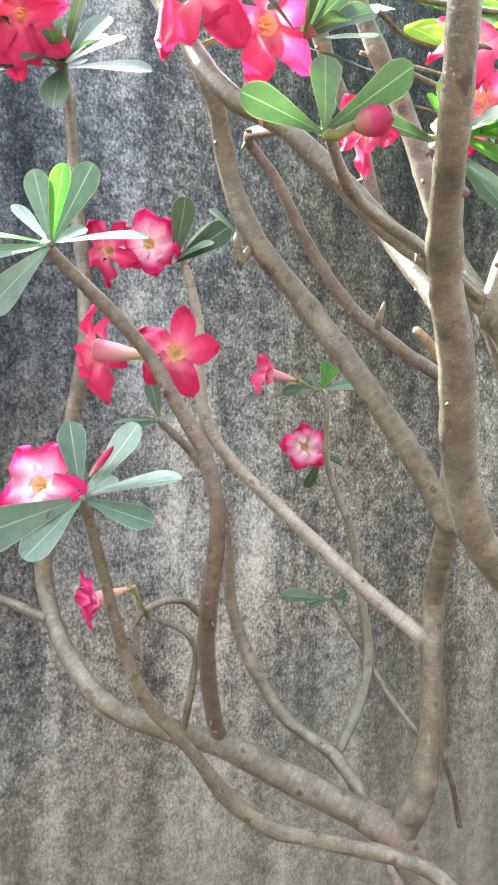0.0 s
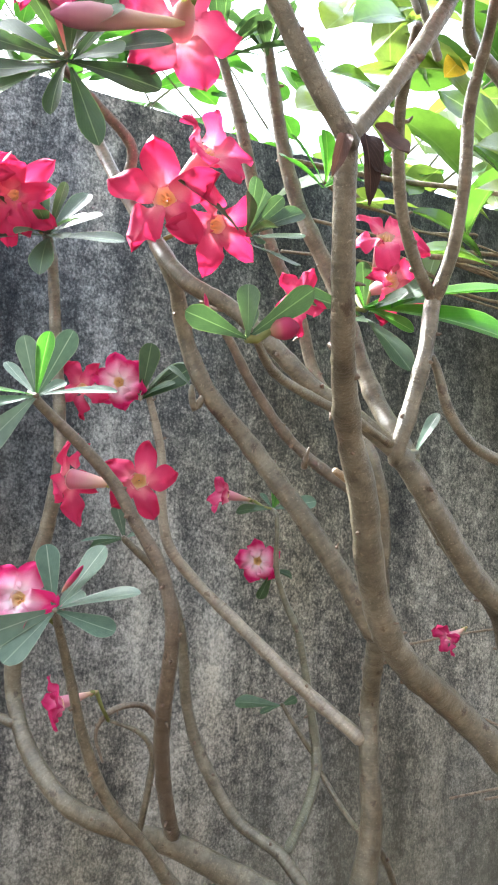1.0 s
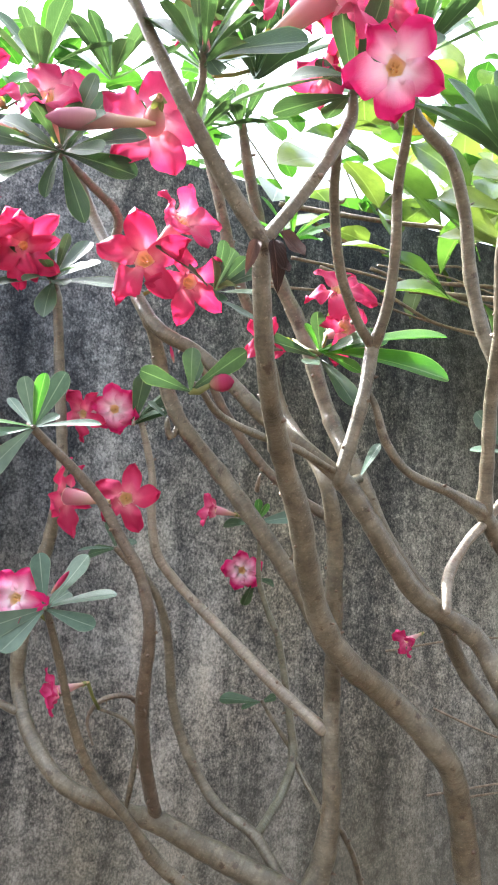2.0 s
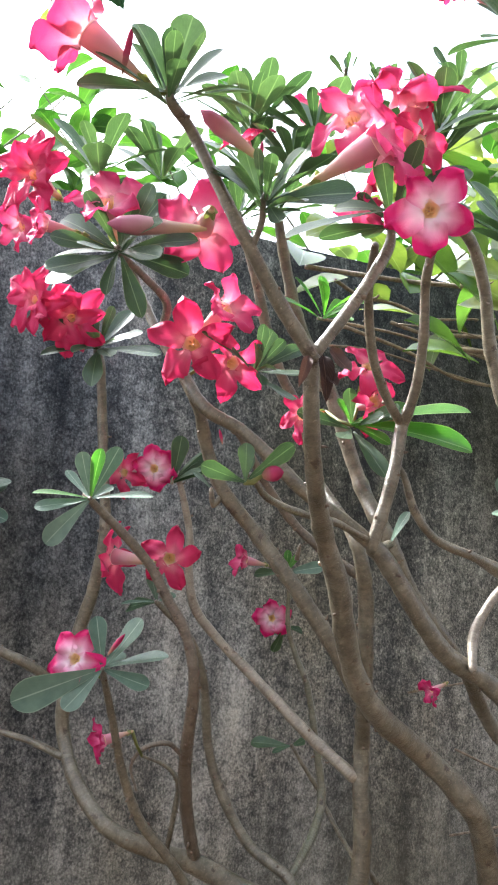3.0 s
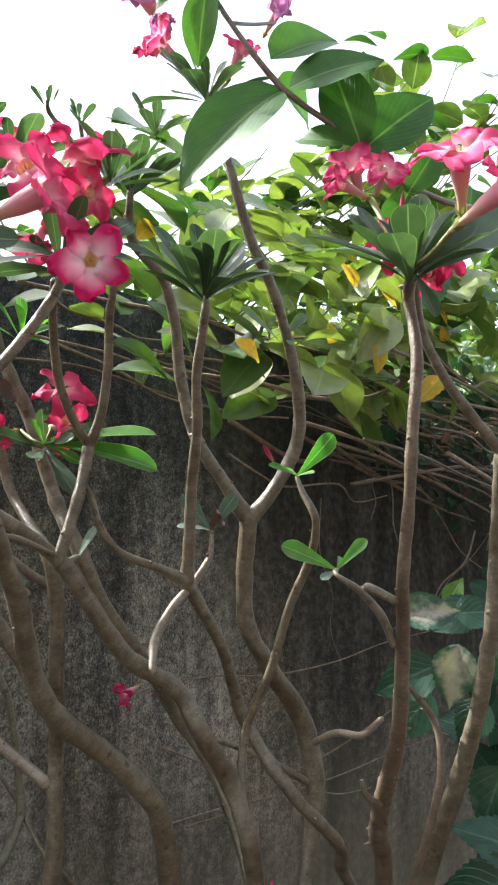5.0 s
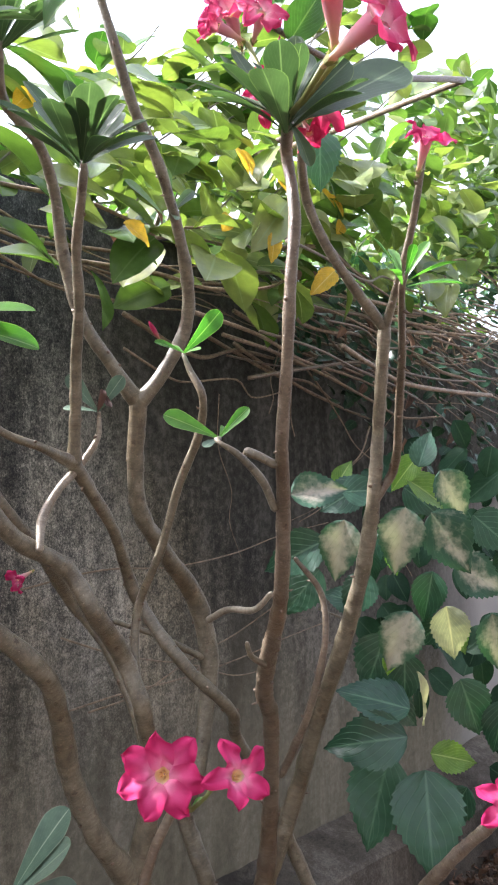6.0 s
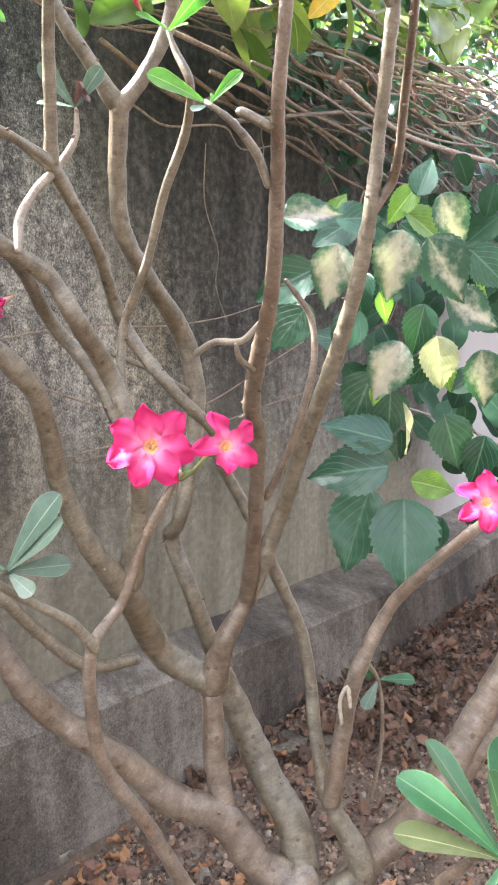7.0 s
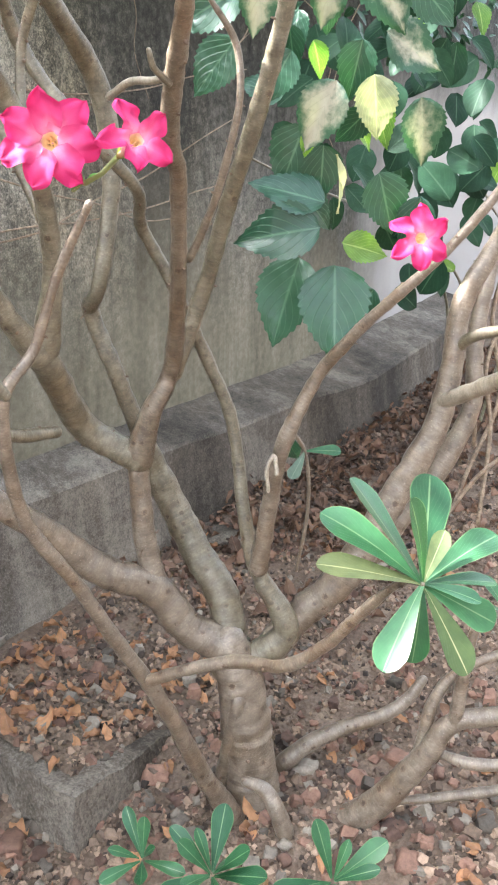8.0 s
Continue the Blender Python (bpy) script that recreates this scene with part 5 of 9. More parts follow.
pedicel((0.616, 0.356, 2.263), (0.564, 0.338, 2.215))
pedicel((0.444, -0.013, 1.892), (0.446, -0.050, 1.817))
pedicel((0.414, -0.117, 1.828), (0.446, -0.050, 1.817))
pedicel((0.382, -0.126, 1.806), (0.446, -0.050, 1.817))
pedicel((0.501, -0.011, 1.864), (0.451, -0.047, 1.814))
pedicel((0.522, -0.011, 1.852), (0.451, -0.047, 1.814))
pedicel((0.516, -0.018, 1.853), (0.451, -0.047, 1.814))
pedicel((0.515, 0.157, 1.239), (0.481, 0.106, 1.220))
pedicel((0.519, 0.102, 1.239), (0.481, 0.106, 1.220))
pedicel((0.721, -0.032, 1.855), (0.758, -0.024, 1.900))
# withered bracts caught in the main fork and at old joints
WITHERED = [blade_mesh("withered_leaf", WITHERED_LEAF, length=1.0, width=w, shape="oval", fold=f, curl=c, cols=4, rows=8, wave=0.15, phase=w * 20) for w, f, c in ((0.36, 0.5, 0.5), (0.45, 0.35, -0.4))]
for k, (at, way, size) in enumerate((((0.207, 0.210, 1.722), (0.10, -0.25, -0.9), 0.034), ((0.213, 0.208, 1.728), (0.45, -0.20, -0.8), 0.026), ((0.196, 0.212, 1.720), (-0.35, -0.30, -0.8), 0.024), ((0.214, 0.214, 1.712), (0.20, -0.35, -0.9), 0.020),
                                     ((0.668, 0.432, 1.660), (-0.3, -0.3, -0.9), 0.030), ((0.672, 0.436, 1.652), (0.2, -0.3, -0.9), 0.024))):
    placed("withered_leaf", WITHERED[k % 2], aim(at, way, (-0.3, -0.9, 0.2), size), rose, "withered brown bract")
# leaf whorls
single_leaf((0.481, 0.106, 1.220), (0.472, 0.121, 1.230), (-0.299, -0.426, 0.858), 'bright', 0)
single_leaf((0.481, 0.106, 1.220), (0.473, 0.115, 1.214), (-0.299, -0.426, 0.858), 'faded', 1)
single_leaf((0.481, 0.106, 1.220), (0.496, 0.107, 1.229), (-0.299, -0.426, 0.858), 'bright', 2)
single_leaf((0.481, 0.106, 1.220), (0.494, 0.126, 1.228), (-0.299, -0.426, 0.858), 'faded', 3)
single_leaf((0.131, 0.586, 1.624), (0.070, 0.613, 1.635), (-0.227, -0.759, 0.616), 'bright', 0, 0.60)
single_leaf((0.131, 0.586, 1.624), (0.073, 0.606, 1.610), (-0.227, -0.759, 0.616), 'pale', 1, 0.70)
single_leaf((0.131, 0.586, 1.624), (0.084, 0.597, 1.572), (-0.227, -0.759, 0.616), 'pale', 2)
single_leaf((0.131, 0.586, 1.624), (0.119, 0.592, 1.678), (-0.227, -0.759, 0.616), 'pale', 3, 0.85)
single_leaf((0.131, 0.586, 1.624), (0.134, 0.572, 1.681), (-0.227, -0.759, 0.616), 'bright', 4, 0.80)
single_leaf((0.131, 0.586, 1.624), (0.160, 0.581, 1.686), (-0.227, -0.759, 0.616), 'pale', 5, 0.75)
single_leaf((0.131, 0.586, 1.624), (0.189, 0.544, 1.635), (-0.227, -0.759, 0.616), 'pale', 6, 0.55)
single_leaf((0.131, 0.586, 1.624), (0.110, 0.623, 1.657), (-0.227, -0.759, 0.616), 'pale', 7, 0.60)
single_leaf((0.131, 0.586, 1.624), (0.158, 0.592, 1.644), (-0.227, -0.759, 0.616), 'pale', 8)
single_leaf((0.146, 0.545, 1.440), (0.139, 0.559, 1.495), (-0.227, -0.759, 0.616), 'pale', 0)
single_leaf((0.146, 0.545, 1.440), (0.186, 0.537, 1.492), (-0.227, -0.759, 0.616), 'pale', 1)
single_leaf((0.146, 0.545, 1.440), (0.205, 0.511, 1.463), (-0.227, -0.759, 0.616), 'pale', 2)
single_leaf((0.146, 0.545, 1.440), (0.189, 0.516, 1.423), (-0.227, -0.759, 0.616), 'pale', 3)
single_leaf((0.146, 0.545, 1.440), (0.054, 0.551, 1.408), (-0.227, -0.759, 0.616), 'pale', 4)
single_leaf((0.146, 0.545, 1.440), (0.106, 0.540, 1.399), (-0.227, -0.759, 0.616), 'pale', 5)
single_leaf((0.146, 0.545, 1.440), (0.178, 0.571, 1.458), (-0.227, -0.759, 0.616), 'pale', 6)
single_leaf((0.190, 0.305, 1.627), (0.150, 0.305, 1.638), (-0.2, -0.9, -0.25), 'green', 0)
single_leaf((0.190, 0.303, 1.627), (0.187, 0.298, 1.660), (-0.2, -0.9, -0.20), 'green', 1, 1.35)
single_leaf((0.190, 0.305, 1.627), (0.234, 0.300, 1.664), (-0.3, -0.8, -0.35), 'green', 2, 0.7)
single_leaf((0.190, 0.308, 1.627), (0.207, 0.322, 1.660), (-0.2, -0.9, -0.10), 'green', 3)
single_leaf((0.330, 0.852, 1.678), (0.340, 0.842, 1.753), (-0.227, -0.759, 0.616), 'green', 0)
single_leaf((0.330, 0.852, 1.678), (0.372, 0.829, 1.738), (-0.227, -0.759, 0.616), 'green', 1)
single_leaf((0.330, 0.852, 1.678), (0.384, 0.816, 1.718), (-0.227, -0.759, 0.616), 'green', 2)
single_leaf((0.330, 0.852, 1.678), (0.326, 0.876, 1.730), (-0.227, -0.759, 0.616), 'green', 3)
single_leaf((0.330, 0.852, 1.678), (0.353, 0.812, 1.703), (-0.227, -0.759, 0.616), 'green', 4)
single_leaf((0.578, 0.924, 1.543), (0.579, 0.915, 1.583), (-0.227, -0.759, 0.616), 'bright', 0)
single_leaf((0.578, 0.924, 1.543), (0.594, 0.909, 1.575), (-0.227, -0.759, 0.616), 'bright', 1)
single_leaf((0.578, 0.924, 1.543), (0.636, 0.892, 1.560), (-0.227, -0.759, 0.616), 'pale', 2)
single_leaf((0.578, 0.924, 1.543), (0.569, 0.946, 1.567), (-0.227, -0.759, 0.616), 'pale', 3)
single_leaf((0.578, 0.924, 1.543), (0.535, 0.967, 1.546), (-0.227, -0.759, 0.616), 'green', 4)
single_leaf((0.588, 0.939, 1.450), (0.577, 0.955, 1.403), (-0.227, -0.759, 0.616), 'green', 0)
single_leaf((0.588, 0.939, 1.450), (0.633, 0.942, 1.444), (-0.227, -0.759, 0.616), 'green', 1)
single_leaf((0.592, 0.912, 1.253), (0.540, 0.960, 1.258), (-0.222, -0.716, 0.667), 'green', 0)
single_leaf((0.592, 0.912, 1.253), (0.557, 0.907, 1.252), (-0.222, -0.716, 0.667), 'green', 1)
single_leaf((0.592, 0.912, 1.253), (0.623, 0.918, 1.260), (-0.222, -0.716, 0.667), 'green', 2)
single_leaf((0.304, 0.819, 1.496), (0.256, 0.843, 1.497), (-0.222, -0.716, 0.667), 'pale', 0)
single_leaf((0.304, 0.819, 1.496), (0.292, 0.819, 1.539), (-0.222, -0.716, 0.667), 'pale', 1)
single_leaf((0.304, 0.819, 1.496), (0.335, 0.824, 1.510), (-0.222, -0.716, 0.667), 'pale', 2)
single_leaf((0.304, 0.819, 1.496), (0.278, 0.890, 1.488), (-0.222, -0.716, 0.667), 'green', 3)
rosette((0.199, 0.860, 1.884), (-0.274, -0.627, 0.632), 15, 0.085, 'green', 35, 110, 1)
rosette((0.117, 0.490, 1.891), (-0.489, -0.741, 0.335), 12, 0.079, 'green', 45, 115, 2)
rosette((0.105, 0.550, 2.009), (-0.228, -0.408, 0.826), 9, 0.082, 'green', 25, 90, 3)
single_leaf((0.118, 0.491, 1.886), (0.180, 0.442, 1.863), (-0.227, -0.759, 0.616), 'green', 0)
single_leaf((0.118, 0.491, 1.886), (0.098, 0.477, 1.838), (-0.227, -0.759, 0.616), 'green', 1)
single_leaf((0.118, 0.491, 1.886), (0.052, 0.530, 1.848), (-0.227, -0.759, 0.616), 'green', 2)
single_leaf((0.118, 0.491, 1.886), (0.058, 0.541, 1.893), (-0.227, -0.759, 0.616), 'green', 3)
rosette((0.064, 0.197, 1.895), (-0.176, -0.532, 0.760), 12, 0.052, 'green', 20, 105, 4)
single_leaf((0.064, 0.198, 1.893), (0.001, 0.216, 1.896), (-0.227, -0.759, 0.616), 'green', 0)
single_leaf((0.064, 0.198, 1.893), (0.041, 0.197, 1.947), (-0.227, -0.759, 0.616), 'green', 1)
single_leaf((0.064, 0.198, 1.893), (0.080, 0.199, 1.958), (-0.227, -0.759, 0.616), 'green', 2)
single_leaf((0.064, 0.198, 1.893), (0.107, 0.193, 1.923), (-0.227, -0.759, 0.616), 'green', 3)
single_leaf((0.064, 0.198, 1.893), (0.123, 0.169, 1.894), (-0.227, -0.759, 0.616), 'green', 4)
single_leaf((0.064, 0.198, 1.893), (0.045, 0.230, 1.894), (-0.227, -0.759, 0.616), 'green', 5)
rosette((0.140, 0.186, 1.827), (-0.093, -0.474, 0.830), 12, 0.050, 'green', 20, 100, 5)
single_leaf((0.142, 0.187, 1.823), (0.188, 0.140, 1.827), (-0.227, -0.759, 0.616), 'green', 0)
single_leaf((0.142, 0.187, 1.823), (0.108, 0.216, 1.866), (-0.227, -0.759, 0.616), 'green', 1)
single_leaf((0.142, 0.187, 1.823), (0.144, 0.168, 1.799), (-0.227, -0.759, 0.616), 'green', 2)
single_leaf((0.142, 0.187, 1.823), (0.121, 0.192, 1.844), (-0.227, -0.759, 0.616), 'green', 3)
rosette((0.257, 0.192, 1.839), (0.120, 0.450, 0.650), 8, 0.050, 'green', 30, 90, 6)
single_leaf((0.247, 0.182, 1.840), (0.167, 0.204, 1.816), (-0.227, -0.759, 0.616), 'green', 0)
single_leaf((0.247, 0.182, 1.840), (0.217, 0.216, 1.856), (-0.227, -0.759, 0.616), 'green', 1)
single_leaf((0.247, 0.182, 1.840), (0.320, 0.171, 1.887), (-0.227, -0.759, 0.616), 'green', 2)
single_leaf((0.247, 0.182, 1.840), (0.307, 0.151, 1.851), (-0.227, -0.759, 0.616), 'green', 3)
rosette((0.303, 0.512, 1.789), (0.167, -0.758, 0.507), 10, 0.066, 'green', 30, 100, 7)
single_leaf((0.432, 0.506, 1.734), (0.546, 0.421, 1.766), (-0.227, -0.759, 0.616), 'bright', 0)
single_leaf((0.432, 0.506, 1.734), (0.559, 0.423, 1.727), (-0.227, -0.759, 0.616), 'bright', 1)
single_leaf((0.432, 0.506, 1.734), (0.416, 0.507, 1.766), (-0.227, -0.759, 0.616), 'bright', 2)
single_leaf((0.432, 0.506, 1.734), (0.467, 0.471, 1.714), (-0.227, -0.759, 0.616), 'bright', 3)
single_leaf((0.432, 0.506, 1.734), (0.513, 0.483, 1.765), (-0.227, -0.759, 0.616), 'bright', 4)
rosette((0.439, 0.514, 1.734), (-0.489, -0.741, 0.335), 6, 0.065, 'green', 40, 100, 8)
rosette((0.289, 0.514, 2.112), (-0.178, -0.273, 0.966), 10, 0.075, 'green', 20, 95, 9)
rosette((0.308, 0.599, 2.021), (-0.171, -0.259, 0.971), 12, 0.063, 'green', 25, 100, 10)
rosette((0.362, 0.591, 2.035), (-0.171, -0.259, 0.971), 12, 0.065, 'green', 25, 100, 11)
rosette((0.286, 0.540, 2.065), (-0.196, -0.335, 0.943), 12, 0.081, 'green', 25, 100, 12)
rosette((0.321, 0.474, 2.030), (-0.138, -0.452, 0.829), 14, 0.084, 'green', 25, 105, 13)
rosette((0.267, 0.488, 2.083), (-0.153, -0.247, 0.962), 12, 0.077, 'green', 25, 100, 14)
rosette((0.179, 0.545, 2.022), (-0.153, -0.247, 0.962), 12, 0.070, 'green', 20, 95, 15)
rosette((0.357, 0.487, 2.099), (-0.153, -0.247, 0.962), 12, 0.073, 'green', 25, 100, 16)
rosette((0.437, 0.581, 1.900), (0.052, -0.525, 0.736), 8, 0.071, 'bright', 30, 100, 17)
rosette((0.316, 0.199, 1.948), (-0.006, -0.408, 0.851), 12, 0.059, 'green', 20, 100, 18)
rosette((0.501, 0.422, 2.085), (-0.166, -0.363, 0.891), 16, 0.089, 'green', 15, 100, 19)
rosette((0.611, 0.511, 2.256), (-0.298, -0.370, 0.821), 12, 0.067, 'green', 30, 110, 20)
rosette((0.527, 0.299, 1.910), (-0.290, -0.439, 0.811), 22, 0.097, 'green', 15, 95, 21)
rosette((0.564, 0.338, 2.215), (-0.244, -0.301, 0.890), 16, 0.078, 'green', 25, 105, 22)
rosette((0.750, 0.372, 1.919), (-0.146, -0.663, 0.488), 4, 0.067, 'green', 40, 100, 23)
rosette((0.439, 0.546, 2.243), (-0.268, -0.170, 0.959), 6, 0.029, 'green', 10, 60, 24)
rosette((0.477, 0.521, 2.223), (-0.190, -0.232, 0.959), 8, 0.030, 'green', 15, 80, 25)
single_leaf((0.683, 0.289, 1.694), (0.715, 0.249, 1.748), (-0.374, -0.709, 0.604), 'bright', 0)
single_leaf((0.683, 0.289, 1.694), (0.647, 0.300, 1.711), (-0.374, -0.709, 0.604), 'bright', 1)
single_leaf((0.683, 0.289, 1.694), (0.683, 0.261, 1.699), (-0.374, -0.709, 0.604), 'bright', 2)
single_leaf((0.683, 0.289, 1.694), (0.685, 0.309, 1.711), (-0.374, -0.709, 0.604), 'bright', 3)
single_leaf((0.563, 0.130, 1.570), (0.515, 0.160, 1.598), (-0.374, -0.709, 0.604), 'bright', 0)
single_leaf((0.563, 0.130, 1.570), (0.582, 0.106, 1.604), (-0.374, -0.709, 0.604), 'bright', 1)
single_leaf((0.563, 0.130, 1.570), (0.536, 0.127, 1.563), (-0.374, -0.709, 0.604), 'pale', 2)
single_leaf((0.563, 0.130, 1.570), (0.582, 0.136, 1.587), (-0.374, -0.709, 0.604), 'bright', 3)
single_leaf((0.671, 0.445, 1.629), (0.692, 0.416, 1.679), (-0.374, -0.709, 0.604), 'pale', 0)
single_leaf((0.671, 0.445, 1.629), (0.638, 0.471, 1.680), (-0.374, -0.709, 0.604), 'pale', 1)
single_leaf((0.671, 0.445, 1.629), (0.639, 0.481, 1.640), (-0.374, -0.709, 0.604), 'pale', 2)
single_leaf((0.469, 0.473, 1.587), (0.479, 0.455, 1.627), (-0.374, -0.709, 0.604), 'pale', 0)
single_leaf((0.273, 0.566, 1.645), (0.253, 0.572, 1.666), (-0.222, -0.716, 0.667), 'pale', 0)
rosette((0.446, -0.050, 1.817), (-0.278, -0.267, 0.903), 20, 0.071, 'green', 15, 95, 26)
single_leaf((0.447, -0.051, 1.814), (0.386, 0.006, 1.854), (-0.444, -0.627, 0.646), 'green', 0)
single_leaf((0.447, -0.051, 1.814), (0.434, 0.024, 1.872), (-0.444, -0.627, 0.646), 'green', 1)
single_leaf((0.447, -0.051, 1.814), (0.551, -0.102, 1.879), (-0.444, -0.627, 0.646), 'green', 2)
single_leaf((0.447, -0.051, 1.814), (0.476, -0.093, 1.865), (-0.444, -0.627, 0.646), 'green', 3)
single_leaf((0.447, -0.051, 1.814), (0.440, -0.079, 1.776), (-0.444, -0.627, 0.646), 'green', 4)
single_leaf((0.447, -0.051, 1.814), (0.403, -0.014, 1.861), (-0.444, -0.627, 0.646), 'green', 5)
rosette((0.565, -0.091, 1.704), (-0.158, -0.390, 0.814), 7, 0.046, 'bright', 25, 85, 28)
single_leaf((0.440, 0.330, 1.093), (0.476, 0.289, 1.182), (-0.389, -0.502, 0.777), 'pale', 0)
single_leaf((0.440, 0.330, 1.093), (0.470, 0.262, 1.152), (-0.389, -0.502, 0.777), 'pale', 1)
single_leaf((0.440, 0.330, 1.093), (0.475, 0.268, 1.106), (-0.389, -0.502, 0.777), 'pale', 2)
single_leaf((0.440, 0.330, 1.093), (0.438, 0.282, 1.077), (-0.389, -0.502, 0.777), 'pale', 3)
single_leaf((0.440, 0.330, 1.093), (0.414, 0.366, 1.125), (-0.389, -0.502, 0.777), 'pale', 4)
single_leaf((0.675, -0.157, 0.812), (0.625, -0.057, 0.839), (-0.179, -0.283, 0.946), 'faded', 0)
single_leaf((0.675, -0.157, 0.812), (0.653, -0.058, 0.892), (-0.179, -0.283, 0.946), 'deep', 1)
single_leaf((0.675, -0.157, 0.812), (0.699, -0.059, 0.906), (-0.179, -0.283, 0.946), 'deep', 2)
single_leaf((0.675, -0.157, 0.812), (0.584, -0.153, 0.764), (-0.479, -0.483, 0.646), 'deep', 3)
single_leaf((0.675, -0.157, 0.812), (0.641, -0.170, 0.729), (-0.179, -0.283, 0.946), 'deep', 4)
single_leaf((0.675, -0.157, 0.812), (0.656, -0.227, 0.737), (-0.179, -0.283, 0.946), 'faded', 5)
single_leaf((0.675, -0.157, 0.812), (0.660, -0.139, 0.729), (-0.179, -0.283, 0.946), 'deep', 6)
single_leaf((0.675, -0.157, 0.812), (0.679, -0.217, 0.821), (-0.179, -0.283, 0.946), 'deep', 7)
single_leaf((0.675, -0.157, 0.812), (0.704, -0.233, 0.774), (-0.179, -0.283, 0.946), 'deep', 8)
single_leaf((0.675, -0.157, 0.812), (0.739, -0.217, 0.813), (-0.179, -0.283, 0.946), 'deep', 9)
single_leaf((0.675, -0.157, 0.812), (0.768, -0.206, 0.859), (-0.179, -0.283, 0.946), 'deep', 10)
single_leaf((0.675, -0.157, 0.812), (0.764, -0.126, 0.900), (-0.179, -0.283, 0.946), 'deep', 11)
single_leaf((0.675, -0.157, 0.812), (0.661, -0.154, 0.916), (-0.179, -0.283, 0.946), 'deep', 12)
single_leaf((0.675, -0.157, 0.812), (0.707, -0.166, 0.865), (-0.579, -0.583, 0.446), 'faded', 13)
single_leaf((0.675, -0.157, 0.812), (0.699, -0.104, 0.824), (-0.179, -0.283, 0.946), 'deep', 14)
single_leaf((0.675, -0.157, 0.812), (0.717, -0.180, 0.764), (-0.179, -0.283, 0.946), 'deep', 15)
rosette((0.516, 0.012, 0.429), (-0.220, -0.132, 0.926), 10, 0.085, 'deep', 20, 90, 29)
rosette((0.502, 0.112, 0.400), (-0.401, -0.129, 0.826), 7, 0.072, 'deep', 25, 95, 30)
rosette((0.546, -0.134, 0.484), (-0.294, -0.298, 0.828), 8, 0.082, 'deep', 25, 95, 31)
single_leaf((1.093, 0.211, 0.724), (1.129, 0.158, 0.729), (-0.179, -0.283, 0.946), 'deep', 0)
single_leaf((1.093, 0.211, 0.724), (1.047, 0.212, 0.687), (-0.179, -0.283, 0.946), 'pale', 1)
single_leaf((1.093, 0.211, 0.724), (1.090, 0.251, 0.769), (-0.179, -0.283, 0.946), 'deep', 2)
single_leaf((0.027, 0.928, 1.638), (0.088, 0.892, 1.670), (-0.227, -0.759, 0.616), 'pale', 0)
single_leaf((0.027, 0.928, 1.638), (0.092, 0.904, 1.605), (-0.227, -0.759, 0.616), 'pale', 1)
single_leaf((0.027, 0.928, 1.638), (0.062, 0.897, 1.702), (-0.227, -0.759, 0.616), 'pale', 2)
single_leaf((0.027, 0.928, 1.638), (0.092, 0.914, 1.663), (-0.227, -0.759, 0.616), 'pale', 3)
rosette((1.141, -0.166, 0.502), (-0.048, -0.023, 0.893), 6, 0.085, 'deep', 18, 95, 32)


# ---- the hibiscus beside it ----
hibiscus = thing("hibiscus", (3.1, 0.45, 0.0), "hibiscus bush with large toothed dark green leaves", "shrub")
HIB = {
    "dark": [blade_mesh("leaf", HIBISCUS_LEAF, length=1.0, width=w, shape="heart", fold=f, curl=c, teeth=1, quilt=0.017, cols=8, rows=35, wave=0.02, phase=p) for w, f, c, p in ((0.74, 0.07, 0.12, 0.0), (0.66, 0.14, 0.24, 2.0), (0.78, 0.04, 0.06, 4.0))],
    "sunlit": [blade_mesh("leaf", HIBISCUS_SUNLIT, length=1.0, width=w, shape="heart", fold=f, curl=c, teeth=1, quilt=0.017, cols=8, rows=35, wave=0.03, phase=p) for w, f, c, p in ((0.74, 0.06, 0.12, 0.0), (0.68, 0.12, 0.20, 2.0))],
    "shade": [blade_mesh("leaf", HIBISCUS_LEAF_SHADED, length=1.0, width=0.74, shape="heart", fold=0.08, curl=0.14, teeth=1, quilt=0.017, cols=8, rows=35, wave=0.03)],
    "far": [blade_mesh("leaf", HIBISCUS_LEAF_SHADED, length=1.0, width=w, shape="oval", fold=f, curl=c, cols=4, rows=10, wave=0.04, phase=p) for w, f, c, p in ((0.74, 0.10, 0.14, 0.0), (0.66, 0.16, 0.26, 2.0), (0.82, 0.06, 0.10, 4.0))],
    "cream": [blade_mesh("leaf", HIBISCUS_CREAM, length=1.0, width=0.7, shape="heart", fold=0.1, curl=0.15, teeth=1, quilt=0.017, cols=8, rows=35, wave=0.05)],
    "lime": [blade_mesh("leaf", HIBISCUS_LIME, length=1.0, width=0.6, shape="heart", fold=0.15, curl=0.2, teeth=1, quilt=0.017, cols=8, rows=35, wave=0.05)],
}


def twig(owner, nodes, mat, sides=7, label="", name="stem"):
    bm = bmesh.new()
    tube(bm, spline(nodes, 0.02), sides, 0.08, nodes[0][0] * 31)
    return part(name, bm, mat, owner, label)


def hibiscus_leaf(at, along, normal, size, kind="dark", which=0):
    """at is the middle of the blade."""
    along = Vector(along).normalized()
    placed("leaf", HIB[kind][which % len(HIB[kind])], aim(Vector(at) - along * size * 0.45, along, normal, size), hibiscus)


hibiscus_leaf((1.124, 0.183, 0.974), (-0.403, -0.241, -0.978), (-0.519, -0.162, 0.829), 0.163, 'dark', 0)
hibiscus_leaf((1.073, 0.260, 1.097), (-0.511, 0.858, -0.127), (-0.758, -0.461, 0.394), 0.142, 'dark', 1)
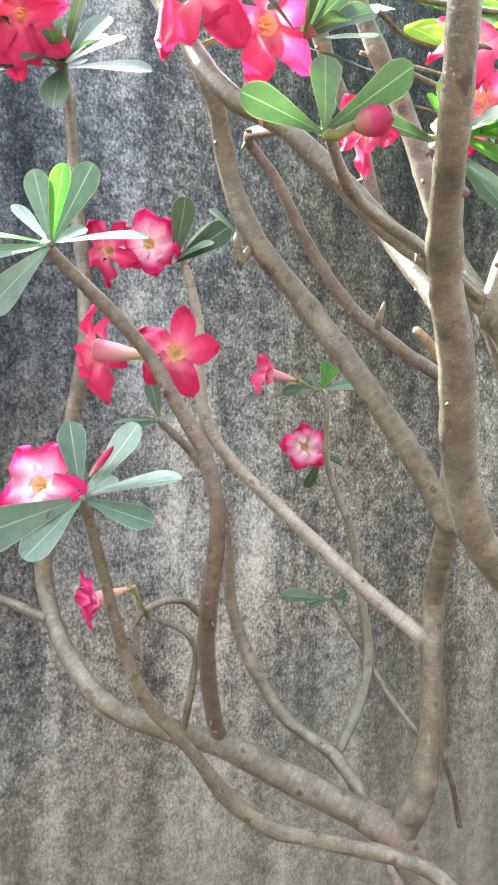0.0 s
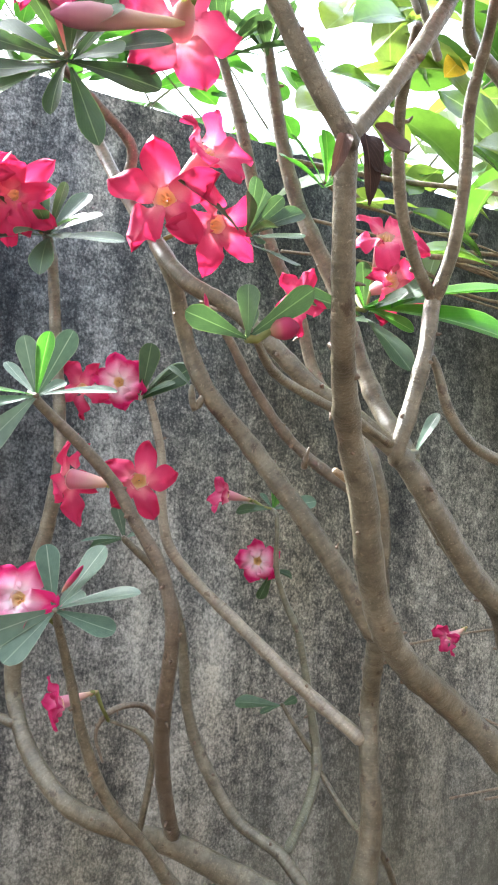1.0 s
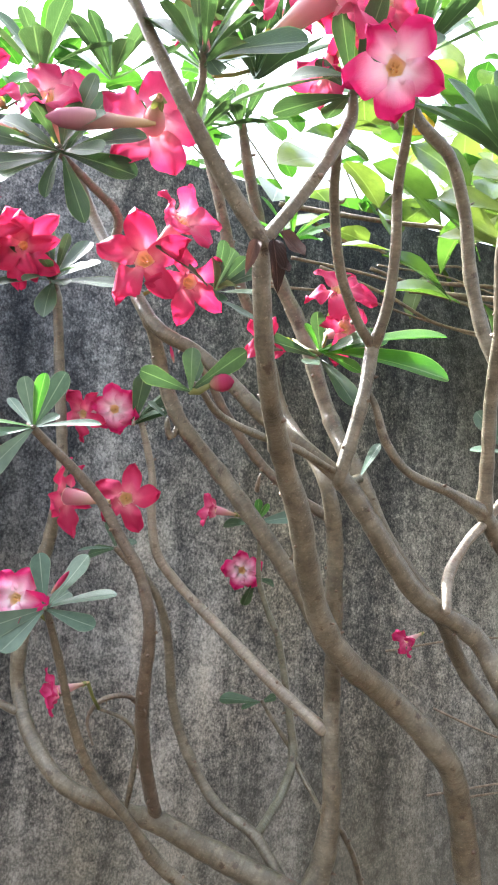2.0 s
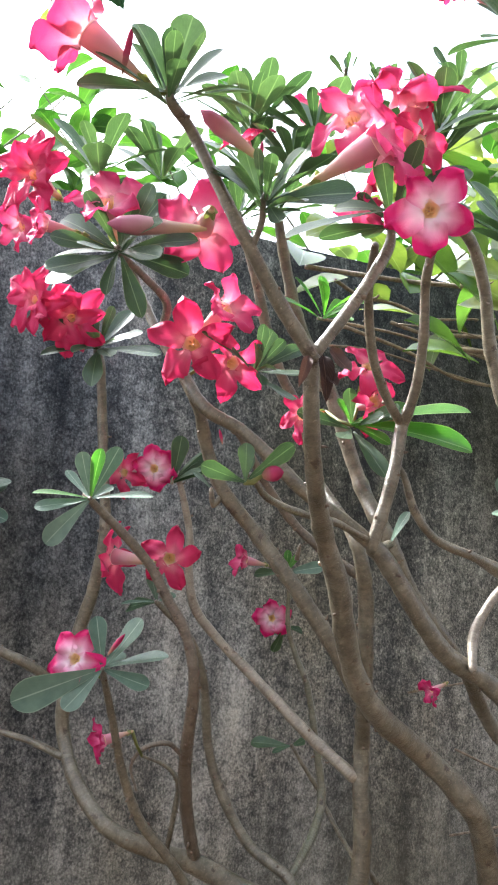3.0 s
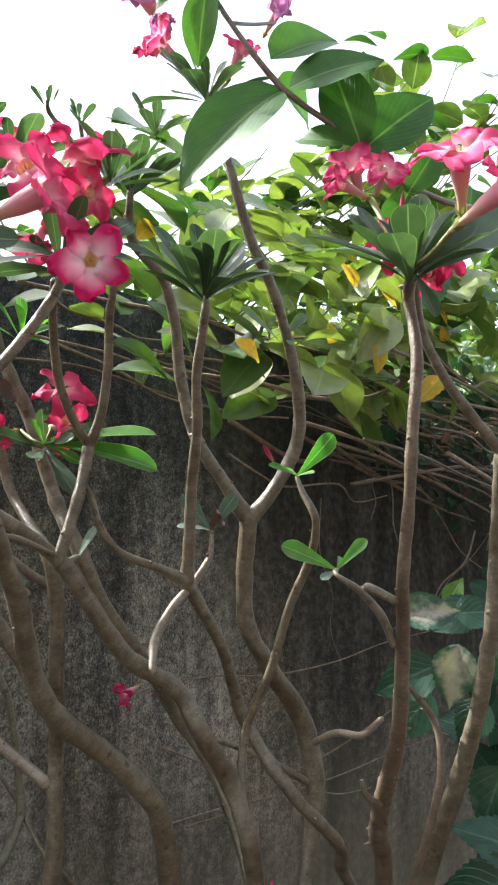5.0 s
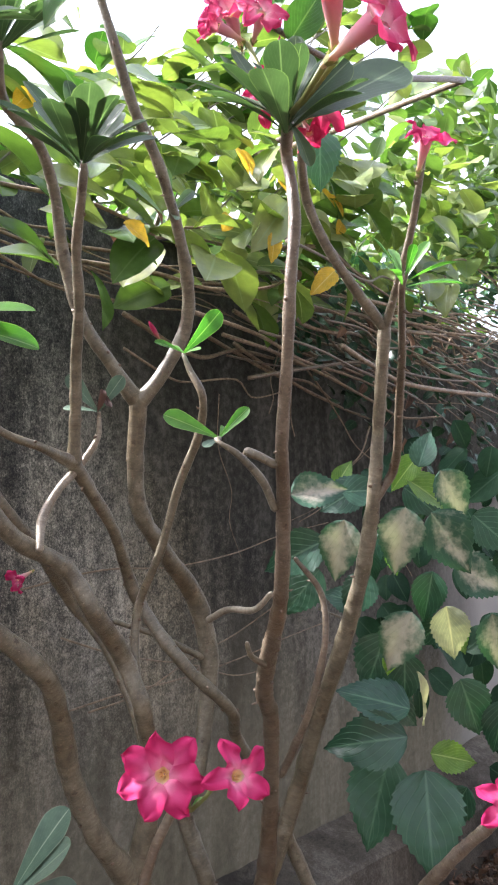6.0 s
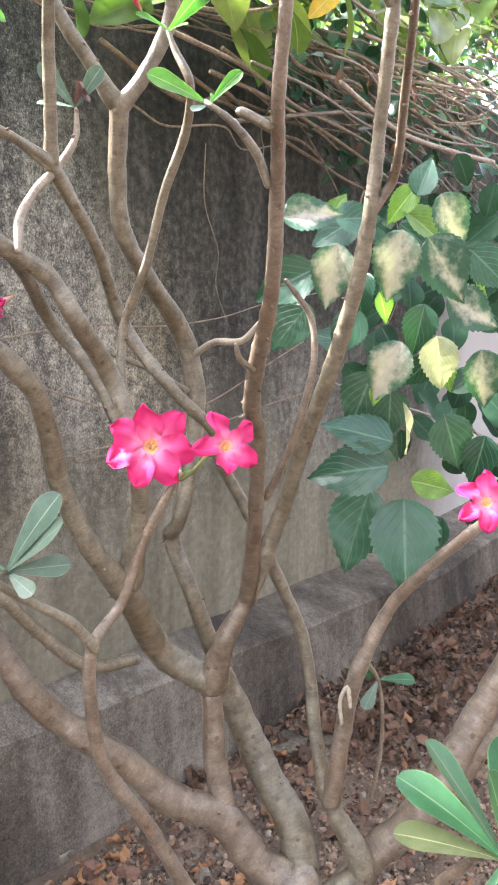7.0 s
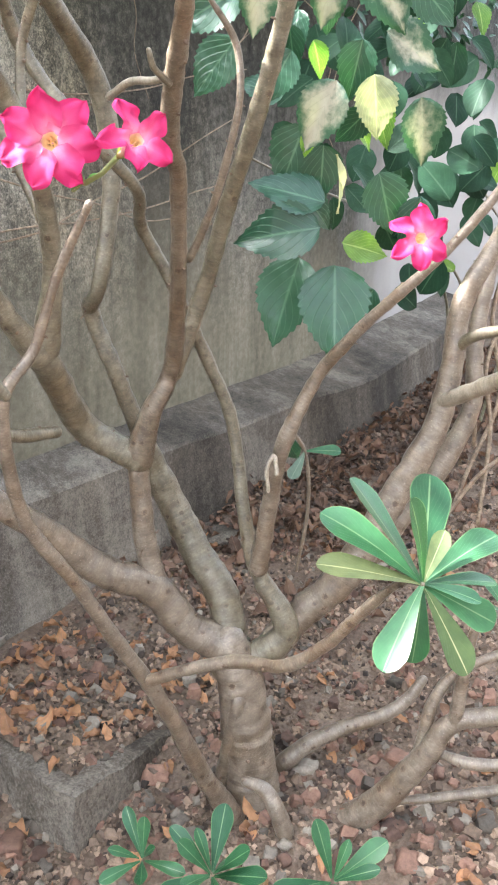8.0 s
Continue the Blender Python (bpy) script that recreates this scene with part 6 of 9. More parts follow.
hibiscus_leaf((1.111, 0.264, 1.155), (-0.477, 0.845, 0.270), (-0.519, -0.162, 0.829), 0.126, 'dark', 2)
hibiscus_leaf((1.145, 0.288, 0.976), (-0.412, 0.137, -0.923), (-0.519, -0.162, 0.829), 0.161, 'dark', 3)
hibiscus_leaf((1.137, 0.142, 1.075), (0.678, -0.708, -0.231), (-0.758, -0.461, 0.394), 0.086, 'lime', 4)
hibiscus_leaf((1.052, 0.186, 1.271), (-0.205, 0.396, -0.903), (-0.758, -0.461, 0.394), 0.108, 'sunlit', 5)
hibiscus_leaf((1.101, 0.122, 1.283), (0.153, -0.080, -0.992), (-0.758, -0.461, 0.394), 0.090, 'cream', 6)
hibiscus_leaf((1.018, 0.160, 1.432), (-0.058, 0.196, -0.986), (-0.758, -0.461, 0.394), 0.108, 'sunlit', 7)
hibiscus_leaf((1.083, 0.108, 1.426), (0.403, -0.396, -0.834), (-0.758, -0.461, 0.394), 0.118, 'sunlit', 8)
hibiscus_leaf((0.978, 0.244, 1.418), (-0.058, 0.196, -0.986), (-0.758, -0.461, 0.394), 0.101, 'sunlit', 9)
hibiscus_leaf((0.978, 0.326, 1.407), (-0.474, 0.787, -0.412), (-0.758, -0.561, 0.250), 0.114, 'dark', 10)
hibiscus_leaf((0.988, 0.288, 1.509), (0.700, -0.708, 0.150), (-0.758, -0.461, 0.394), 0.097, 'sunlit', 11)
hibiscus_leaf((1.075, 0.256, 1.506), (0.703, -0.718, 0.064), (-0.758, -0.461, 0.394), 0.079, 'dark', 12)
hibiscus_leaf((1.118, 0.116, 1.498), (0.356, -0.338, -0.880), (-0.758, -0.461, 0.394), 0.094, 'sunlit', 13)
hibiscus_leaf((1.182, 0.105, 1.360), (0.624, -0.654, -0.444), (-0.758, -0.461, 0.394), 0.107, 'sunlit', 14)
hibiscus_leaf((1.055, 0.369, 1.337), (-0.331, 0.573, -0.759), (-0.758, -0.461, 0.394), 0.103, 'dark', 15)
hibiscus_leaf((1.187, 0.197, 1.573), (0.348, -0.186, 0.927), (-0.758, -0.461, 0.394), 0.073, 'dark', 16)
hibiscus_leaf((1.230, 0.098, 1.248), (0.153, -0.080, -0.992), (-0.758, -0.461, 0.394), 0.106, 'sunlit', 17)
hibiscus_leaf((1.214, 0.144, 1.139), (0.257, -0.213, -0.950), (-0.758, -0.461, 0.394), 0.107, 'dark', 18)
hibiscus_leaf((1.242, 0.105, 1.104), (-0.058, 0.196, -0.986), (-0.758, -0.461, 0.394), 0.098, 'dark', 19)
hibiscus_leaf((1.158, 0.289, 1.207), (-0.158, 0.331, -0.938), (-0.758, -0.461, 0.394), 0.111, 'dark', 20)
hibiscus_leaf((1.129, 0.303, 1.325), (-0.250, 0.458, -0.862), (-0.758, -0.461, 0.394), 0.089, 'dark', 21)
hibiscus_leaf((1.129, 0.171, 1.332), (-0.058, 0.196, -0.986), (-0.758, -0.461, 0.394), 0.089, 'dark', 22)
hibiscus_leaf((1.258, 0.110, 1.430), (0.528, -0.546, -0.661), (-0.758, -0.461, 0.394), 0.098, 'dark', 23)
hibiscus_leaf((1.192, 0.237, 1.536), (-0.331, 0.573, -0.759), (-0.758, -0.461, 0.394), 0.079, 'lime', 24)
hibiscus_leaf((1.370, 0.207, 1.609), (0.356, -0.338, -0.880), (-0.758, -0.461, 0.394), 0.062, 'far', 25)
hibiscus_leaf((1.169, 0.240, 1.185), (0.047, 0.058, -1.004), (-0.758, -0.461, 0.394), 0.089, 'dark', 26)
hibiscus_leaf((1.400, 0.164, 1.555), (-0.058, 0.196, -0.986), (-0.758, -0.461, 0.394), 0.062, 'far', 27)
hibiscus_leaf((1.243, 0.190, 0.951), (-0.250, 0.458, -0.862), (-0.758, -0.461, 0.394), 0.092, 'dark', 28)
hibiscus_leaf((1.141, 0.334, 1.494), (-0.454, 0.754, -0.490), (-0.758, -0.461, 0.394), 0.091, 'dark', 29)
hibiscus_leaf((1.096, 0.170, 1.178), (0.205, -0.147, -0.975), (0.317, -0.895, 0.198), 0.087, 'cream', 30)
hibiscus_leaf((1.058, 0.208, 1.232), (-0.058, 0.196, -0.986), (-0.758, -0.461, 0.394), 0.041, 'lime', 31)
hibiscus_leaf((1.160, 0.345, 1.535), (0.440, -0.312, 0.850), (-0.758, -0.461, 0.394), 0.061, 'lime', 32)
hibiscus_leaf((0.893, 0.203, 1.996), (0.047, 0.058, -1.004), (-0.758, -0.461, 0.394), 0.087, 'dark', 33)
hibiscus_leaf((1.232, 0.313, 0.654), (0.356, -0.338, -0.880), (-0.758, -0.461, 0.394), 0.065, 'dark', 34)
rnd = random.Random(21)
stalks = []
for k in range(5):
    x0, y0 = 3.05 + rnd.uniform(-0.1, 0.35), 0.42 + rnd.uniform(-0.15, 0.25)
    top = Vector((x0 + rnd.uniform(-1.45, -0.4), y0 + rnd.uniform(-0.25, 0.2), rnd.uniform(0.8, 1.65)))
    mid = Vector((x0 + rnd.uniform(-0.12, 0.15), y0 + rnd.uniform(-0.1, 0.15), top.z * 0.55))
    stalks.append((Vector((x0, y0, -0.02)), mid, top))
    twig(hibiscus, [(x0, y0, -0.02, 0.008), (*mid, 0.006), (*top, 0.003)], BARK_GREEN)
twig(hibiscus, [(1.528, 0.014, 1.035, 0.0045), (1.497, 0.024, 0.908, 0.0045), (1.483, -0.014, 0.757, 0.0045), (1.429, 0.014, 0.610, 0.0045), (1.410, 0.032, 0.517, 0.0045)], VINE)
twig(hibiscus, [(1.521, -0.022, 0.975, 0.0045), (1.462, 0.014, 0.827, 0.0045), (1.450, -0.013, 0.695, 0.0045), (1.401, -0.026, 0.505, 0.0045)], VINE)
twig(hibiscus, [(1.463, -0.042, 0.837, 0.0045), (1.433, 0.011, 0.767, 0.0045), (1.421, 0.008, 0.664, 0.0045)], VINE)
twig(hibiscus, [(1.398, -0.065, 0.678, 0.0045), (1.373, -0.015, 0.615, 0.0045), (1.330, 0.033, 0.514, 0.0045)], VINE)
hibiscus_leaf((1.189, 0.258, 1.124), (0.611, -0.479, -0.669), (-0.383, -0.799, 0.256), 0.098, 'dark', 4)
hibiscus_leaf((1.262, 0.243, 1.484), (0.423, -0.660, -0.621), (-0.746, -0.300, 0.538), 0.086, 'dark', 6)
hibiscus_leaf((1.415, 0.278, 1.226), (0.659, -0.338, -0.760), (-0.407, -0.754, 0.425), 0.055, 'lime', 7)
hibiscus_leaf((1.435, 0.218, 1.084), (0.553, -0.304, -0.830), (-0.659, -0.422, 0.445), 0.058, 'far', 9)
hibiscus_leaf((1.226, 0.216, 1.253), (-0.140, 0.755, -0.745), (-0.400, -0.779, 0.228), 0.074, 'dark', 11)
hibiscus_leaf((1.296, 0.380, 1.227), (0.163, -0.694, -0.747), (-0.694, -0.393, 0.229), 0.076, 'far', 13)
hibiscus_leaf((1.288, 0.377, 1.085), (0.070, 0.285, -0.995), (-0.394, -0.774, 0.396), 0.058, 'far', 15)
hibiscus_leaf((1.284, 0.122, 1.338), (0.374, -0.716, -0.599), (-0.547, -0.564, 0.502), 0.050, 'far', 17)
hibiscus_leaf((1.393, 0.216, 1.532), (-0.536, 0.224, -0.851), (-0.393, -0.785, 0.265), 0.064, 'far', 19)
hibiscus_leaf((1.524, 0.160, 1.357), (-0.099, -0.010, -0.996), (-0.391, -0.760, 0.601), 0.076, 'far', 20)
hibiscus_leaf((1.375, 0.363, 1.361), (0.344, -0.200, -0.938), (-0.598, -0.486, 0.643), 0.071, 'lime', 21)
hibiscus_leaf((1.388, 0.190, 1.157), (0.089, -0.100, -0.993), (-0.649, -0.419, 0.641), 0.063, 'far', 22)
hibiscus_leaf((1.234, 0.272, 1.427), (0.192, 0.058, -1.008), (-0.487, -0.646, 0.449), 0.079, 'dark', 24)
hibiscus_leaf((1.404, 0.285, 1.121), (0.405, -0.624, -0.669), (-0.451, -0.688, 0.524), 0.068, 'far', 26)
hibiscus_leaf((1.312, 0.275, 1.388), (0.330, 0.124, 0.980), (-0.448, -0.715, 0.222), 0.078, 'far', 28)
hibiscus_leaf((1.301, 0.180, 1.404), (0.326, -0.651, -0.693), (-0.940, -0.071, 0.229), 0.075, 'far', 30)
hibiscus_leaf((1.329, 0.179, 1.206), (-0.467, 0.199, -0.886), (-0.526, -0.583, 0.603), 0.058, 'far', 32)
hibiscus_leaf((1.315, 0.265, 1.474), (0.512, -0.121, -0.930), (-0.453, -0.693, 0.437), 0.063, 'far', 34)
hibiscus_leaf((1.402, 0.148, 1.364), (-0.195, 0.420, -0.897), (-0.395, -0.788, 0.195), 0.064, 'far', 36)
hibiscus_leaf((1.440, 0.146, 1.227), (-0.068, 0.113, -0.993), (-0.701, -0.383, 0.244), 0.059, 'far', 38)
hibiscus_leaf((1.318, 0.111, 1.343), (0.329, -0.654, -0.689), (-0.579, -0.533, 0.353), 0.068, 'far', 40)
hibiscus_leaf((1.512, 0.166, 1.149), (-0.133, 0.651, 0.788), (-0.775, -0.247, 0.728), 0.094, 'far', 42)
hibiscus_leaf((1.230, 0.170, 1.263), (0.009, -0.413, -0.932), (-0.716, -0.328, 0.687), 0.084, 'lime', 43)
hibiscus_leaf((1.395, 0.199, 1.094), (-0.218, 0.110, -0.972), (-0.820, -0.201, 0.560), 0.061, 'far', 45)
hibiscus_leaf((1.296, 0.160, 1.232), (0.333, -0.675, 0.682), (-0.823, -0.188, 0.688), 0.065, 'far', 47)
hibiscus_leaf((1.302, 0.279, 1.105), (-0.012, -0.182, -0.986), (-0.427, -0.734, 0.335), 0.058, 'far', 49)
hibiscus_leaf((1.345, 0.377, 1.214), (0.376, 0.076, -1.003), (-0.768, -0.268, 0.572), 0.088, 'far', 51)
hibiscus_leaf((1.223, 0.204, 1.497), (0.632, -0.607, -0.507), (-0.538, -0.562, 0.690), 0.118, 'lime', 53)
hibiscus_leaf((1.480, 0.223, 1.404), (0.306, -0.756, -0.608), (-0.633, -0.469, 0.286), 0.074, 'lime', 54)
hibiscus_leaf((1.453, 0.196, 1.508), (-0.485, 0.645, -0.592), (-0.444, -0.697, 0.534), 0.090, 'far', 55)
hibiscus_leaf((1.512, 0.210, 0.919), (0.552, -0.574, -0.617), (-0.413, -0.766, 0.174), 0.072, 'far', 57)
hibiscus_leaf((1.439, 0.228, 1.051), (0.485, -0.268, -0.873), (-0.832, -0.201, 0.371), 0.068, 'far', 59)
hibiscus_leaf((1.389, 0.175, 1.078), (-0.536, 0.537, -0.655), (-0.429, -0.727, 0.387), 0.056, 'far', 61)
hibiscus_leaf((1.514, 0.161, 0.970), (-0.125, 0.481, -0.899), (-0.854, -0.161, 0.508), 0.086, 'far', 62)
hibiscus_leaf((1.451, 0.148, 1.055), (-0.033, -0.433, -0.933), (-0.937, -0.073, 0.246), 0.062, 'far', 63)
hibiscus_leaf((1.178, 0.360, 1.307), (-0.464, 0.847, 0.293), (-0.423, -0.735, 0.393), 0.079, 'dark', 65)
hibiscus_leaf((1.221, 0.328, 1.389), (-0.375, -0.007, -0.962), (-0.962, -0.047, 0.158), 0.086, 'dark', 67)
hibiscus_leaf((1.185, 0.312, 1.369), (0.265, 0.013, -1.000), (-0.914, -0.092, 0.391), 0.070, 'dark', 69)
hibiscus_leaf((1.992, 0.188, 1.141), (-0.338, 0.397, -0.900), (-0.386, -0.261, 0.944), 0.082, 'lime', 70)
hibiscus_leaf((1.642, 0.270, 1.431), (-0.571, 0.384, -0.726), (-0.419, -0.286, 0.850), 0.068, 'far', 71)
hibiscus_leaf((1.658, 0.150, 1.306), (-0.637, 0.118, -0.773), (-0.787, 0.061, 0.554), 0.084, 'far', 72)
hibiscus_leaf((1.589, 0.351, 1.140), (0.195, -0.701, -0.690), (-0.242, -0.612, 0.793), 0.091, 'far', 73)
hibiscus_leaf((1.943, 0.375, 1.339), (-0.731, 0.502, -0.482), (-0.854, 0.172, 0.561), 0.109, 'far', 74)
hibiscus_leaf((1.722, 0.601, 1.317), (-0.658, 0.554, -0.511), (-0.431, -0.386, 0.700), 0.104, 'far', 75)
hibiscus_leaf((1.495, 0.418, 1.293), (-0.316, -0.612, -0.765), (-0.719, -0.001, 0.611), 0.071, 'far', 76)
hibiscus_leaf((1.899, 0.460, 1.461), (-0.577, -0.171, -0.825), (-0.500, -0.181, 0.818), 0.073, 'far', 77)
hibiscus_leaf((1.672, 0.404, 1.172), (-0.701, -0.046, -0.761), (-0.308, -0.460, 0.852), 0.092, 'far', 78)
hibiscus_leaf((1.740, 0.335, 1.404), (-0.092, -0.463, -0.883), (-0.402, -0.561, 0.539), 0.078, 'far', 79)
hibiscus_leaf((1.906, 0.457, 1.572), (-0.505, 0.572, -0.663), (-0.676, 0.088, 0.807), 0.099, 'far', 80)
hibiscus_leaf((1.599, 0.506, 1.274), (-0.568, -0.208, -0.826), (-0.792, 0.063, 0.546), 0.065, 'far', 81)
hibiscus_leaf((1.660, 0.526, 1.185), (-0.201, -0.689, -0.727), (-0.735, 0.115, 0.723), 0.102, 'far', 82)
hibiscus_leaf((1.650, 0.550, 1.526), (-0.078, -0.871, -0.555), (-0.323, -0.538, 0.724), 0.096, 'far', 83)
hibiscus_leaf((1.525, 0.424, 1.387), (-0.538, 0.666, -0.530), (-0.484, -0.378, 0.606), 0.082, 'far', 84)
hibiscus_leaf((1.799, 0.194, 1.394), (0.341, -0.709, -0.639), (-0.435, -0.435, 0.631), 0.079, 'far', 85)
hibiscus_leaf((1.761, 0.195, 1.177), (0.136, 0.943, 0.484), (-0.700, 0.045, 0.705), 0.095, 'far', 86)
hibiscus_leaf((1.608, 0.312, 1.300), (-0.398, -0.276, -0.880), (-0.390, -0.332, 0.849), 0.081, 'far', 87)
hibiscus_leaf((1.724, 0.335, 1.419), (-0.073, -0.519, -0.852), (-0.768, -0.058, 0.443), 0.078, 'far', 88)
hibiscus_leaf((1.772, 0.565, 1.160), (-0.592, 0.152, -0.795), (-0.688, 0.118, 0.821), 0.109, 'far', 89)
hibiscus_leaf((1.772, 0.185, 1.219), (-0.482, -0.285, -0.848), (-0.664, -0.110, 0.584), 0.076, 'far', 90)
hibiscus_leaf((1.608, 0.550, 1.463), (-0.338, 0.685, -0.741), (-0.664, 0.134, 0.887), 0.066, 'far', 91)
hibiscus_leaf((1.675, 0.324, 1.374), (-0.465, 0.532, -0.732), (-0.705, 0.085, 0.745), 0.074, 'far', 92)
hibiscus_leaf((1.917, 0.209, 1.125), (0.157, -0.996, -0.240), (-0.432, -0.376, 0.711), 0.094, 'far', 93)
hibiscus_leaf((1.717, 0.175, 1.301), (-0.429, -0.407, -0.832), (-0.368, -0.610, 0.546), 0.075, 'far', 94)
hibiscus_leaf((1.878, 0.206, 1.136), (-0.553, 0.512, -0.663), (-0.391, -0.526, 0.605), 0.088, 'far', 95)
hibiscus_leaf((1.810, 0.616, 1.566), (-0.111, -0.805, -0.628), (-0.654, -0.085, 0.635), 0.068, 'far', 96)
hibiscus_leaf((1.792, 0.327, 1.171), (0.678, -0.479, 0.562), (-0.433, -0.447, 0.622), 0.081, 'far', 97)
hibiscus_leaf((1.908, 0.561, 1.600), (0.208, -0.597, -0.796), (-0.796, 0.162, 0.662), 0.094, 'far', 98)
hibiscus_leaf((1.549, 0.287, 1.136), (0.799, 0.055, 0.704), (-0.722, -0.074, 0.515), 0.096, 'far', 99)
hibiscus_leaf((1.981, 0.217, 1.230), (0.402, -0.664, -0.679), (-0.372, -0.706, 0.417), 0.075, 'far', 100)
hibiscus_leaf((2.016, 0.314, 1.281), (-0.433, -0.284, -0.866), (-0.338, -0.615, 0.600), 0.086, 'far', 101)
hibiscus_leaf((1.897, 0.483, 1.402), (-0.505, 0.799, -0.355), (-0.683, -0.028, 0.648), 0.110, 'far', 102)
hibiscus_leaf((1.703, 0.341, 1.123), (-0.190, -0.535, -0.827), (-0.653, 0.148, 0.928), 0.094, 'far', 103)
hibiscus_leaf((1.706, 0.526, 1.571), (-0.387, -0.184, -0.904), (-0.708, 0.228, 0.919), 0.068, 'far', 104)
hibiscus_leaf((1.575, 0.467, 1.401), (0.093, -0.310, -0.996), (-0.552, -0.067, 0.858), 0.081, 'far', 105)
hibiscus_leaf((1.814, 0.348, 1.360), (0.053, -0.775, -0.636), (-0.317, -0.396, 0.913), 0.081, 'far', 106)
hibiscus_leaf((1.942, 0.307, 1.104), (-0.300, -0.632, -0.756), (-0.703, 0.091, 0.758), 0.111, 'far', 107)
hibiscus_leaf((1.943, 0.322, 1.396), (0.408, -0.645, -0.704), (-0.783, 0.076, 0.581), 0.068, 'far', 108)
hibiscus_leaf((1.634, 0.120, 1.206), (0.136, -0.744, -0.655), (-0.716, 0.249, 0.928), 0.075, 'far', 109)
hibiscus_leaf((1.787, 0.430, 1.444), (-0.488, 0.668, -0.589), (-0.767, 0.152, 0.708), 0.084, 'far', 110)
hibiscus_leaf((1.802, 0.147, 1.196), (-0.815, 0.392, -0.493), (-0.650, -0.172, 0.534), 0.085, 'far', 111)
hibiscus_leaf((2.107, 0.401, 1.553), (-0.085, -0.567, -0.820), (-0.712, 0.188, 0.860), 0.096, 'far', 112)
hibiscus_leaf((1.781, 0.614, 1.343), (-0.469, 0.125, -0.875), (-0.322, -0.635, 0.605), 0.101, 'far', 113)
hibiscus_leaf((1.923, 0.518, 1.350), (0.570, -0.351, 0.743), (-0.342, -0.663, 0.531), 0.112, 'far', 114)
hibiscus_leaf((2.039, 0.349, 1.545), (0.086, -0.257, -1.022), (-0.389, -0.281, 0.914), 0.112, 'far', 115)
hibiscus_leaf((1.909, 0.355, 1.361), (-0.400, 0.442, -0.836), (-0.439, -0.191, 0.928), 0.104, 'far', 116)
hibiscus_leaf((2.090, 0.301, 1.484), (-0.257, -0.467, -0.851), (-0.401, -0.355, 0.799), 0.085, 'lime', 117)
hibiscus_leaf((1.847, 0.582, 1.411), (0.009, -0.639, -0.769), (-0.696, 0.199, 0.906), 0.107, 'far', 118)
hibiscus_leaf((1.851, 0.257, 1.359), (-0.405, 0.730, -0.621), (-0.531, -0.369, 0.525), 0.094, 'far', 119)
hibiscus_leaf((1.975, 0.231, 1.001), (-0.101, -0.684, -0.733), (-0.477, -0.316, 0.696), 0.084, 'far', 120)
hibiscus_leaf((1.830, 0.296, 1.068), (0.205, -0.672, -0.721), (-0.503, -0.249, 0.729), 0.079, 'far', 121)
hibiscus_leaf((1.659, 0.256, 1.038), (-0.616, 0.415, -0.670), (-0.413, -0.618, 0.446), 0.068, 'far', 122)
hibiscus_leaf((1.936, 0.276, 0.913), (0.083, 0.975, 0.428), (-0.460, -0.451, 0.562), 0.064, 'lime', 123)
hibiscus_leaf((1.769, 0.310, 1.143), (0.144, -0.549, -0.841), (-0.215, -0.581, 0.886), 0.082, 'far', 124)
hibiscus_leaf((1.938, 0.220, 1.057), (-0.448, 0.097, -0.890), (-0.426, -0.325, 0.787), 0.067, 'far', 125)
hibiscus_leaf((1.697, 0.277, 0.926), (-0.399, -0.273, -0.881), (-0.419, -0.271, 0.868), 0.066, 'far', 126)
hibiscus_leaf((1.923, 0.278, 0.884), (-0.173, -0.439, -0.882), (-0.296, -0.626, 0.668), 0.083, 'far', 127)
hibiscus_leaf((1.917, 0.214, 1.117), (0.343, -0.517, -0.859), (-0.709, 0.040, 0.682), 0.081, 'far', 128)
hibiscus_leaf((1.757, 0.138, 1.049), (-0.054, -0.729, -0.694), (-0.329, -0.542, 0.708), 0.063, 'far', 129)


# ---- the climber on the wall ----
climber = thing("climber", (2.3, 1.02, 0.35), "dense flowering climber sprawling over the wall top", "climber")
rnd = random.Random(33)
def strand(p0, p1, sag, r0, wobble, n=6):
    out = []
    for i in range(n):
        t = i / (n - 1)
        p = Vector(p0).lerp(Vector(p1), t) + Vector((rnd.gauss(0, wobble), rnd.gauss(0, wobble), rnd.gauss(0, wobble) - sag * 4 * t * (1 - t)))
        out.append((*p, r0 * (1 - 0.45 * t)))
    return out
for k in range(40):                                    # a level tangle of old stems under the leaves
    x0 = rnd.uniform(0.55, 2.7)
    z0 = rnd.uniform(1.99, 2.14)
    ln = rnd.uniform(0.5, 1.4)
    y0 = rnd.uniform(0.66 if x0 > 1.3 else 0.92, 1.12)
    twig(climber, strand((x0, y0, z0), (x0 + ln, max(0.6, min(1.14, y0 + rnd.uniform(-0.25, 0.2))), z0 + rnd.uniform(-0.10, 0.10)), rnd.uniform(-0.04, 0.05), rnd.uniform(0.0018, 0.0062), 0.016), VINE, 6, name="vine_stem")
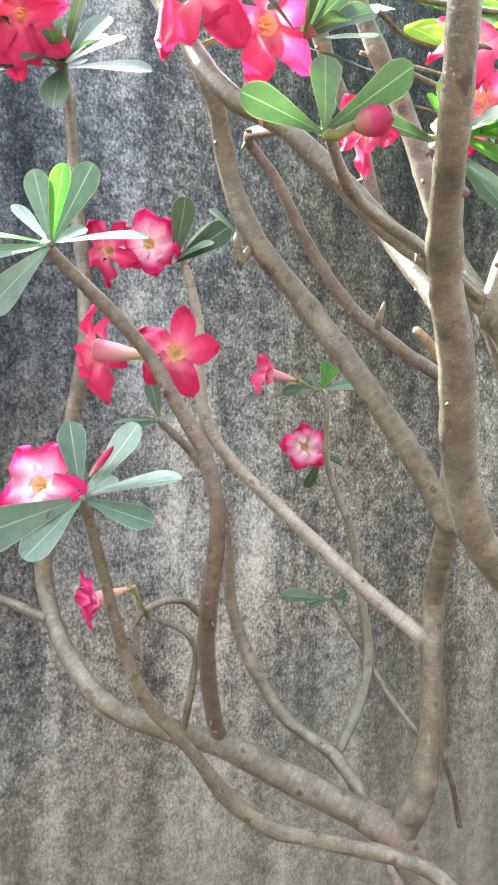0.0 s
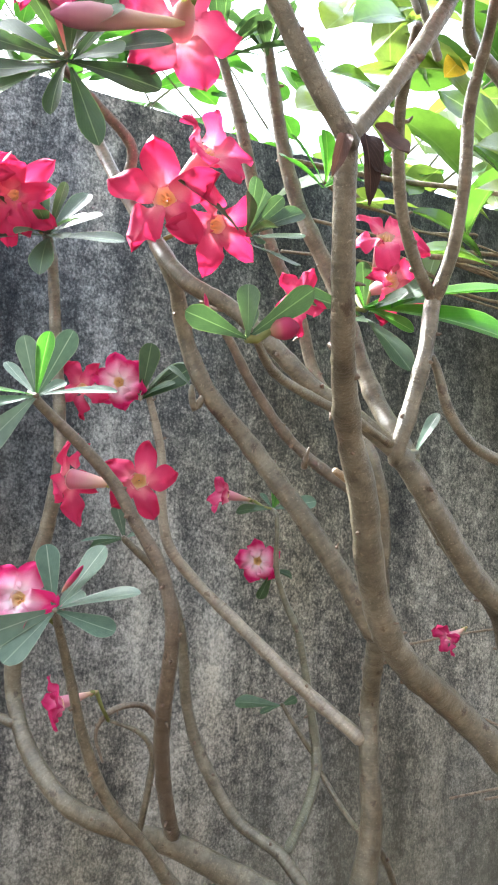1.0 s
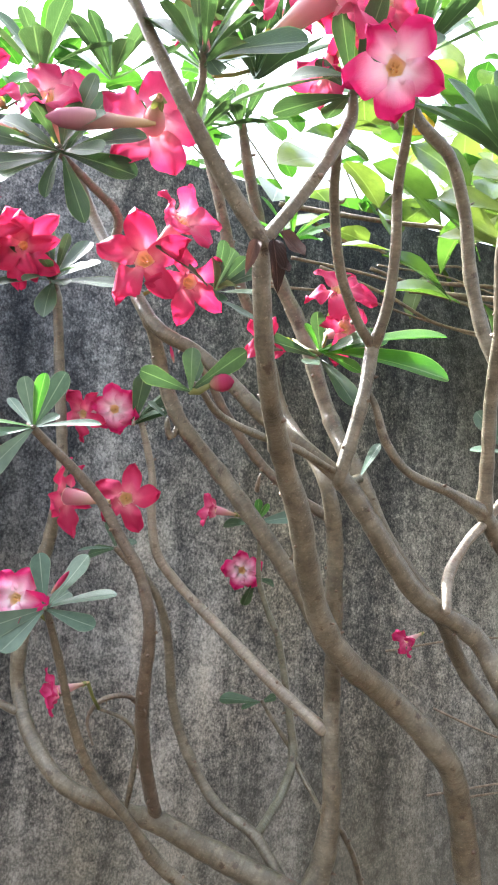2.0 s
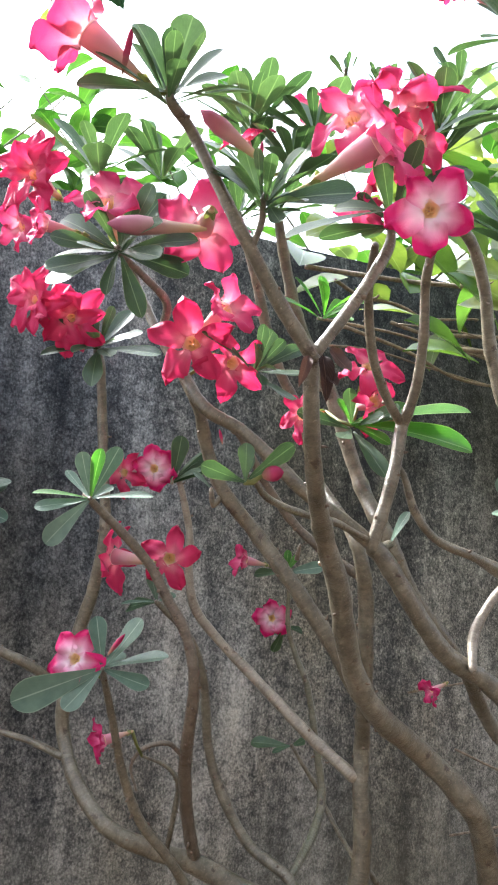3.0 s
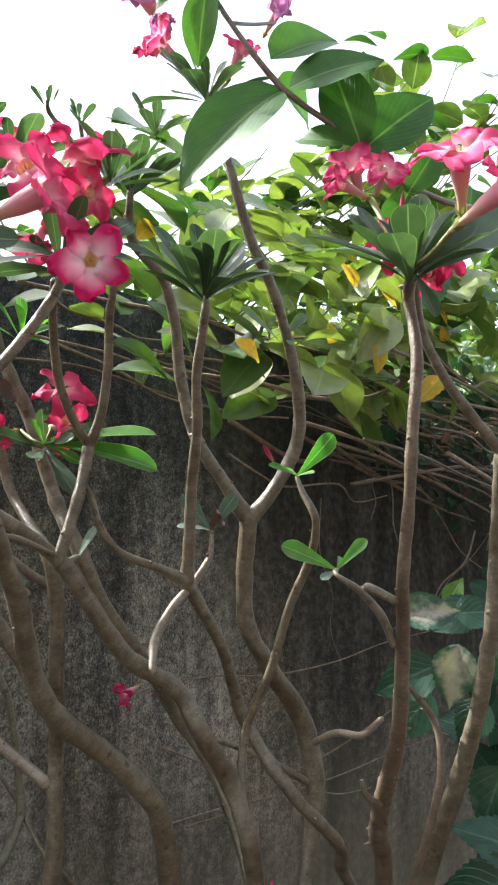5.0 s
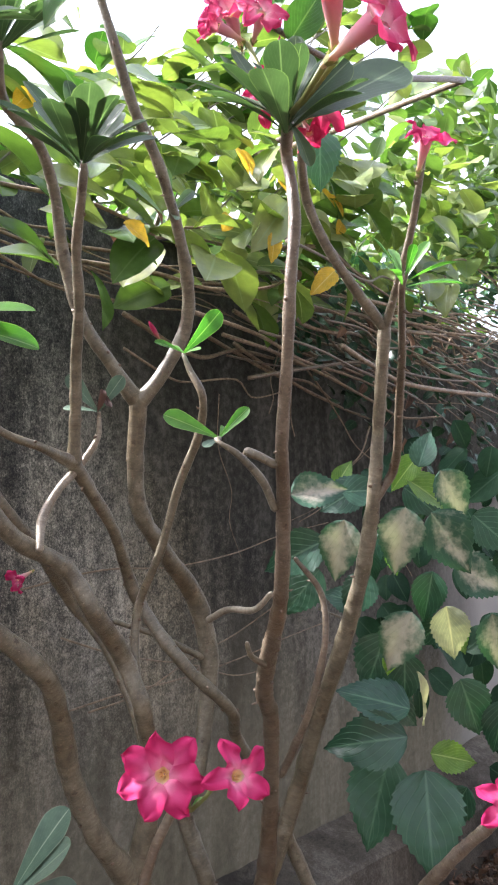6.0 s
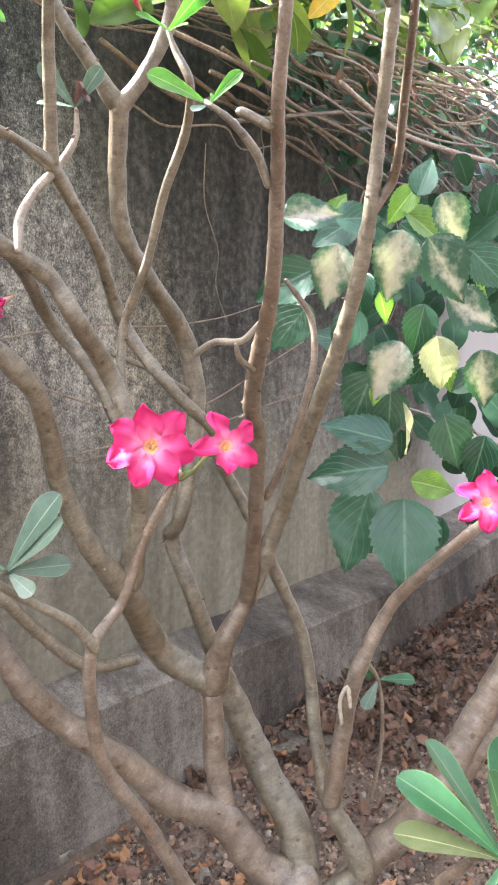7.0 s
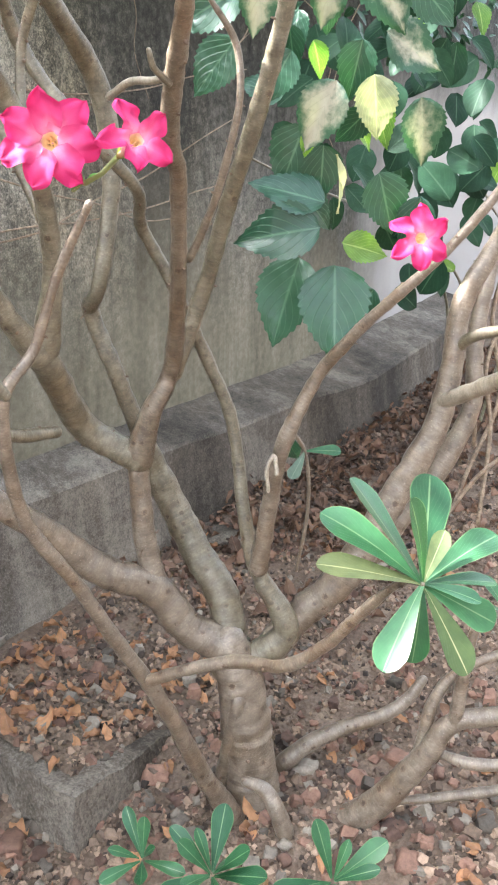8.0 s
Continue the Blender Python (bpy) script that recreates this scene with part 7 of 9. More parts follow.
for k in range(52):                                    # and a thicket that slopes down further along
    x0 = rnd.uniform(1.25, 3.2)
    z0 = rnd.uniform(1.82, 2.16) + 0.16 * max(0.0, x0 - 1.6)
    ln = rnd.uniform(0.5, 1.5)
    y0 = rnd.uniform(0.64, 1.12)
    twig(climber, strand((x0, y0, z0), (x0 + ln, max(0.6, min(1.14, y0 + rnd.uniform(-0.25, 0.2))), z0 - ln * rnd.uniform(-0.10, 0.26)), rnd.uniform(-0.03, 0.04), rnd.uniform(0.0020, 0.0080), 0.015), rnd.choice((VINE, VINE, BARK_OLD, BARK_BROWN)), 6, name="vine_stem")
for k in range(8):                                   # bare shoots that hang down the wall
    x0, z0 = rnd.uniform(1.0, 2.9), rnd.uniform(1.5, 2.1)
    a = rnd.uniform(-2.6, -0.5)
    ln = rnd.uniform(0.3, 0.9)
    twig(climber, strand((x0, rnd.uniform(0.85, 1.13), z0), (x0 + math.cos(a) * ln, rnd.uniform(0.9, 1.14), z0 + math.sin(a) * ln * 0.8), 0.03, rnd.uniform(0.0015, 0.0035), 0.012, 5), VINE, 5)
for nodes in ((1.0, 1.12, 1.30, 2.2, 1.05, 1.40), (1.05, 1.08, 1.02, 2.1, 1.0, 1.08), (1.2, 1.1, 0.98, 1.9, 0.9, 1.25), (1.1, 1.1, 1.18, 1.7, 0.95, 1.0)):
    twig(climber, strand(nodes[:3], nodes[3:], 0.03, 0.0028, 0.01), VINE, 5)
CLIMB = [blade_mesh("leaf", m, length=1.0, width=w, shape="oval", fold=f, curl=c, cols=4, rows=8, wave=0.03, phase=w * 9)
         for m, w, f, c in ((CLIMBER_LEAF, 0.66, 0.12, 0.2), (CLIMBER_LEAF, 0.72, 0.08, 0.12), (CLIMBER_DARK, 0.64, 0.16, 0.26), (CLIMBER_LEAF, 0.60, 0.2, 0.34), (CLIMBER_LEAF, 0.70, 0.08, 0.28))]
def canopy_point():
    x = 0.62 + 4.2 * rnd.random() ** 0.85
    u = rnd.random()
    y = rnd.uniform(0.66, 1.22)
    low = 2.09 - 0.05 * noise.noise(Vector((x * 2, 0, 0))) + max(0.0, x - 1.6) * 0.17 + (max(0.0, y - 0.75) * 0.3 if x > 1.6 else 0.0)
    high = 2.38 + min(0.35, 0.13 * max(0.0, x - 0.5)) + 0.60 * max(0.0, min(1.0, (x - 2.0) / 1.0)) + 0.22 * noise.noise(Vector((x * 1.7, y, 4)))
    if y < 0.85:
        high -= 0.12
    return Vector((x, y, low + (high - low) * u))
for k in range(215):                                   # the front fringe of broad leaves below the wall top
    x = 0.64 + 2.6 * rnd.random() ** 1.45
    p = Vector((x, rnd.uniform(0.58, 0.85), rnd.uniform(1.95, 2.38) + 0.27 * max(0.0, x - 1.6)))
    placed("leaf", rnd.choice(CLIMB), aim(p, (rnd.choice((-1, 1)) * rnd.uniform(0.3, 1), rnd.uniform(-0.6, 0.2), rnd.uniform(-0.5, 0.25)), (rnd.uniform(-0.7, 0.3), rnd.uniform(-0.95, 0.1), rnd.uniform(0.5, 1.2)), rnd.uniform(0.095, 0.165)), climber)
near = 215
bulk, deep = bmesh.new(), bmesh.new()
for k in range(1650):
    p = canopy_point()
    if p.x < 2.5 and rnd.random() < 0.72:
        continue
    along = Vector((rnd.uniform(-1, 1), rnd.uniform(-1, 0.6), rnd.uniform(-0.8, 0.7)))
    normal = Vector((rnd.uniform(-0.6, 0.6), rnd.uniform(-0.9, 0.3), rnd.uniform(0.3, 1)))
    size = rnd.uniform(0.085, 0.145)
    m = aim(p, along, normal, size)
    if near < 300 and p.y < 0.98 and p.x < 2.4:
        near += 1
        placed("leaf", rnd.choice(CLIMB), m, climber)
    else:
        # past x 2.2 most leaves take the darker copy, shade in its colour
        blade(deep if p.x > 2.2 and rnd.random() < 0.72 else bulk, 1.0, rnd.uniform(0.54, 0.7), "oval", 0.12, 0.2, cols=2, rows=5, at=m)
tagged(part("foliage", bulk, CLIMBER_LEAF, climber, "mass of green climber leaves"), kind="stuff")
bulk = bmesh.new()
for k in range(900):                                   # growth filling the space below, further along the wall; hibiscus green paints it shaded
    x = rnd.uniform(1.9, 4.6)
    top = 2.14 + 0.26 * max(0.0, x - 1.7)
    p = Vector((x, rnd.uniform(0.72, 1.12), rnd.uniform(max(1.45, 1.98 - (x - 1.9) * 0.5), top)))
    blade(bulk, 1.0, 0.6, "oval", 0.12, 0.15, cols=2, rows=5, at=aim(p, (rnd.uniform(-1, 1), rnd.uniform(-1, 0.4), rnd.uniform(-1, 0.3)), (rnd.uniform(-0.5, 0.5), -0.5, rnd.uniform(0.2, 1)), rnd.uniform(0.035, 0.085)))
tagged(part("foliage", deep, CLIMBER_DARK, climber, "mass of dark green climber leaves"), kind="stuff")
tagged(part("shade_foliage", bulk, HIBISCUS_LEAF, climber, "climber leaves hanging down the wall, coloured dark for shade"), kind="stuff")
for k in range(14):
    p = canopy_point()
    placed("leaf", blade_mesh("leaf", YELLOW_LEAF, length=1.0, width=0.55, shape="oval", fold=0.1, curl=0.2), aim((p.x, 0.70, min(p.z, 2.3)), (rnd.uniform(-1, 1), -0.3, -0.5), (0, -1, 0.4), 0.07), climber, "yellowed climber leaf")
for at, way, size in (((1.570, 0.60, 2.040), (-0.80, 0.0, -0.55), 0.105), ((0.870, 0.60, 1.985), (0.9, -0.1, -0.25), 0.075), ((1.32, 0.60, 2.075), (-0.3, -0.2, -0.9), 0.070)):
    placed("leaf", blade_mesh("leaf", YELLOW_LEAF, length=1.0, width=0.5, shape="oval", fold=0.25, curl=0.25, teeth=1, rows=20, wave=0.06), aim(at, way, (-0.5, -0.8, 0.3), size), climber, "yellowed climber leaf")
twig(climber, [(1.590, 0.60, 1.856, 0.0072), (1.740, 0.605, 1.826, 0.0066), (1.917, 0.61, 1.795, 0.0070), (2.30, 0.63, 1.80, 0.0074), (2.716, 0.66, 1.82, 0.0080)], VINE, 8, "broken dry stem with a pale end", "vine_stem")
for k in range(40):                                    # a few dried brown leaves caught in the stems
    x = rnd.uniform(0.9, 2.9)
    placed("leaf", blade_mesh("leaf", DRY_LEAF, length=1.0, width=0.5, shape="oval", fold=0.3, curl=0.4), aim((x, rnd.uniform(0.7, 1.0), 2.12 - max(0, x - 1.5) * rnd.uniform(0, 0.4)), (rnd.uniform(-1, 1), -0.3, -0.6), (0, -1, 0.5), rnd.uniform(0.04, 0.07)), climber, "dried brown leaf")


# ---- growth beyond the wall ----
GARDEN = [blade_mesh("leaf", GARDEN_LEAF, length=1.0, width=w, shape="oval", fold=f, curl=c, cols=4, rows=8, wave=0.03, phase=w * 9) for w, f, c in ((0.66, 0.12, 0.2), (0.72, 0.08, 0.12), (0.60, 0.16, 0.28))]


def far_bush(name, at, label, spots, seed, lo=0.07, hi=0.12, leaves=GARDEN):
    bush = thing(name, at, label, "shrub")
    r = random.Random(seed)
    for spot in spots:
        tip = Vector(spot)
        side = r.choice((-1, 1)) * r.uniform(0.25, 0.5)
        base = Vector((tip.x + side * 1.2, max(1.55, tip.y) + r.uniform(0.0, 0.2), 0.0))
        elbow = Vector((tip.x + side, max(1.5, tip.y), min(2.15, tip.z - 0.15)))
        line = spline([(*base, 0.010), (*elbow, 0.005), (*tip, 0.0018)], 0.04)
        bm = bmesh.new()
        tube(bm, line, 5, 0.1, seed)
        part("branch", bm, BARK_GREEN, bush)
        for k in range(20):
            p = line[int(len(line) * r.uniform(0.70, 0.999))][0] + Vector((r.gauss(0, 0.035), r.gauss(0, 0.05), r.gauss(0, 0.035)))
            placed("leaf", r.choice(leaves), aim(p, (r.uniform(-1, 1), r.uniform(-1, 1), r.uniform(-0.3, 0.8)), (r.uniform(-0.5, 0.5), r.uniform(-0.7, 0.2), 1), r.uniform(lo, hi)), bush)
    return bush


far_bush('garden_bush', (0.55, 1.75, 0.0), 'green bush with rounded leaves behind the wall', [(0.129, 1.481, 2.625), (0.209, 1.453, 2.573), (0.298, 1.364, 2.524), (0.433, 1.351, 2.540), (0.092, 1.562, 2.596), (0.229, 1.327, 2.586), (0.366, 1.324, 2.552), (0.076, 1.499, 2.663), (0.473, 1.337, 2.515), (0.613, 1.355, 2.638), (0.395, 1.390, 2.445), (0.786, 1.372, 2.696), (0.900, 1.326, 2.655), (-0.019, 1.551, 2.633), (0.161, 1.456, 2.666)], 4)
far_bush('garden_bush', (2.2, 1.85, 0.0), 'green bush with rounded leaves behind the wall', [(1.542, 0.869, 2.721), (1.692, 0.814, 2.920), (1.777, 0.713, 2.969), (1.804, 0.549, 2.906), (1.859, 0.470, 3.000), (1.535, 1.031, 2.693), (1.439, 1.122, 2.742), (1.914, 0.671, 3.166), (1.706, 0.901, 3.134), (1.882, 0.493, 2.781), (1.441, 0.869, 2.533), (1.304, 1.144, 2.629), (1.534, 1.143, 2.862), (1.611, 0.656, 2.681), (1.667, 0.584, 2.740), (1.755, 0.480, 2.785), (1.703, 0.443, 2.527), (1.635, 0.507, 2.570), (1.606, 0.798, 2.736), (1.686, 0.655, 3.001), (1.670, 0.420, 2.797)], 9, 0.08, 0.13, CLIMB[:2] + GARDEN[:1])
hedge = thing("hedge", (4.0, 2.9, 0.0), "tall leafy hedge in the next garden behind the wall", "hedge")
rnd = random.Random(91)
for k in range(9):
    x = 0.9 + k * 0.75
    twig(hedge, [(x, 2.9, 0.0, 0.03), (x + 0.2, 2.8, 1.4, 0.02), (x + rnd.uniform(-0.3, 0.3), 2.75, 2.3, 0.008)], VINE, 6, name="stem")
bulk = bmesh.new()
for k in range(6200):
    x = 0.7 + 6.8 * rnd.random() ** 0.85
    y = rnd.uniform(2.2, 3.6)
    top = 2.32 + 0.16 * (x - 0.7) + 0.38 * max(0.0, min(1.0, x - 1.8)) + 0.30 * noise.noise(Vector((x * 1.5, y * 1.5, 7))) + 0.12 * (y - 2.2)
    p = Vector((x, y, 1.5 + (top - 1.5) * rnd.random() ** 0.75))
    blade(bulk, 1.0, rnd.uniform(0.48, 0.62), "oval", 0.12, 0.15, cols=2, rows=4, at=aim(p, (rnd.uniform(-1, 1), rnd.uniform(-1, 0.6), rnd.uniform(-0.8, 0.6)), (rnd.uniform(-0.6, 0.6), rnd.uniform(-0.8, 0.3), rnd.uniform(0.3, 1)), rnd.uniform(0.09, 0.15)))
tagged(part("foliage", bulk, CLIMBER_DARK, hedge, "mass of hedge leaves"), kind="stuff")


# ---- overhanging growth close to the path ----
DRY_BLADE = blade_mesh('dried_bloom', DRY_PETAL, length=1.0, width=0.7, shape='petal', fold=0.2, curl=0.2, cols=8, rows=10, wave=0.12)
allamanda = thing('trailing_vine', (1.05, 1.75, 0.0), 'purple-flowered vine with broad glossy leaves, arching overhead', 'climber')
twig(allamanda, [(0.312, 0.142, 2.231, 0.0025), (0.333, 0.108, 2.148, 0.0024), (0.358, 0.086, 2.083, 0.0026), (0.408, 0.057, 2.014, 0.0031), (0.447, 0.034, 1.987, 0.0029), (0.510, 0.018, 1.956, 0.0030), (0.683, 0.019, 1.978, 0.0037), (1.020, 0.032, 2.105, 0.0047)], BARK_BROWN)
twig(allamanda, [(1.05, 1.75, 0.0, 0.012), (1.5, 1.55, 1.4, 0.010), (1.75, 1.3, 2.5, 0.009), (1.5, 0.7, 2.35, 0.008), (1.020, 0.032, 2.105, 0.005)], BARK_BROWN)
BROAD = [blade_mesh('leaf', BROAD_LEAF, length=1.0, width=w, shape='oval', fold=f, curl=c, cols=6, rows=12, wave=0.02) for w, f, c in ((0.56, 0.10, 0.24), (0.60, 0.16, 0.30), (0.50, 0.20, 0.22))]
placed('leaf', BROAD[1], aim((0.408, 0.057, 2.015), (-0.086, 0.062, -0.077), (-0.690, -0.545, 0.436), 0.131), allamanda)
placed('leaf', BROAD[2], aim((0.345, 0.095, 2.110), (-0.001, 0.018, -0.069), (-0.795, -0.520, -0.085), 0.071), allamanda)
placed('leaf', BROAD[0], aim((0.341, 0.102, 2.121), (-0.023, 0.048, -0.015), (-0.586, -0.738, 0.113), 0.055), allamanda)
placed('leaf', BROAD[1], aim((0.350, 0.092, 2.110), (0.030, -0.055, 0.022), (-0.586, -0.738, 0.113), 0.066), allamanda)
placed('leaf', BROAD[2], aim((0.398, 0.064, 2.044), (0.076, -0.027, 0.069), (-0.551, -0.692, 0.329), 0.106), allamanda)
placed('leaf', BROAD[0], aim((0.412, 0.054, 2.016), (0.045, -0.072, 0.037), (-0.424, -0.693, 0.447), 0.093), allamanda)
placed('leaf', BROAD[1], aim((0.474, 0.018, 1.967), (-0.043, 0.001, 0.076), (-0.813, -0.543, -0.193), 0.087), allamanda)
placed('leaf', BROAD[2], aim((0.465, 0.030, 1.972), (-0.021, 0.049, 0.026), (-0.586, -0.738, 0.113), 0.059), allamanda)
placed('leaf', BROAD[0], aim((0.475, 0.018, 1.964), (0.049, -0.056, 0.067), (-0.586, -0.738, 0.113), 0.100), allamanda)
placed('leaf', BROAD[1], aim((0.405, 0.064, 2.026), (0.080, 0.004, -0.006), (-0.586, -0.738, 0.113), 0.080), allamanda)
placed('leaf', BROAD[2], aim((0.334, 0.110, 2.138), (-0.022, 0.007, 0.042), (-0.586, -0.738, 0.113), 0.048), allamanda)
placed('leaf', BROAD[0], aim((0.525, -0.000, 1.933), (0.018, -0.028, 0.052), (-0.586, -0.738, 0.113), 0.062), allamanda)
placed('leaf', BROAD[1], aim((0.525, -0.000, 1.933), (-0.015, 0.023, -0.042), (-0.586, -0.738, 0.113), 0.050), allamanda)
flower((0.540, 0.457, 2.426), (-0.793, -0.436, 0.082), 0.108, 'purple', 48, False, seed=47, owner=allamanda)
flower((0.565, 0.448, 2.386), (-0.131, -0.492, -0.708), 0.060, 'purple', 40, False, seed=48, owner=allamanda)
flower((0.478, 0.130, 2.174), (-0.242, -0.786, 0.252), 0.043, 'purple', 45, False, seed=49, owner=allamanda)
twig(allamanda, [(0.312, 0.142, 2.231, 0.002), (0.399, 0.264, 2.345, 0.002), (0.537, 0.446, 2.478, 0.002)], BARK_GREEN)
twig(allamanda, [(0.364, 0.085, 2.076, 0.002), (0.423, 0.110, 2.120, 0.002), (0.478, 0.132, 2.164, 0.002)], BARK_GREEN)
overhead = thing('overhead_hibiscus', (-0.75, 0.25, 0.0), 'tall hibiscus bush whose toothed leaves hang over the path', 'shrub')
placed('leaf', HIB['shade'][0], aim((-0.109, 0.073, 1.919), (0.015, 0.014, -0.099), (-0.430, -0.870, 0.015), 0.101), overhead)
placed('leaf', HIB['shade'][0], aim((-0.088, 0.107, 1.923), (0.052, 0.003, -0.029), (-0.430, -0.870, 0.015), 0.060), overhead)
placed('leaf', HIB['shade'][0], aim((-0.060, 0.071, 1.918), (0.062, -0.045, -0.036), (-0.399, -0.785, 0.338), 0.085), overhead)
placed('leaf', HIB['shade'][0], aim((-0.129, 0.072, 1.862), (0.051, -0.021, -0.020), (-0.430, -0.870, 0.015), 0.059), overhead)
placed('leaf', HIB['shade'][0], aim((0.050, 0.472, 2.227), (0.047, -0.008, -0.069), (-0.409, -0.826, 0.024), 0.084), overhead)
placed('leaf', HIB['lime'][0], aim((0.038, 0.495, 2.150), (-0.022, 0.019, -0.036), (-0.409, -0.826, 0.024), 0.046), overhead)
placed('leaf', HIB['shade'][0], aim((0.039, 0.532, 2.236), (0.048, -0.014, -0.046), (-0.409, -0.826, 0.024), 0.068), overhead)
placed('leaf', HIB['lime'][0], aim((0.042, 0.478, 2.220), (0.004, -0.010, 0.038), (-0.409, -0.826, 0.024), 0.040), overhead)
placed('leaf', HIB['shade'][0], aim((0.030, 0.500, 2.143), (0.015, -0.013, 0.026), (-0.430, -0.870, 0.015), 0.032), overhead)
twig(overhead, [(-0.75, 0.25, 0.0, 0.02), (-0.70, 0.22, 1.2, 0.016), (-0.45, 0.16, 2.05, 0.010), (-0.127, 0.118, 1.957, 0.005), (-0.071, 0.097, 1.930, 0.003)], VINE)
twig(overhead, [(-0.45, 0.16, 2.05, 0.008), (-0.002, 0.391, 2.199, 0.004), (0.046, 0.514, 2.150, 0.002)], VINE)
placed('dried_bloom', DRY_BLADE, aim((-0.093, 0.153, 1.771), (0.034, -0.022, -0.026), (-0.599, -0.753, 0.117), 0.048), overhead, 'withered papery yellow bloom')
placed('dried_bloom', DRY_BLADE, aim((-0.093, 0.153, 1.771), (0.023, -0.012, 0.012), (-0.420, -0.842, 0.122), 0.029), overhead, 'withered papery yellow bloom')
placed('dried_bloom', DRY_BLADE, aim((-0.093, 0.153, 1.771), (0.023, 0.014, -0.045), (-0.241, -0.930, 0.128), 0.052), overhead, 'withered papery yellow bloom')
placed('dried_bloom', DRY_BLADE, aim((-0.093, 0.153, 1.771), (0.012, 0.033, -0.045), (-0.599, -0.753, 0.117), 0.057), overhead, 'withered papery yellow bloom')
placed('dried_bloom', DRY_BLADE, aim((-0.093, 0.153, 1.771), (0.036, 0.023, 0.010), (-0.420, -0.842, 0.122), 0.044), overhead, 'withered papery yellow bloom')
placed('dried_bloom', DRY_BLADE, aim((-0.093, 0.153, 1.771), (0.023, 0.037, 0.040), (-0.241, -0.930, 0.128), 0.059), overhead, 'withered papery yellow bloom')
twig(overhead, [(-0.45, 0.16, 2.05, 0.006), (-0.137, 0.195, 1.835, 0.004), (-0.093, 0.153, 1.771, 0.003)], VINE)
# rest of the bush, out of view, added for its dappled shade
rnd = random.Random(52)
for k in range(12):
    top = Vector((rnd.uniform(-2.0, -0.35), rnd.uniform(-0.7, 1.0), rnd.uniform(2.2, 2.9)))
    base = Vector((-0.75 + rnd.uniform(-0.2, 0.1), 0.25 + rnd.uniform(-0.2, 0.2), 0.0))
    mid = base.lerp(top, 0.55) + Vector((-0.15, 0, 0.35))
    line = spline([(*base, 0.014), (*mid, 0.009), (*top, 0.004)], 0.06)
    bm = bmesh.new()
    tube(bm, line, 6, 0.1, k)
    part("stem", bm, VINE, overhead)
    for j in range(22):
        p = line[int(len(line) * rnd.uniform(0.5, 0.999))][0] + Vector((rnd.gauss(0, 0.09), rnd.gauss(0, 0.09), rnd.gauss(0, 0.07)))
        if p.x > -0.42 and p.y > -0.35:
            p.x -= 0.4
        placed("leaf", rnd.choice(HIB["dark"]), aim(p, (rnd.uniform(-1, 1), rnd.uniform(-1, 1), rnd.uniform(-0.8, 0.2)), (rnd.uniform(-0.4, 0.4), rnd.uniform(-0.4, 0.4), 1), rnd.uniform(0.08, 0.12)), overhead)


# ---- rubble, bricks and litter on the ground ----
def rubble(name, at, size, mat, label, category, seed, turn=0.0):
    r = random.Random(seed)
    bm = bmesh.new()
    bmesh.ops.create_cube(bm, size=1.0)
    bmesh.ops.subdivide_edges(bm, edges=bm.edges[:], cuts=3, use_grid_fill=True)
    bmesh.ops.smooth_vert(bm, verts=bm.verts, factor=0.35 if size[0] < 0.15 else 0.06, use_axis_x=True, use_axis_y=True, use_axis_z=True)
    for v in bm.verts:
        v.co = Vector((v.co.x * size[0], v.co.y * size[1], v.co.z * size[2])) + noise.noise_vector(v.co * 2.4 + Vector((seed, 0, 0))) * min(size) * (0.28 if size[0] < 0.15 else 0.10) + noise.noise_vector(v.co * 6 + Vector((0, seed, 0))) * min(size) * (0.18 if size[0] < 0.15 else 0.10)
    ob = new(name, mesh_of(name, bm, mat, size[0] < 0.15))
    ob.matrix_world = pose(at[0], at[1], ground_height(at[0], at[1]) + size[2] * (0.12 if size[0] < 0.15 else -0.38), r.uniform(-12, 12) * (1 if size[0] < 0.15 else 0.25), r.uniform(-12, 12) * (1 if size[0] < 0.15 else 0.25), turn)
    return tagged(ob, label, category, category + " on the soil")


rubble('brick_piece', (1.040, 0.741), (0.045, 0.037, 0.027), BRICK, 'broken red brick piece half sunk in soil', 'brick', 1, 20)
rubble('brick_piece', (1.113, 0.883), (0.043, 0.034, 0.027), BRICK, 'broken red brick piece half sunk in soil', 'brick', 2, 70)
rubble('brick_piece', (1.019, 0.966), (0.048, 0.037, 0.030), BRICK, 'broken red brick piece half sunk in soil', 'brick', 3, 10)
rubble('brick_piece', (0.909, 0.435), (0.043, 0.055, 0.020), BRICK, 'broken red brick piece half sunk in soil', 'brick', 4, 35)
rubble('brick_piece', (1.224, 0.031), (0.048, 0.043, 0.027), BRICK, 'broken red brick piece half sunk in soil', 'brick', 5, 80)
rubble('brick_piece', (0.639, 0.565), (0.055, 0.043, 0.027), BRICK, 'broken red brick piece half sunk in soil', 'brick', 6, 30)
rubble('stone', (1.037, 0.638), (0.030, 0.027, 0.020), ROCK, 'rough grey stone lying on the soil', 'stone', 7, 0)
rubble('stone', (1.170, 0.540), (0.037, 0.030, 0.027), ROCK, 'rough grey stone lying on the soil', 'stone', 8, 40)
rubble('stone', (1.159, 0.791), (0.030, 0.021, 0.020), ROCK, 'rough grey stone lying on the soil', 'stone', 9, 0)
rubble('stone', (0.889, 0.589), (0.045, 0.030, 0.023), ROCK, 'rough grey stone lying on the soil', 'stone', 10, 15)
rubble('brick_piece', (1.137, 0.255), (0.030, 0.027, 0.020), BRICK, 'broken red brick piece half sunk in soil', 'brick', 11, 60)
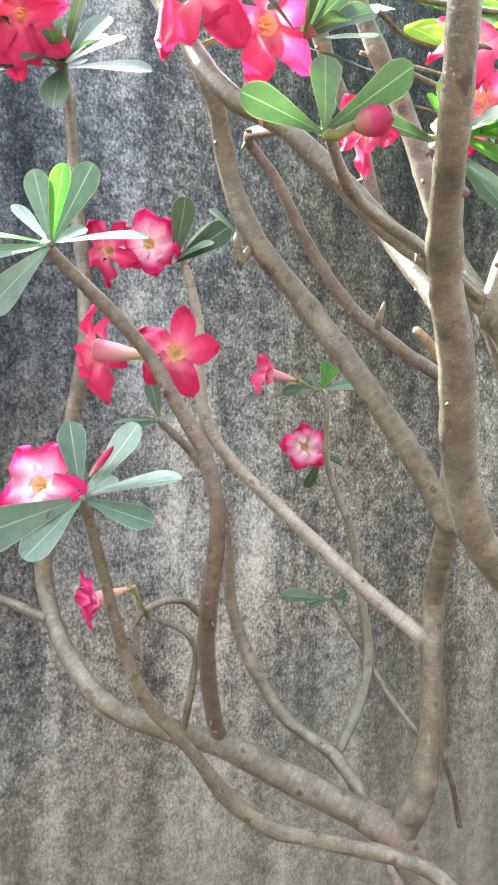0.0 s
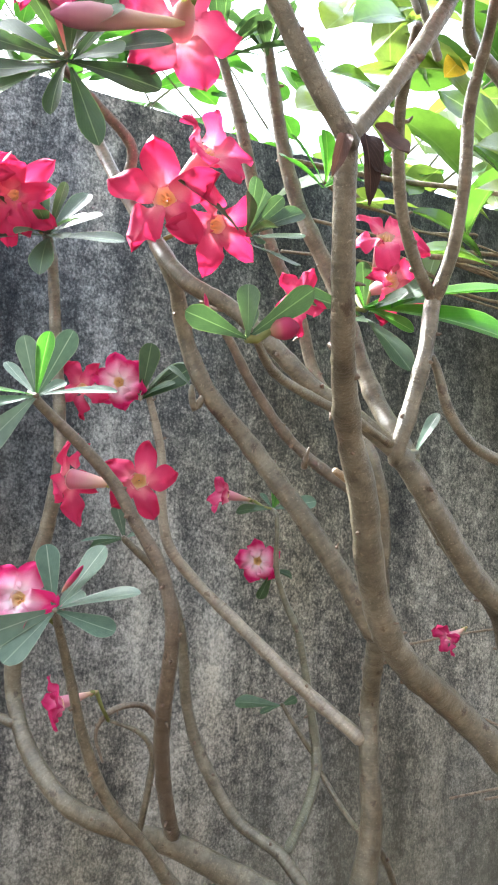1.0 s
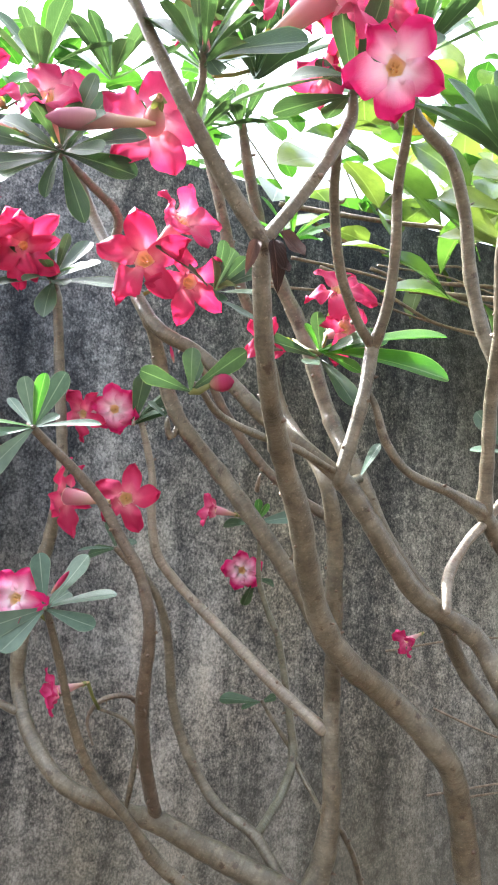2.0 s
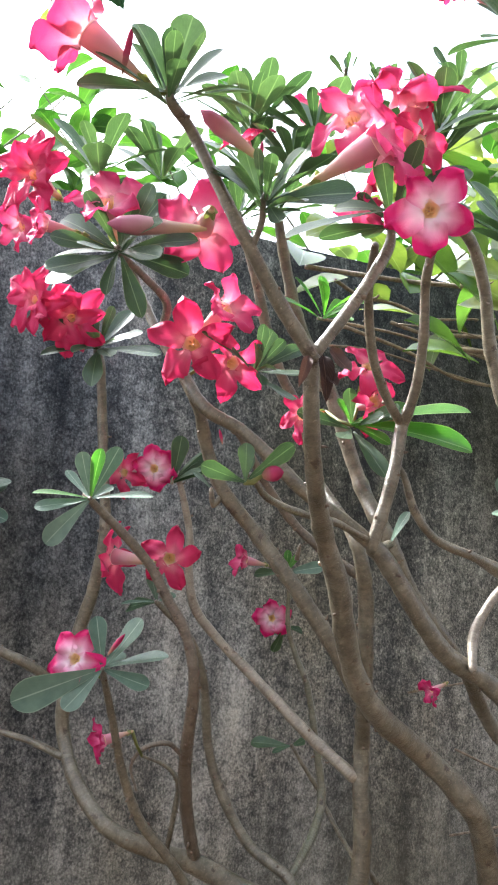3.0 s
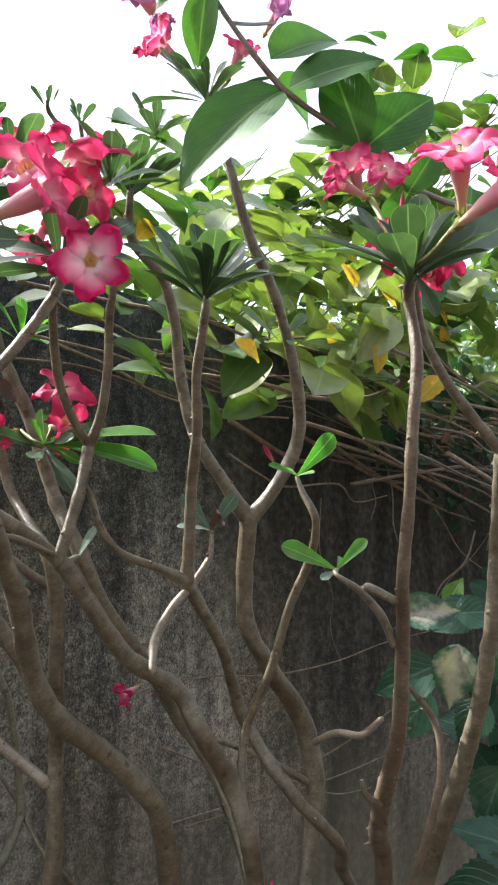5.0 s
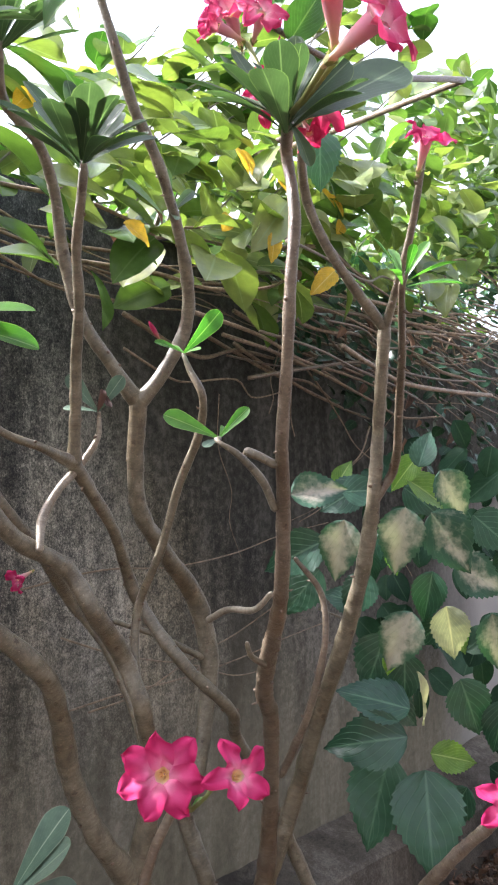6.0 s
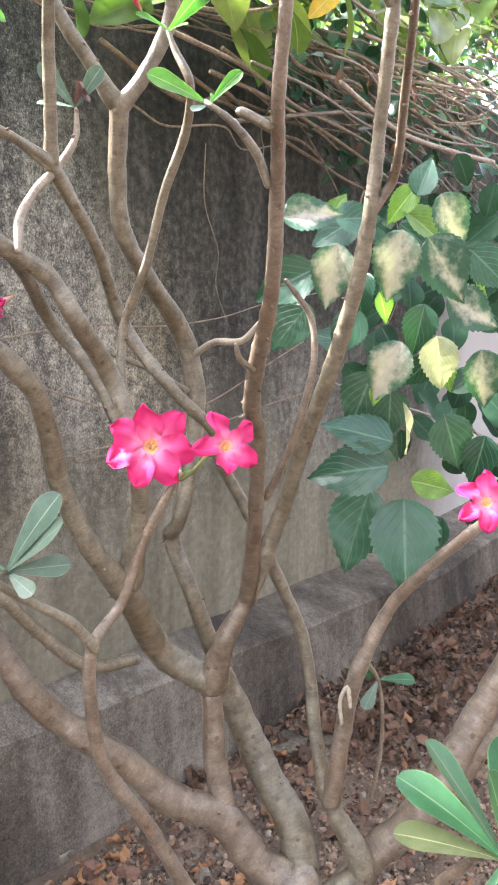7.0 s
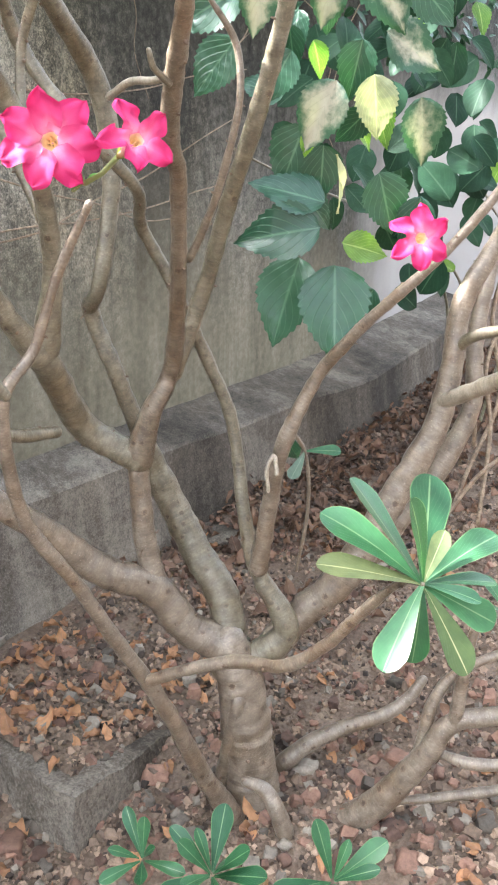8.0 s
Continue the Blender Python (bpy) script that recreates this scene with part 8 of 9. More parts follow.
rubble('brick_piece', (1.027, 0.133), (0.037, 0.030, 0.020), BRICK, 'broken red brick piece half sunk in soil', 'brick', 12, 0)
rubble('stone', (1.084, 0.177), (0.043, 0.043, 0.034), ROCK, 'rough grey stone lying on the soil', 'stone', 13, 0)
rubble('brick_piece', (1.044, -0.030), (0.037, 0.030, 0.020), BRICK, 'broken red brick piece half sunk in soil', 'brick', 14, 50)
rubble('brick_piece', (0.998, -0.083), (0.043, 0.037, 0.023), BRICK, 'broken red brick piece half sunk in soil', 'brick', 15, 15)
rubble('stone', (1.163, -0.179), (0.048, 0.037, 0.020), ROCK, 'rough grey stone lying on the soil', 'stone', 16, 30)
rubble('stone', (1.502, 0.857), (0.024, 0.021, 0.020), ROCK, 'rough grey stone lying on the soil', 'stone', 17, 30)
rubble('stone', (1.047, 1.065), (0.061, 0.048, 0.034), ROCK, 'rough grey stone lying on the soil', 'stone', 18, 15)
rubble('brick_piece', (1.051, 0.963), (0.043, 0.034, 0.027), BRICK, 'broken red brick piece half sunk in soil', 'brick', 19, 60)
rubble('brick_piece', (0.931, 0.022), (0.030, 0.024, 0.020), BRICK, 'broken red brick piece half sunk in soil', 'brick', 20, 0)
rubble('stone', (0.824, 0.666), (0.030, 0.030, 0.020), ROCK, 'rough grey stone lying on the soil', 'stone', 21, 0)
rubble('brick_piece', (0.801, 0.383), (0.037, 0.027, 0.020), BRICK, 'broken red brick piece half sunk in soil', 'brick', 22, 10)
rubble('stone', (0.843, 0.319), (0.030, 0.024, 0.020), ROCK, 'rough grey stone lying on the soil', 'stone', 23, 0)
rubble('brick_piece', (0.920, 0.802), (0.030, 0.024, 0.020), BRICK, 'broken red brick piece half sunk in soil', 'brick', 24, 0)
rubble('stone', (1.449, 0.128), (0.030, 0.024, 0.020), ROCK, 'rough grey stone lying on the soil', 'stone', 25, 70)
rubble('broken_slab', (1.82, 0.87), (0.30, 0.18, 0.12), SLAB, 'broken cement slab by the wall foot', 'slab', 91, -65)
rubble('brick_piece', (1.202, 0.794), (0.016, 0.012, 0.012), BRICK, 'broken red brick piece half sunk in soil', 'brick', 29, 140)
rubble('brick_piece', (1.124, -0.134), (0.026, 0.019, 0.016), BRICK, 'broken red brick piece half sunk in soil', 'brick', 30, 44)
rubble('brick_piece', (1.464, 0.094), (0.034, 0.026, 0.019), BRICK, 'broken red brick piece half sunk in soil', 'brick', 31, 69)
rubble('stone', (1.019, 0.699), (0.029, 0.021, 0.015), ROCK, 'rough grey stone lying on the soil', 'stone', 32, 95)
rubble('stone', (0.783, 0.630), (0.021, 0.016, 0.016), ROCK, 'rough grey stone lying on the soil', 'stone', 33, 71)
rubble('stone', (0.639, 0.477), (0.032, 0.016, 0.018), ROCK, 'rough grey stone lying on the soil', 'stone', 34, 74)
rubble('stone', (0.903, 0.121), (0.023, 0.020, 0.017), ROCK, 'rough grey stone lying on the soil', 'stone', 35, 73)
rubble('brick_piece', (1.288, 0.549), (0.014, 0.014, 0.012), BRICK, 'broken red brick piece half sunk in soil', 'brick', 36, 71)
rubble('brick_piece', (1.000, 0.240), (0.031, 0.016, 0.016), BRICK, 'broken red brick piece half sunk in soil', 'brick', 37, 105)
rubble('brick_piece', (1.227, -0.094), (0.019, 0.018, 0.013), BRICK, 'broken red brick piece half sunk in soil', 'brick', 38, 82)
rubble('brick_piece', (1.393, 0.317), (0.020, 0.012, 0.012), BRICK, 'broken red brick piece half sunk in soil', 'brick', 39, 149)
rubble('brick_piece', (1.346, 0.318), (0.016, 0.011, 0.012), BRICK, 'broken red brick piece half sunk in soil', 'brick', 40, 91)
rubble('stone', (0.959, 0.020), (0.031, 0.020, 0.019), ROCK, 'rough grey stone lying on the soil', 'stone', 41, 82)
rubble('brick_piece', (0.724, 0.313), (0.030, 0.023, 0.016), BRICK, 'broken red brick piece half sunk in soil', 'brick', 42, 174)
rubble('brick_piece', (1.430, 0.092), (0.015, 0.011, 0.010), BRICK, 'broken red brick piece half sunk in soil', 'brick', 43, 153)
rubble('brick_piece', (1.489, -0.062), (0.013, 0.009, 0.009), BRICK, 'broken red brick piece half sunk in soil', 'brick', 44, 92)
rubble('brick_piece', (1.318, -0.153), (0.020, 0.013, 0.013), BRICK, 'broken red brick piece half sunk in soil', 'brick', 45, 15)
rubble('brick_piece', (0.708, 0.585), (0.024, 0.018, 0.015), BRICK, 'broken red brick piece half sunk in soil', 'brick', 46, 149)
rubble('stone', (0.691, 0.333), (0.013, 0.015, 0.010), ROCK, 'rough grey stone lying on the soil', 'stone', 47, 166)
rubble('brick_piece', (1.383, -0.124), (0.017, 0.012, 0.011), BRICK, 'broken red brick piece half sunk in soil', 'brick', 48, 113)
rubble('brick_piece', (0.737, 0.372), (0.023, 0.016, 0.017), BRICK, 'broken red brick piece half sunk in soil', 'brick', 49, 64)
rubble('brick_piece', (1.123, 0.715), (0.014, 0.010, 0.011), BRICK, 'broken red brick piece half sunk in soil', 'brick', 50, 80)
rubble('stone', (0.848, 0.097), (0.021, 0.017, 0.012), ROCK, 'rough grey stone lying on the soil', 'stone', 51, 10)
rubble('stone', (1.393, 0.522), (0.020, 0.016, 0.011), ROCK, 'rough grey stone lying on the soil', 'stone', 52, 86)
rubble('brick_piece', (0.978, 0.512), (0.033, 0.022, 0.018), BRICK, 'broken red brick piece half sunk in soil', 'brick', 53, 167)
rubble('brick_piece', (1.063, -0.040), (0.023, 0.012, 0.012), BRICK, 'broken red brick piece half sunk in soil', 'brick', 54, 71)
rubble('stone', (1.231, -0.143), (0.011, 0.013, 0.009), ROCK, 'rough grey stone lying on the soil', 'stone', 55, 170)
rubble('brick_piece', (1.053, -0.099), (0.025, 0.021, 0.016), BRICK, 'broken red brick piece half sunk in soil', 'brick', 56, 99)
rubble('brick_piece', (1.277, 0.891), (0.030, 0.020, 0.018), BRICK, 'broken red brick piece half sunk in soil', 'brick', 57, 101)
rubble('stone', (1.078, -0.042), (0.021, 0.026, 0.018), ROCK, 'rough grey stone lying on the soil', 'stone', 58, 41)
rubble('brick_piece', (1.306, 0.222), (0.034, 0.021, 0.018), BRICK, 'broken red brick piece half sunk in soil', 'brick', 59, 20)
rubble('brick_piece', (0.760, 0.681), (0.023, 0.013, 0.014), BRICK, 'broken red brick piece half sunk in soil', 'brick', 60, 92)
rubble('brick_piece', (0.656, 0.508), (0.033, 0.025, 0.018), BRICK, 'broken red brick piece half sunk in soil', 'brick', 61, 21)
rubble('brick_piece', (1.386, -0.092), (0.016, 0.014, 0.011), BRICK, 'broken red brick piece half sunk in soil', 'brick', 62, 102)
rubble('brick_piece', (1.095, 0.937), (0.023, 0.018, 0.015), BRICK, 'broken red brick piece half sunk in soil', 'brick', 63, 113)
rubble('brick_piece', (0.649, 0.517), (0.020, 0.012, 0.011), BRICK, 'broken red brick piece half sunk in soil', 'brick', 64, 30)
rubble('brick_piece', (1.533, 0.159), (0.030, 0.020, 0.018), BRICK, 'broken red brick piece half sunk in soil', 'brick', 65, 86)
rubble('brick_piece', (0.706, 0.334), (0.010, 0.009, 0.009), BRICK, 'broken red brick piece half sunk in soil', 'brick', 66, 139)
rubble('stone', (0.711, 0.523), (0.018, 0.016, 0.015), ROCK, 'rough grey stone lying on the soil', 'stone', 67, 75)
rubble('stone', (0.849, 0.332), (0.022, 0.018, 0.019), ROCK, 'rough grey stone lying on the soil', 'stone', 68, 80)
rubble('stone', (0.875, 0.136), (0.023, 0.023, 0.017), ROCK, 'rough grey stone lying on the soil', 'stone', 69, 112)
rubble('stone', (1.186, 0.233), (0.014, 0.013, 0.010), ROCK, 'rough grey stone lying on the soil', 'stone', 70, 34)
rubble('stone', (0.977, 0.330), (0.020, 0.023, 0.016), ROCK, 'rough grey stone lying on the soil', 'stone', 71, 95)
rubble('brick_piece', (0.753, 0.450), (0.019, 0.020, 0.016), BRICK, 'broken red brick piece half sunk in soil', 'brick', 72, 45)
rubble('brick_piece', (1.062, 0.532), (0.017, 0.012, 0.010), BRICK, 'broken red brick piece half sunk in soil', 'brick', 73, 22)
rubble('brick_piece', (1.060, -0.041), (0.024, 0.027, 0.019), BRICK, 'broken red brick piece half sunk in soil', 'brick', 74, 169)
rubble('brick_piece', (0.876, 0.105), (0.021, 0.020, 0.016), BRICK, 'broken red brick piece half sunk in soil', 'brick', 75, 56)
rubble('stone', (0.952, 0.100), (0.017, 0.015, 0.012), ROCK, 'rough grey stone lying on the soil', 'stone', 76, 125)
rubble('brick_piece', (1.343, 0.199), (0.017, 0.013, 0.011), BRICK, 'broken red brick piece half sunk in soil', 'brick', 77, 115)
rubble('brick_piece', (1.391, -0.021), (0.017, 0.015, 0.012), BRICK, 'broken red brick piece half sunk in soil', 'brick', 78, 3)
rubble('stone', (0.734, 0.367), (0.022, 0.015, 0.013), ROCK, 'rough grey stone lying on the soil', 'stone', 79, 99)
rubble('stone', (1.424, 0.349), (0.017, 0.012, 0.009), ROCK, 'rough grey stone lying on the soil', 'stone', 80, 79)
rubble('stone', (1.147, -0.118), (0.026, 0.020, 0.013), ROCK, 'rough grey stone lying on the soil', 'stone', 81, 16)
rubble('brick_piece', (1.039, 0.790), (0.015, 0.016, 0.012), BRICK, 'broken red brick piece half sunk in soil', 'brick', 82, 174)
rubble('brick_piece', (1.018, 0.133), (0.023, 0.014, 0.014), BRICK, 'broken red brick piece half sunk in soil', 'brick', 83, 24)
rubble('brick_piece', (0.690, 0.383), (0.011, 0.014, 0.009), BRICK, 'broken red brick piece half sunk in soil', 'brick', 84, 73)
rubble('brick_piece', (1.060, 0.168), (0.017, 0.015, 0.010), BRICK, 'broken red brick piece half sunk in soil', 'brick', 85, 20)
rubble('stone', (0.996, 0.190), (0.020, 0.019, 0.016), ROCK, 'rough grey stone lying on the soil', 'stone', 86, 55)
rubble('brick_piece', (1.293, 0.006), (0.012, 0.013, 0.009), BRICK, 'broken red brick piece half sunk in soil', 'brick', 87, 131)
rubble('brick_piece', (0.911, 0.336), (0.023, 0.017, 0.018), BRICK, 'broken red brick piece half sunk in soil', 'brick', 88, 7)
rubble('brick_piece', (0.853, 0.433), (0.014, 0.012, 0.012), BRICK, 'broken red brick piece half sunk in soil', 'brick', 89, 155)
rubble('brick_piece', (1.489, 0.108), (0.027, 0.018, 0.014), BRICK, 'broken red brick piece half sunk in soil', 'brick', 90, 115)
rubble('stone', (1.225, -0.180), (0.027, 0.026, 0.018), ROCK, 'rough grey stone lying on the soil', 'stone', 91, 135)
rubble('brick_piece', (1.444, 0.413), (0.021, 0.020, 0.015), BRICK, 'broken red brick piece half sunk in soil', 'brick', 92, 105)
rubble('brick_piece', (1.523, 0.437), (0.024, 0.021, 0.015), BRICK, 'broken red brick piece half sunk in soil', 'brick', 93, 151)
rubble('brick_piece', (0.763, 0.324), (0.027, 0.015, 0.015), BRICK, 'broken red brick piece half sunk in soil', 'brick', 94, 60)
rubble('stone', (1.064, -0.131), (0.018, 0.017, 0.016), ROCK, 'rough grey stone lying on the soil', 'stone', 95, 121)
rubble('stone', (1.486, -0.093), (0.011, 0.012, 0.009), ROCK, 'rough grey stone lying on the soil', 'stone', 96, 153)
rubble('brick_piece', (1.602, 0.312), (0.028, 0.023, 0.016), BRICK, 'broken red brick piece half sunk in soil', 'brick', 97, 178)
rubble('stone', (0.963, 0.484), (0.033, 0.017, 0.018), ROCK, 'rough grey stone lying on the soil', 'stone', 98, 57)
rubble('stone', (1.073, 0.160), (0.016, 0.008, 0.009), ROCK, 'rough grey stone lying on the soil', 'stone', 99, 178)
rubble('stone', (0.956, 0.716), (0.026, 0.027, 0.018), ROCK, 'rough grey stone lying on the soil', 'stone', 100, 99)
rubble('brick_piece', (1.226, 0.231), (0.020, 0.014, 0.010), BRICK, 'broken red brick piece half sunk in soil', 'brick', 101, 130)
rubble('stone', (0.857, 0.410), (0.029, 0.019, 0.017), ROCK, 'rough grey stone lying on the soil', 'stone', 102, 54)
rubble('brick_piece', (0.622, 0.552), (0.026, 0.027, 0.019), BRICK, 'broken red brick piece half sunk in soil', 'brick', 103, 160)
rubble('brick_piece', (1.401, -0.051), (0.023, 0.020, 0.016), BRICK, 'broken red brick piece half sunk in soil', 'brick', 104, 7)
rubble('stone', (0.958, 0.355), (0.020, 0.021, 0.016), ROCK, 'rough grey stone lying on the soil', 'stone', 105, 22)
rubble('stone', (1.144, -0.144), (0.020, 0.022, 0.015), ROCK, 'rough grey stone lying on the soil', 'stone', 106, 171)
rubble('stone', (0.836, 0.501), (0.023, 0.020, 0.016), ROCK, 'rough grey stone lying on the soil', 'stone', 107, 52)
rubble('brick_piece', (1.047, 0.768), (0.031, 0.020, 0.017), BRICK, 'broken red brick piece half sunk in soil', 'brick', 108, 145)
rubble('stone', (1.400, 0.395), (0.030, 0.016, 0.016), ROCK, 'rough grey stone lying on the soil', 'stone', 109, 6)
rubble('brick_piece', (1.040, -0.003), (0.019, 0.017, 0.016), BRICK, 'broken red brick piece half sunk in soil', 'brick', 110, 84)
rubble('brick_piece', (1.047, 0.021), (0.023, 0.018, 0.017), BRICK, 'broken red brick piece half sunk in soil', 'brick', 111, 13)
rubble('brick_piece', (1.215, -0.138), (0.032, 0.020, 0.019), BRICK, 'broken red brick piece half sunk in soil', 'brick', 112, 171)
rubble('brick_piece', (1.184, 0.162), (0.026, 0.022, 0.017), BRICK, 'broken red brick piece half sunk in soil', 'brick', 113, 126)
rubble('brick_piece', (1.200, 0.335), (0.029, 0.016, 0.016), BRICK, 'broken red brick piece half sunk in soil', 'brick', 114, 39)
rubble('brick_piece', (1.133, 0.545), (0.023, 0.016, 0.012), BRICK, 'broken red brick piece half sunk in soil', 'brick', 115, 98)
rubble('brick_piece', (0.883, 0.349), (0.036, 0.019, 0.019), BRICK, 'broken red brick piece half sunk in soil', 'brick', 116, 136)
rubble('stone', (1.251, 0.878), (0.018, 0.016, 0.010), ROCK, 'rough grey stone lying on the soil', 'stone', 117, 127)
rubble('brick_piece', (1.051, -0.180), (0.022, 0.025, 0.017), BRICK, 'broken red brick piece half sunk in soil', 'brick', 118, 158)
rubble('brick_piece', (1.156, 0.412), (0.020, 0.018, 0.013), BRICK, 'broken red brick piece half sunk in soil', 'brick', 119, 107)
rubble('brick_piece', (1.016, 0.669), (0.027, 0.018, 0.015), BRICK, 'broken red brick piece half sunk in soil', 'brick', 120, 172)
rubble('stone', (1.336, 0.437), (0.021, 0.014, 0.015), ROCK, 'rough grey stone lying on the soil', 'stone', 121, 169)
rubble('brick_piece', (0.836, 0.783), (0.028, 0.017, 0.017), BRICK, 'broken red brick piece half sunk in soil', 'brick', 122, 154)
rubble('stone', (0.994, 0.541), (0.017, 0.016, 0.012), ROCK, 'rough grey stone lying on the soil', 'stone', 123, 172)
rubble('brick_piece', (1.168, -0.034), (0.020, 0.016, 0.015), BRICK, 'broken red brick piece half sunk in soil', 'brick', 124, 137)
rubble('brick_piece', (1.023, 0.974), (0.023, 0.020, 0.015), BRICK, 'broken red brick piece half sunk in soil', 'brick', 125, 18)
rubble('brick_piece', (1.236, -0.059), (0.030, 0.019, 0.019), BRICK, 'broken red brick piece half sunk in soil', 'brick', 126, 13)
rubble('stone', (1.210, 0.344), (0.035, 0.025, 0.019), ROCK, 'rough grey stone lying on the soil', 'stone', 127, 154)
rubble('brick_piece', (1.085, 0.833), (0.023, 0.021, 0.015), BRICK, 'broken red brick piece half sunk in soil', 'brick', 128, 53)
rubble('brick_piece', (1.003, 0.100), (0.027, 0.016, 0.014), BRICK, 'broken red brick piece half sunk in soil', 'brick', 129, 106)
rubble('brick_piece', (0.902, 0.820), (0.018, 0.017, 0.015), BRICK, 'broken red brick piece half sunk in soil', 'brick', 130, 20)
rubble('brick_piece', (1.070, -0.036), (0.016, 0.013, 0.009), BRICK, 'broken red brick piece half sunk in soil', 'brick', 131, 44)
rubble('brick_piece', (0.701, 0.397), (0.021, 0.017, 0.018), BRICK, 'broken red brick piece half sunk in soil', 'brick', 132, 74)
rubble('stone', (1.075, 0.286), (0.016, 0.012, 0.009), ROCK, 'rough grey stone lying on the soil', 'stone', 133, 161)
rubble('brick_piece', (0.802, 0.492), (0.011, 0.011, 0.009), BRICK, 'broken red brick piece half sunk in soil', 'brick', 134, 34)
rubble('stone', (1.019, -0.145), (0.020, 0.015, 0.014), ROCK, 'rough grey stone lying on the soil', 'stone', 135, 150)
rubble('stone', (1.078, 0.207), (0.029, 0.016, 0.015), ROCK, 'rough grey stone lying on the soil', 'stone', 136, 69)
rubble('brick_piece', (1.157, 0.304), (0.023, 0.012, 0.012), BRICK, 'broken red brick piece half sunk in soil', 'brick', 137, 92)
rubble('brick_piece', (1.286, 0.393), (0.029, 0.023, 0.015), BRICK, 'broken red brick piece half sunk in soil', 'brick', 138, 148)
def tilted_slab():
    """A broken piece of concrete paving that stands out of the soil at one corner."""
    bm = bmesh.new()
    cols, rows, deep = 16, 14, 5
    top = {}
    for i in range(cols + 1):
        for j in range(rows + 1):
            u, v = i / cols, j / rows
            x, y = 0.700 + 0.40 * u + 0.02 * v, 0.455 + 0.34 * v + 0.02 * u
            z = 0.120 - 0.32 * (x - 0.70) - 0.05 * (y - 0.455)
            for k in range(deep + 1):
                if 0 < k < deep and 0 < i < cols and 0 < j < rows:
                    continue
                p = Vector((x, y, z - 0.16 * k / deep))
                lean = 0.022 * k / deep
                p.x -= lean if i == 0 else 0.0
                p.y -= lean if j == 0 else 0.0
                chip = 0.010 if k == 0 and (i in (0, cols) or j in (0, rows)) else 0.0
                p.z -= chip * (0.5 + noise.noise(p * 30))
                p += noise.noise_vector(p * 16) * 0.007 + noise.noise_vector(p * 45) * 0.0035
                top[i, j, k] = bm.verts.new(p)
    def face(*keys):
        bm.faces.new([top[key] for key in keys])
    for i in range(cols):
        for j in range(rows):
            face((i, j, 0), (i + 1, j, 0), (i + 1, j + 1, 0), (i, j + 1, 0))
            face((i, j, deep), (i, j + 1, deep), (i + 1, j + 1, deep), (i + 1, j, deep))
    for k in range(deep):
        for i in range(cols):
            for j in (0, rows):
                face((i, j, k), (i, j, k + 1), (i + 1, j, k + 1), (i + 1, j, k))
        for j in range(rows):
            for i in (0, cols):
                face((i, j, k), (i, j, k + 1), (i, j + 1, k + 1), (i, j + 1, k))
    bmesh.ops.recalc_face_normals(bm, faces=bm.faces)
    tagged(new("concrete_slab", mesh_of("concrete_slab", bm, SLAB, False)), "broken grey concrete slab tilted out of the soil", "slab", "slab on the soil")


tilted_slab()
rnd = random.Random(77)
def scatter(count, x0, x1, lo, hi, big, seed):
    """Angular chips strewn over the soil, thicker towards x0."""
    r = random.Random(seed)
    out = bmesh.new()
    for k in range(count):
        x, y = x0 + (x1 - x0) * r.random() ** 1.3, r.uniform(-0.7, 1.0)
        if noise.noise(Vector((x * 5, y * 5, seed))) < -0.28 and r.random() < 0.75:
            continue
        s = r.uniform(lo, hi) * (1.9 if r.random() < big else 1)
        z = ground_height(x, y)
        turn = Euler((r.gauss(0, 0.5), r.gauss(0, 0.5), r.uniform(0, 6))).to_matrix()
        lid = r.uniform(0.45, 0.95)
        vs = [out.verts.new(Vector((x, y, z + s * 0.2)) + turn @ Vector((a * s * r.uniform(0.45, 1.0) * (lid if c > 0 else 1), b * s * r.uniform(0.4, 0.85) * (lid if c > 0 else 1), c * s * r.uniform(0.35, 0.85))))
              for a, b, c in ((-1, -1, -1), (1, -1, -1), (1, 1, -1), (-1, 1, -1), (-1, -1, 1), (1, -1, 1), (1, 1, 1), (-1, 1, 1))]
        for q in ((0, 3, 2, 1), (4, 5, 6, 7), (0, 1, 5, 4), (1, 2, 6, 5), (2, 3, 7, 6), (3, 0, 4, 7)):
            out.faces.new([vs[i] for i in q])
    return out


